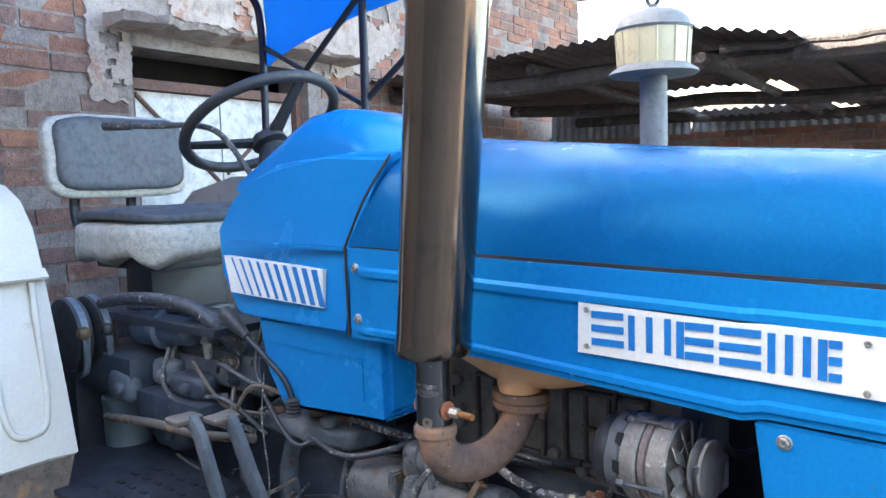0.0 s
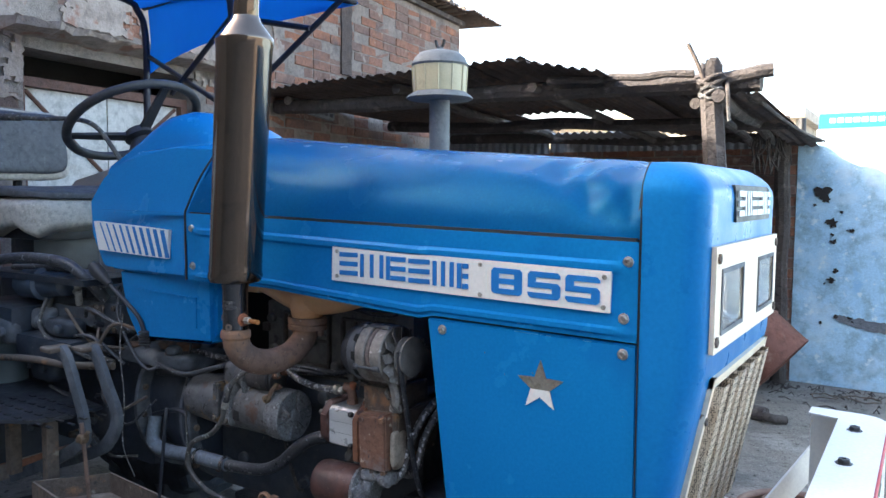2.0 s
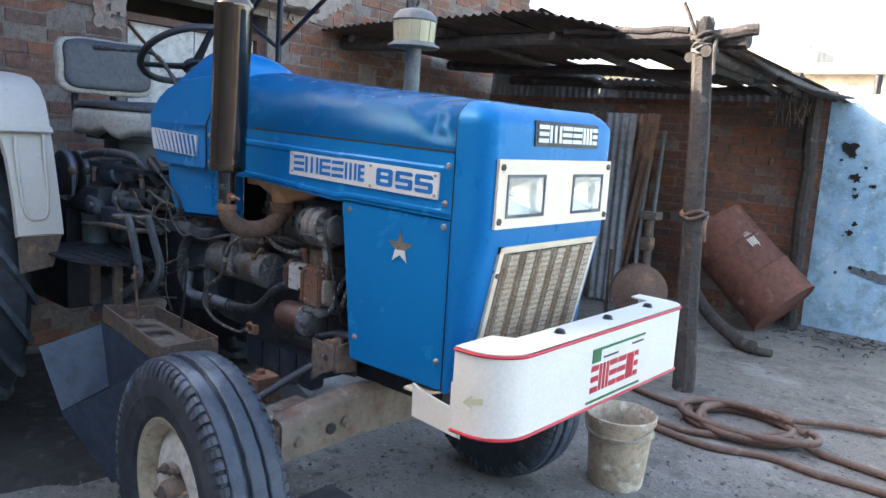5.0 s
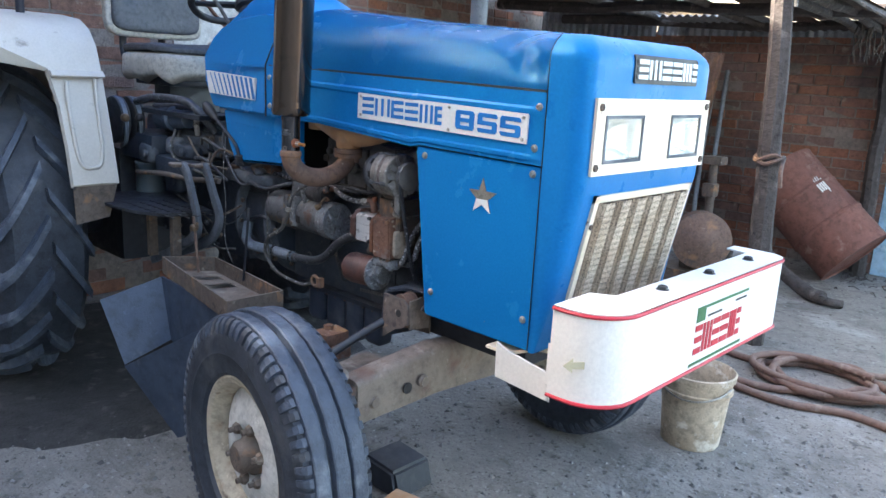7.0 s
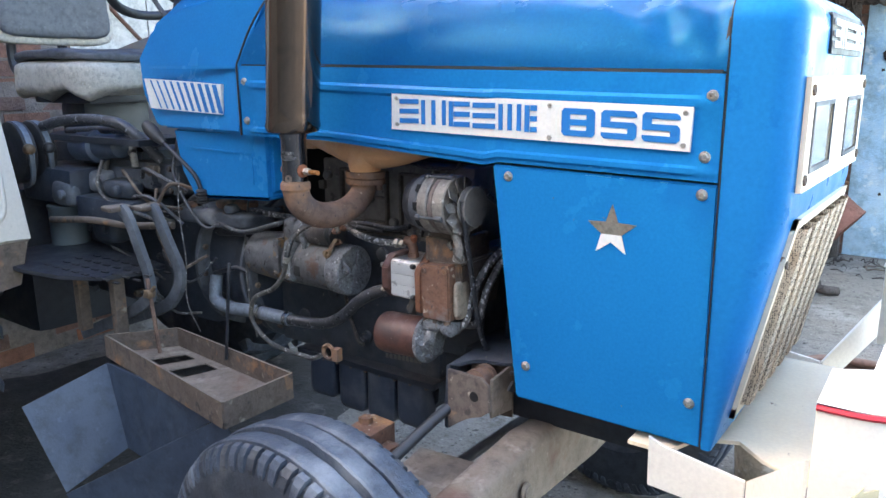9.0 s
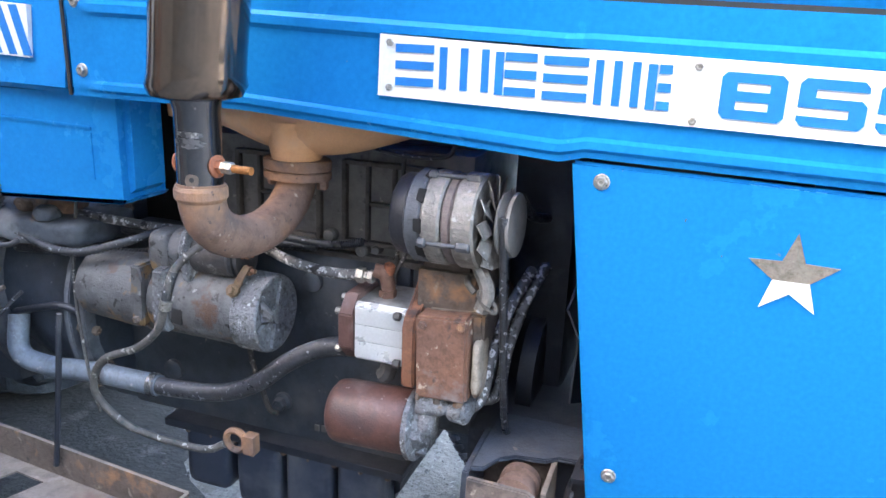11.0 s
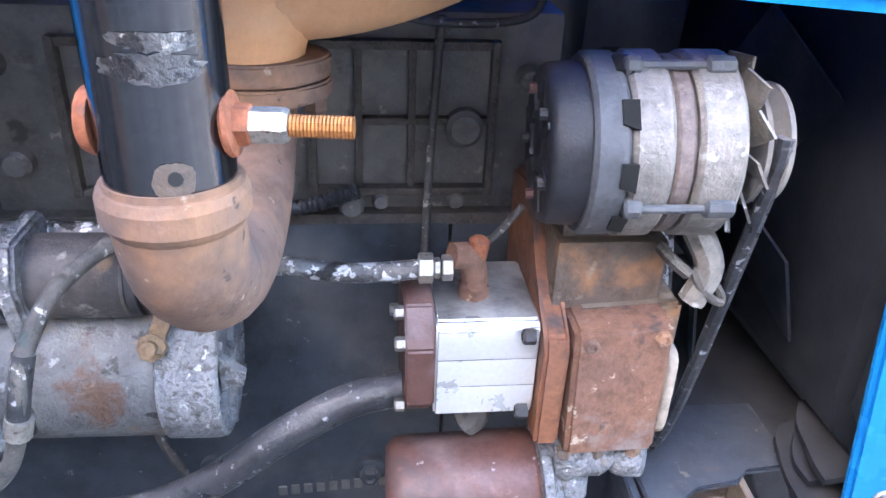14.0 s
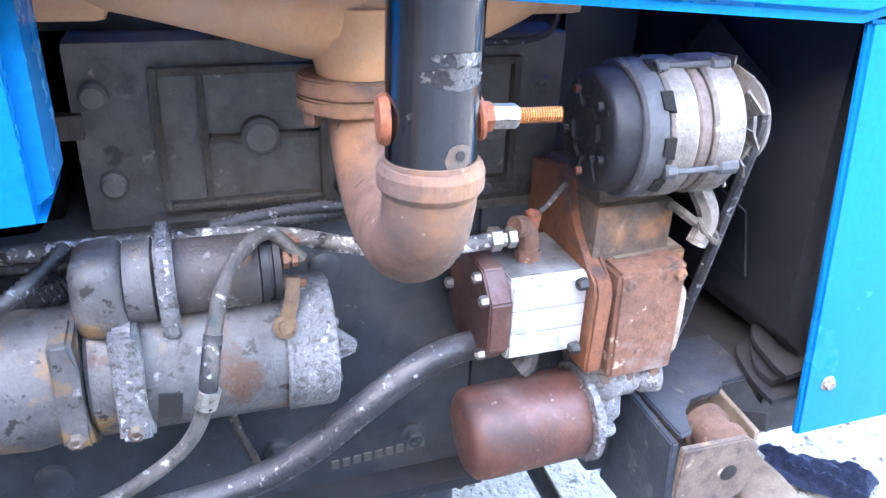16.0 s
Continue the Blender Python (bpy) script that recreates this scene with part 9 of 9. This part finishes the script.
def cloth_material():
    m, nt, b = nodes_of("sunlit_blue_tarpaulin")
    co = nt.nodes.new("ShaderNodeTexCoord").outputs["Object"]
    col = mixed(nt, ramp_mask(nt, co, 3.0, 0.3, 0.7), (0.010, 0.255, 0.74), (0.008, 0.22, 0.68))
    nt.links.new(col, b.inputs["Base Color"])
    b.inputs["Roughness"].default_value = 0.5
    tr = nt.nodes.new("ShaderNodeBsdfTranslucent")
    nt.links.new(col, tr.inputs[0])
    mx = nt.nodes.new("ShaderNodeMixShader")
    mx.inputs[0].default_value = 0.62
    nt.links.new(b.outputs[0], mx.inputs[1])
    nt.links.new(tr.outputs[0], mx.inputs[2])
    nt.links.new(mx.outputs[0], nt.nodes["Material Output"].inputs[0])
    return m


CLOTH = cloth_material()
canopy()


# ---- loose things in the yard ----
def bucket():
    c = Vector((0.560, 1.092, 0.0))
    t = thing("bucket", c, "dirty cream plastic bucket with paint stains on the ground", "bucket")
    bm = bmesh.new()
    lathe(bm, c, (0, 0, 1), [(0.004, 0.10), (0.0, 0.114), (0.006, 0.118), (0.10, 0.126), (0.235, 0.137), (0.238, 0.146), (0.246, 0.147), (0.249, 0.140), (0.290, 0.143), (0.293, 0.151), (0.318, 0.153), (0.322, 0.147), (0.315, 0.141), (0.22, 0.132), (0.02, 0.110), (0.015, 0.0)], 44, True, True)
    part("pail", bm, BUCKET, t, "", 40)
    bm = bmesh.new()
    pts = [c + Vector((0.150 * math.cos(a), 0.150 * math.sin(a), 0.280 - 0.05 * math.sin((a - 3.6) / 2.6 * math.pi))) for a in (3.6 + 2.6 * k / 8 for k in range(9))]
    tube(bm, pts, 0.004, 6, 3)
    part("bail_handle", bm, STEEL, t)
    bm = bmesh.new()
    lathe(bm, c + Vector((0, 0, 0.19)), (0, 0, 1), [(0, 0.0), (0.001, 0.128)], 30, False, True)
    part("sludge", bm, EARTH, t)


bucket()


def ground_hose():
    t = thing("garden_hose", (0.8, 2.2, 0), "muddy red-brown water hose in loose coils on the ground", "hose")
    z = 0.022
    runs = [
        [(-0.25, 2.38, z), (0.126, 2.25, z), (0.42, 2.22, z), (0.62, 2.42, z), (0.80, 2.50, z + 0.01), (0.93, 2.38, z), (0.98, 2.18, z), (0.90, 2.02, z), (0.70, 2.0, z), (0.55, 2.10, z + 0.02), (0.50, 2.25, z + 0.03), (0.62, 2.36, z + 0.04), (0.85, 2.40, z + 0.02), (1.1, 2.62, z), (1.5, 2.75, z), (2.2, 2.95, z), (3.2, 3.0, z)],
        [(0.10, 1.95, z), (0.416, 1.86, z), (0.62, 1.90, z), (0.85, 2.06, z + 0.01), (0.95, 2.14, z + 0.035), (1.12, 2.12, z), (1.40, 2.08, z), (1.9, 2.0, z), (2.7, 1.7, z)],
        [(0.12, 1.88, z), (0.45, 1.78, z), (0.72, 1.76, z), (0.95, 1.86, z), (1.18, 1.84, z), (1.5, 1.86, z), (2.0, 1.75, z), (2.8, 1.3, z)],
    ]
    for k, (rx, ry, lift) in enumerate(((0.27, 0.20, 0.0), (0.31, 0.235, 0.012), (0.23, 0.25, 0.03), (0.35, 0.21, 0.045))):
        c0 = Vector((0.70 + 0.02 * k, 2.20 - 0.015 * k, z + lift))
        runs.append([c0 + Vector((rx * math.cos(a) * (1 + 0.05 * math.sin(3 * a + k)), ry * math.sin(a), 0.006 * math.sin(2 * a + k))) for a in (0.35 * k + 2 * math.pi * i / 14 for i in range(14))])
    for pts in runs:
        bm = bmesh.new()
        tube(bm, pts, 0.019, 10, 7)
        part("hose_run", bm, HOSE_RED, t, "", 50)


ground_hose()


def drum():
    # lies tilted on its rim against the corner prop
    m = Matrix.Translation((-0.14, 4.56, 0.508)) @ Matrix.Rotation(radians(-4), 4, 'Z') @ Matrix.Rotation(radians(-50), 4, 'Y')
    t = thing("steel_drum", (-0.1, 4.6, 0), "rusty red steel oil drum tipped over against the wall", "drum")
    bm = bmesh.new()
    prof = [(-0.435, 0.27), (-0.445, 0.288), (-0.435, 0.291), (-0.42, 0.286), (-0.16, 0.286), (-0.15, 0.295), (-0.135, 0.295), (-0.125, 0.286), (0.125, 0.286), (0.135, 0.295), (0.15, 0.295), (0.16, 0.286), (0.42, 0.286), (0.435, 0.291), (0.445, 0.288), (0.435, 0.27)]
    lathe(bm, (0, 0, 0), (0, 0, 1), prof, 48, False, False)
    rings(bm, [[(0.275 * math.cos(a), 0.275 * math.sin(a), -0.432) for a in (2 * math.pi * k / 40 for k in range(40))], [(0.275 * math.cos(a), 0.275 * math.sin(a), -0.428) for a in (2 * math.pi * k / 40 for k in range(40))]])
    rings(bm, [[(0.275 * math.cos(a), 0.275 * math.sin(a), 0.428) for a in (2 * math.pi * k / 40 for k in range(40))], [(0.275 * math.cos(a), 0.275 * math.sin(a), 0.432) for a in (2 * math.pi * k / 40 for k in range(40))]])
    for v in bm.verts:
        k = 0.006 * noise.noise(v.co * 4)
        v.co.x += k
    bmesh.ops.transform(bm, matrix=m, verts=bm.verts)
    part("drum_shell", bm, BARREL, t, "", 40)
    bm = bmesh.new()
    rng = random.Random(5)
    for k in range(4):
        a = -0.68 + 0.07 * k
        ring = [(0.2885 * math.cos(a + d), 0.2885 * math.sin(a + d), h) for d, h in ((-0.022, 0.05 + rng.uniform(-.02, .02)), (0.02, 0.06), (0.022, 0.17 + rng.uniform(-.03, .03)), (-0.018, 0.15))]
        rings(bm, [ring, [(x * 0.985, y * 0.985, z) for x, y, z in ring]])
    bmesh.ops.transform(bm, matrix=m, verts=bm.verts)
    part("paint_mark", bm, WHITE, t, "worn white paint mark")


drum()


def scrap_in_shed():
    # corrugated sheets leaning inside the shed
    rng = random.Random(13)
    for x, y, w, tilt, mat in ((-2.32, 4.70, 1.10, 0.05, RUST), (-1.50, 4.66, 0.30, -0.08, TIN_GREY)):
        bm = bmesh.new()
        sheet(bm, (x, y - 0.30, 0.02), (1, 0.05, 0), (tilt, 0.17, 1.0), w, 1.75, amp=0.012, jag=0.01, rng=rng)
        lone("corrugated_sheet", bm, mat, "loose corrugated tin sheet leaning in the shed", "tin sheet", "leaning sheets")
    for x0, x1 in ((-1.28, -1.12), (-1.18, -0.98)):
        bm = bmesh.new()
        tube(bm, [(x1, 4.5, 0.0), ((x0 + x1) / 2 - 0.01, 4.7, 0.8), (x0, 4.95, 1.6)], 0.022, 8, 4)
        lone("steel_pipe", bm, TIN_GREY, "grey steel pipe leaning on the brick wall", "pipe", "leaning pipes", 50)
    # old pump set under the roof
    t = thing("pump_set", (-0.6, 3.6, 0), "old rusty pump set with a belt drum under the shed roof", "water pump")
    bm = bmesh.new()
    lathe(bm, (-0.62, 3.55, 0.36), (0.55, -0.83, 0), [(0, 0.08), (0.01, 0.20), (0.16, 0.21), (0.17, 0.19), (0.20, 0.10), (0.23, 0.05)], 28)
    part("casing", bm, RUST, t, "rusty round casing", 40)
    bm = bmesh.new()
    box(bm, -0.90, -0.40, 3.45, 3.80, 0.0, 0.10, 0.01)
    box(bm, -0.74, -0.52, 3.52, 3.70, 0.10, 0.22, 0.02)
    part("skid_base", bm, RUST_DARK, t, "", 40)
    bm = bmesh.new()
    tube(bm, [(-0.60, 3.62, 0.50), (-0.60, 3.62, 0.72), (-0.61, 3.62, 0.95)], 0.03, 10, 4)
    box(bm, -0.67, -0.53, 3.56, 3.68, 0.90, 0.96, 0.01)
    box(bm, -0.65, -0.56, 3.57, 3.66, 0.66, 0.76, 0.015)
    part("riser_pipe", bm, RUST_DARK, t, "", 40)
    bm = bmesh.new()
    cyl(bm, (-0.97, 3.75, 0.0), (-0.97, 3.75, 0.60), 0.02, seg=8)
    part("stand_rod", bm, RUST_DARK, t)
    bm = bmesh.new()
    tube(bm, [(-0.40, 4.15, 0.30), (-0.20, 4.02, 0.16), (0.10, 3.82, 0.06), (0.24, 3.76, 0.05)], 0.05, 10, 5)
    tube(bm, [(0.14, 3.80, 0.05), (0.28, 3.72, 0.045), (0.36, 3.78, 0.03)], 0.03, 9, 4)
    lone("timber_log", bm, WOOD, "short grey log with a forked end on the ground", "log", smooth=50)


scrap_in_shed()


def small_ground_things():
    # wheel block and half brick by the front tyre
    bm = bmesh.new()
    plate(bm, [(-0.14, 0.0), (0.10, 0.0), (0.07, 0.10), (-0.09, 0.11)], 'y', -0.16, 0.02, 0.012)
    lone("wheel_block", bm, BLOCK_DARK, "dark wooden wheel block on the ground", "wheel block", smooth=40)
    bm = bmesh.new()
    box(bm, -0.05, 0.05, -0.055, 0.055, 0.0, 0.07, 0.006, Matrix.Translation((0.17, -0.22, 0.0)) @ Matrix.Rotation(radians(12), 4, 'Z'))
    lone("half_brick", bm, RUST_ORANGE, "orange half brick on the ground", "brick")
    # crumpled rag beyond the bumper
    bm = bmesh.new()
    grid = []
    c0, e1, e2 = Vector((1.087, 0.264, 0.0)), Vector((0.068, -0.111, 0.0)), Vector((0.067, 0.054, 0.0))
    for i in range(41):
        row = []
        for k in range(21):
            a, w = i / 20 - 1, k / 10 - 1
            r = 1 + 0.22 * noise.noise((a * 1.6, w * 1.2, 7)) + 0.12 * noise.noise((a * 4, w * 3, 3))
            p = c0 + e1 * a * r + e2 * (w * r * (0.75 + 0.25 * a) + 0.25 * math.sin(2.2 * a))
            fold = 0.5 + 0.5 * math.sin(9.0 * w + 2.6 * a + 3.0 * noise.noise((a * 1.5, w * 1.5, 1)))
            h = 0.014 + 0.034 * fold ** 1.6 * (0.6 + 0.8 * abs(noise.noise((a * 2.2, w * 2, 4)))) + 0.010 * noise.noise((a * 9, w * 7, 2))
            edge = min(1.0, min(i, 40 - i, k, 20 - k) / 3)
            row.append(bm.verts.new((p.x, p.y, 0.006 + max(0.0, h) * edge)))
        grid.append(row)
    for a, b in zip(grid, grid[1:]):
        for k in range(20):
            bm.faces.new((a[k], a[k + 1], b[k + 1], b[k]))
    bmesh.ops.solidify(bm, geom=list(bm.faces), thickness=0.004)
    lone("rag", bm, RAG, "crumpled navy cloth rag on the dusty ground", "rag", smooth=70)
    # leaning stick at the blue wall
    bm = bmesh.new()
    tube(bm, [(1.72, 4.70, 0.0), (1.85, 4.85, 0.36), (2.05, 5.02, 0.86)], 0.035, 8, 4)
    lone("wooden_stick", bm, WOOD, "rough stick leaning on the blue wall", "stick", smooth=50)
    # loops of wire and twigs
    rng = random.Random(17)
    for x, y, r in ((0.74, 4.66, 0.11), (1.25, 4.3, 0.13), (0.5, 4.6, 0.08)):
        bm = bmesh.new()
        pts = [(x + r * math.cos(a) * (1 + 0.2 * rng.random()), y + r * math.sin(a) * 0.8, 0.02 + 0.02 * rng.random()) for a in (0.5 * k for k in range(15))]
        tube(bm, pts, 0.006, 6, 3)
        lone("wire_loop", bm, RUST_DARK, "loose loop of rusty wire on the ground", "wire", "wire loops", 50)
    bm = bmesh.new()
    for i in range(150):
        x, y = rng.uniform(0.0, 2.3), 4.9 - abs(rng.gauss(0, 0.28))
        a = rng.uniform(0, math.pi)
        l = rng.uniform(0.02, 0.12)
        tube(bm, [(x, y, 0.012), (x + math.cos(a) * l * 0.5, y + math.sin(a) * l * 0.5, 0.02 + rng.random() * 0.02), (x + math.cos(a) * l, y + math.sin(a) * l, 0.012)], 0.004 * rng.uniform(0.6, 1.6), 4, 1)
    lone("twig_litter", bm, WOOD, "dry twigs and straw along the foot of the wall", "litter", kind="stuff")
    # dark soil patch that paints the shade under and behind the tractor
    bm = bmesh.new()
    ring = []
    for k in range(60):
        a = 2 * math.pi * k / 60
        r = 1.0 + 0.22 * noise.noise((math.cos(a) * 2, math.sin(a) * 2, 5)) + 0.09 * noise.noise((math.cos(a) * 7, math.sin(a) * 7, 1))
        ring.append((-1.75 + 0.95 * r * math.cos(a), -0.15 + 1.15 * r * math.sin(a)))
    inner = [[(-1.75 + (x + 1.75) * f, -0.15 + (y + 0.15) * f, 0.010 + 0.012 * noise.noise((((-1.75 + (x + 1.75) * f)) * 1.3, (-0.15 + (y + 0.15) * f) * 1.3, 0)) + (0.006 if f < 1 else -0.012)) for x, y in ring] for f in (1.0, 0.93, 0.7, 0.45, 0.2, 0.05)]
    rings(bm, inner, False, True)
    lone("soil_shade_patch", bm, SHADE_AND_CLODS, "dark soil patch painted as the shade under the tractor", "soil", smooth=60, kind="structure")
    # stone chips and clods over the yard
    bm = bmesh.new()
    for i in range(6500):
        if i < 4200:
            x, y = rng.uniform(-1.2, 2.2), rng.uniform(-1.2, 2.2)
        else:
            x, y = rng.uniform(-2.6, 3.2), rng.uniform(-2.4, 5.0)
        s = 0.0022 + 0.010 * rng.random() ** 5
        v = [bm.verts.new((x + s * rng.uniform(0.6, 1.4) * dx, y + s * rng.uniform(0.6, 1.4) * dy, 0.004 + s * dz * rng.uniform(0.6, 1.1))) for dx, dy, dz in ((-1, -1, -0.6), (1, -1, -0.6), (1, 1, -0.6), (-1, 1, -0.6), (0.1, -0.1, 0.8), (-0.4, 0.4, 0.6))]
        for q in ((0, 1, 4), (1, 2, 4), (2, 5, 4), (2, 3, 5), (3, 0, 5), (0, 4, 5)):
            bm.faces.new([v[j] for j in q])
    dark = bmesh.new()
    for i in range(500):
        x, y = (rng.uniform(-1.6, 2.4), rng.uniform(-1.6, 2.4)) if i < 600 else (rng.uniform(-2.6, 3.0), rng.uniform(-2.4, 5.0))
        s = 0.002 + 0.006 * rng.random() ** 3
        v = [dark.verts.new((x + s * rng.uniform(0.5, 1.6) * dx, y + s * rng.uniform(0.5, 1.6) * dy, 0.004 + s * dz * rng.uniform(0.4, 0.8))) for dx, dy, dz in ((-1, -1, -0.5), (1, -1, -0.5), (1, 1, -0.5), (-1, 1, -0.5), (0.1, -0.1, 0.7))]
        for q in ((0, 1, 4), (1, 2, 4), (2, 3, 4), (3, 0, 4)):
            dark.faces.new([v[j] for j in q])
    lone("dark_clods", dark, SHADE_AND_CLODS, "dark crumbs of soil and dung over the yard", "litter", kind="stuff")
    lone("stone_chips", bm, GRAVEL, "scattered grey stone chips and clods on the yard", "gravel", kind="stuff")


small_ground_things()


# ---- beyond the wall ----
def beyond():
    t = thing("far_building", (-2.0, 14, 0), "pale flat-roofed building with a beige parapet behind the wall", "building")
    bm = bmesh.new()
    box(bm, -8.0, -0.95, 13.0, 19.0, -0.02, 2.88)
    part("wall", bm, CONCRETE_PALE, t)
    bm = bmesh.new()
    box(bm, -8.1, -0.78, 12.8, 19.2, 2.88, 3.06, 0.02)
    part("roof_slab", bm, CONCRETE_PALE, t, "beige parapet slab")
    bm = bmesh.new()
    box(bm, -4.6, -2.7, 14.2, 16.0, 3.06, 3.55, 0.03)
    box(bm, -2.65, -2.35, 13.5, 13.9, 3.06, 3.40, 0.03)
    part("stair_head", bm, CONCRETE_PALE, t)
    for x in (-6.6, -4.6, -2.7):
        bm = bmesh.new()
        box(bm, x, x + 1.0, 12.98, 12.995, 1.0, 2.2)
        part("window", bm, DARK_INSIDE, t)
    # shop sign board: blue band over white
    t = thing("shop_sign", (0.6, 9.0, 0), "long blue and white sign board standing behind the wall", "sign")
    y = 9.0
    bm = bmesh.new()
    box(bm, -0.12, 1.36, y, y + 0.05, 2.36, 2.545)
    part("board", bm, SIGN_BLUE, t, "blue sign board")
    bm = bmesh.new()
    box(bm, -0.14, 1.36, y - 0.01, y + 0.05, 2.26, 2.352)
    part("lower_band", bm, WHITE, t)
    for k in range(8):
        bm = bmesh.new()
        box(bm, k * 0.088, k * 0.088 + 0.066, y - 0.006, y, 2.43, 2.485)
        part("mark", bm, WHITE, t)
    bm = bmesh.new()
    for x in (0.1, 1.2):
        cyl(bm, (x, y + 0.03, -0.02), (x, y + 0.03, 2.3), 0.03, seg=8)
    part("stand", bm, TIN_GREY, t)
    bm = bmesh.new()
    cyl(bm, (-0.31, y, 2.20), (-0.31, y, 2.50), 0.045, seg=10)
    part("dark_end", bm, PLASTIC, t)


beyond()


def tree():
    base = Vector((2.20, 8.5, 0))
    t = thing("tree", base, "feathery green tree behind the yard wall", "tree")
    rng = random.Random(31)
    bm = bmesh.new()
    tube(bm, [base + Vector((0, 0, -0.05)), base + Vector((0.05, 0, 1.2)), base + Vector((-0.05, 0.05, 2.4)), base + Vector((-0.02, 0, 3.4))], 0.12, 10, 5, True, lambda i, n: 0.14 - 0.09 * i / n)
    trunk = part("trunk", bm, BARK, t, "", 50)
    ends = []
    for k in range(44):
        a = rng.uniform(0, 2 * math.pi)
        s = base + Vector((0, 0, rng.uniform(2.0, 3.5)))
        l = rng.uniform(0.45, 1.10)
        e = s + Vector((math.cos(a) * l, math.sin(a) * l, rng.uniform(0.3, 1.5)))
        mid = s.lerp(e, 0.5) + Vector((0, 0, 0.15))
        bm = bmesh.new()
        tube(bm, [s, mid, e], 0.03, 6, 4, True, lambda i, n: 0.032 * (1 - 0.75 * i / n))
        part("limb", bm, BARK, trunk)
        ends += [mid, e, s.lerp(e, 0.75), mid.lerp(e, 0.3)]
    verts, faces = [], []
    for c in ends:
        for _ in range(15):
            d = Vector((rng.gauss(0, 0.24), rng.gauss(0, 0.24), rng.gauss(0, 0.20)))
            p = c + d
            dirv = Vector((rng.gauss(0, 1), rng.gauss(0, 1), rng.gauss(-0.45, 0.5))).normalized()
            side = dirv.cross(Vector((0, 0, 1)))
            if side.length < 0.1:
                continue
            side.normalize()
            # one feather of paired leaflets
            n = rng.randint(5, 8)
            for i in range(n):
                for s in (-1, 1):
                    q = p + dirv * 0.034 * i
                    tip = q + side * s * rng.uniform(0.05, 0.085) + dirv * 0.02 + Vector((0, 0, rng.uniform(-0.02, 0.01)))
                    w = dirv * 0.014
                    k = len(verts)
                    verts += [q, q.lerp(tip, 0.5) + w, tip, q.lerp(tip, 0.5) - w]
                    faces.append((k, k + 1, k + 2, k + 3))
    me = bpy.data.meshes.new("crown")
    me.from_pydata([v - base for v in verts], [], faces)
    me.materials.append(LEAF)
    ob = new("crown", me)
    ob.parent = t
    ob["label"] = "airy crown of fine green leaflets"


tree()

# unseen wall added behind the camera; its height sets the light on the tractor
bm = bmesh.new()
box(bm, -9.0, 9.0, -6.2, -6.0, 0, 5.6)
setting("wall_light_block", bm, MORTAR, "unseen wall added behind the camera to block sun and sky light", "wall")


# ---- bricks last: the nearest as single pieces, the others as one field ----
rest_bm, near = house_bricks()
shapes = {}
turn = Matrix.Rotation(math.atan2(WALL_DIR.y, WALL_DIR.x), 4, 'Z')
for u, z, o, length in near:
    key = (round(length, 2), int(u * 37 + z * 91) % 5)
    if key not in shapes:
        shapes[key] = brick_mesh(key[0], COURSE - 0.012, 0.04, key[1])
    ob = new("brick", shapes[key])
    ob.parent = house_wall
    p = on_house(u, z, o)
    ob.matrix_basis = Matrix.Translation(p) @ turn @ Matrix.Rotation(radians(noise.noise((u * 9, z * 9, 0)) * 0.8), 4, 'Y')
rest = part("brick_field", rest_bm, BRICK_REST, house_wall)
rest["kind"] = "stuff"

rng = random.Random(23)
field = bmesh.new()
count = 0
back_shapes = {}
for row in range(23):
    z = row * COURSE + 0.006
    x = -3.40 - (0.12 if row % 2 else 0)
    while x < 0.16:
        l = BRICK_L
        x1 = min(x + l - 0.011, 0.185)
        o = rng.uniform(-0.004, 0.024)
        if x1 - x > 0.04:
            if x > -2.2 and z > 0.4 and count < 290:
                key = (round(x1 - x, 2), count % 5)
                if key not in back_shapes:
                    back_shapes[key] = brick_mesh(key[0], COURSE - 0.012, 0.04, key[1])
                ob = new("brick", back_shapes[key])
                ob.parent = back_brick
                ob.matrix_basis = Matrix.Translation((x, BACK_Y - o, z)) @ Matrix.Rotation(radians(rng.uniform(-0.7, 0.7)), 4, 'Y')
                count += 1
            else:
                z1 = z + COURSE - 0.012
                brick_faces(field, [Vector((a, BACK_Y - o, b)) for a, b in ((x, z), (x1, z), (x1, z1), (x, z1))] + [Vector((a, BACK_Y + 0.02, b)) for a, b in ((x, z), (x1, z), (x1, z1), (x, z1))])
        x += l
f = part("brick_field", field, BRICK_REST, back_brick)
f["kind"] = "stuff"
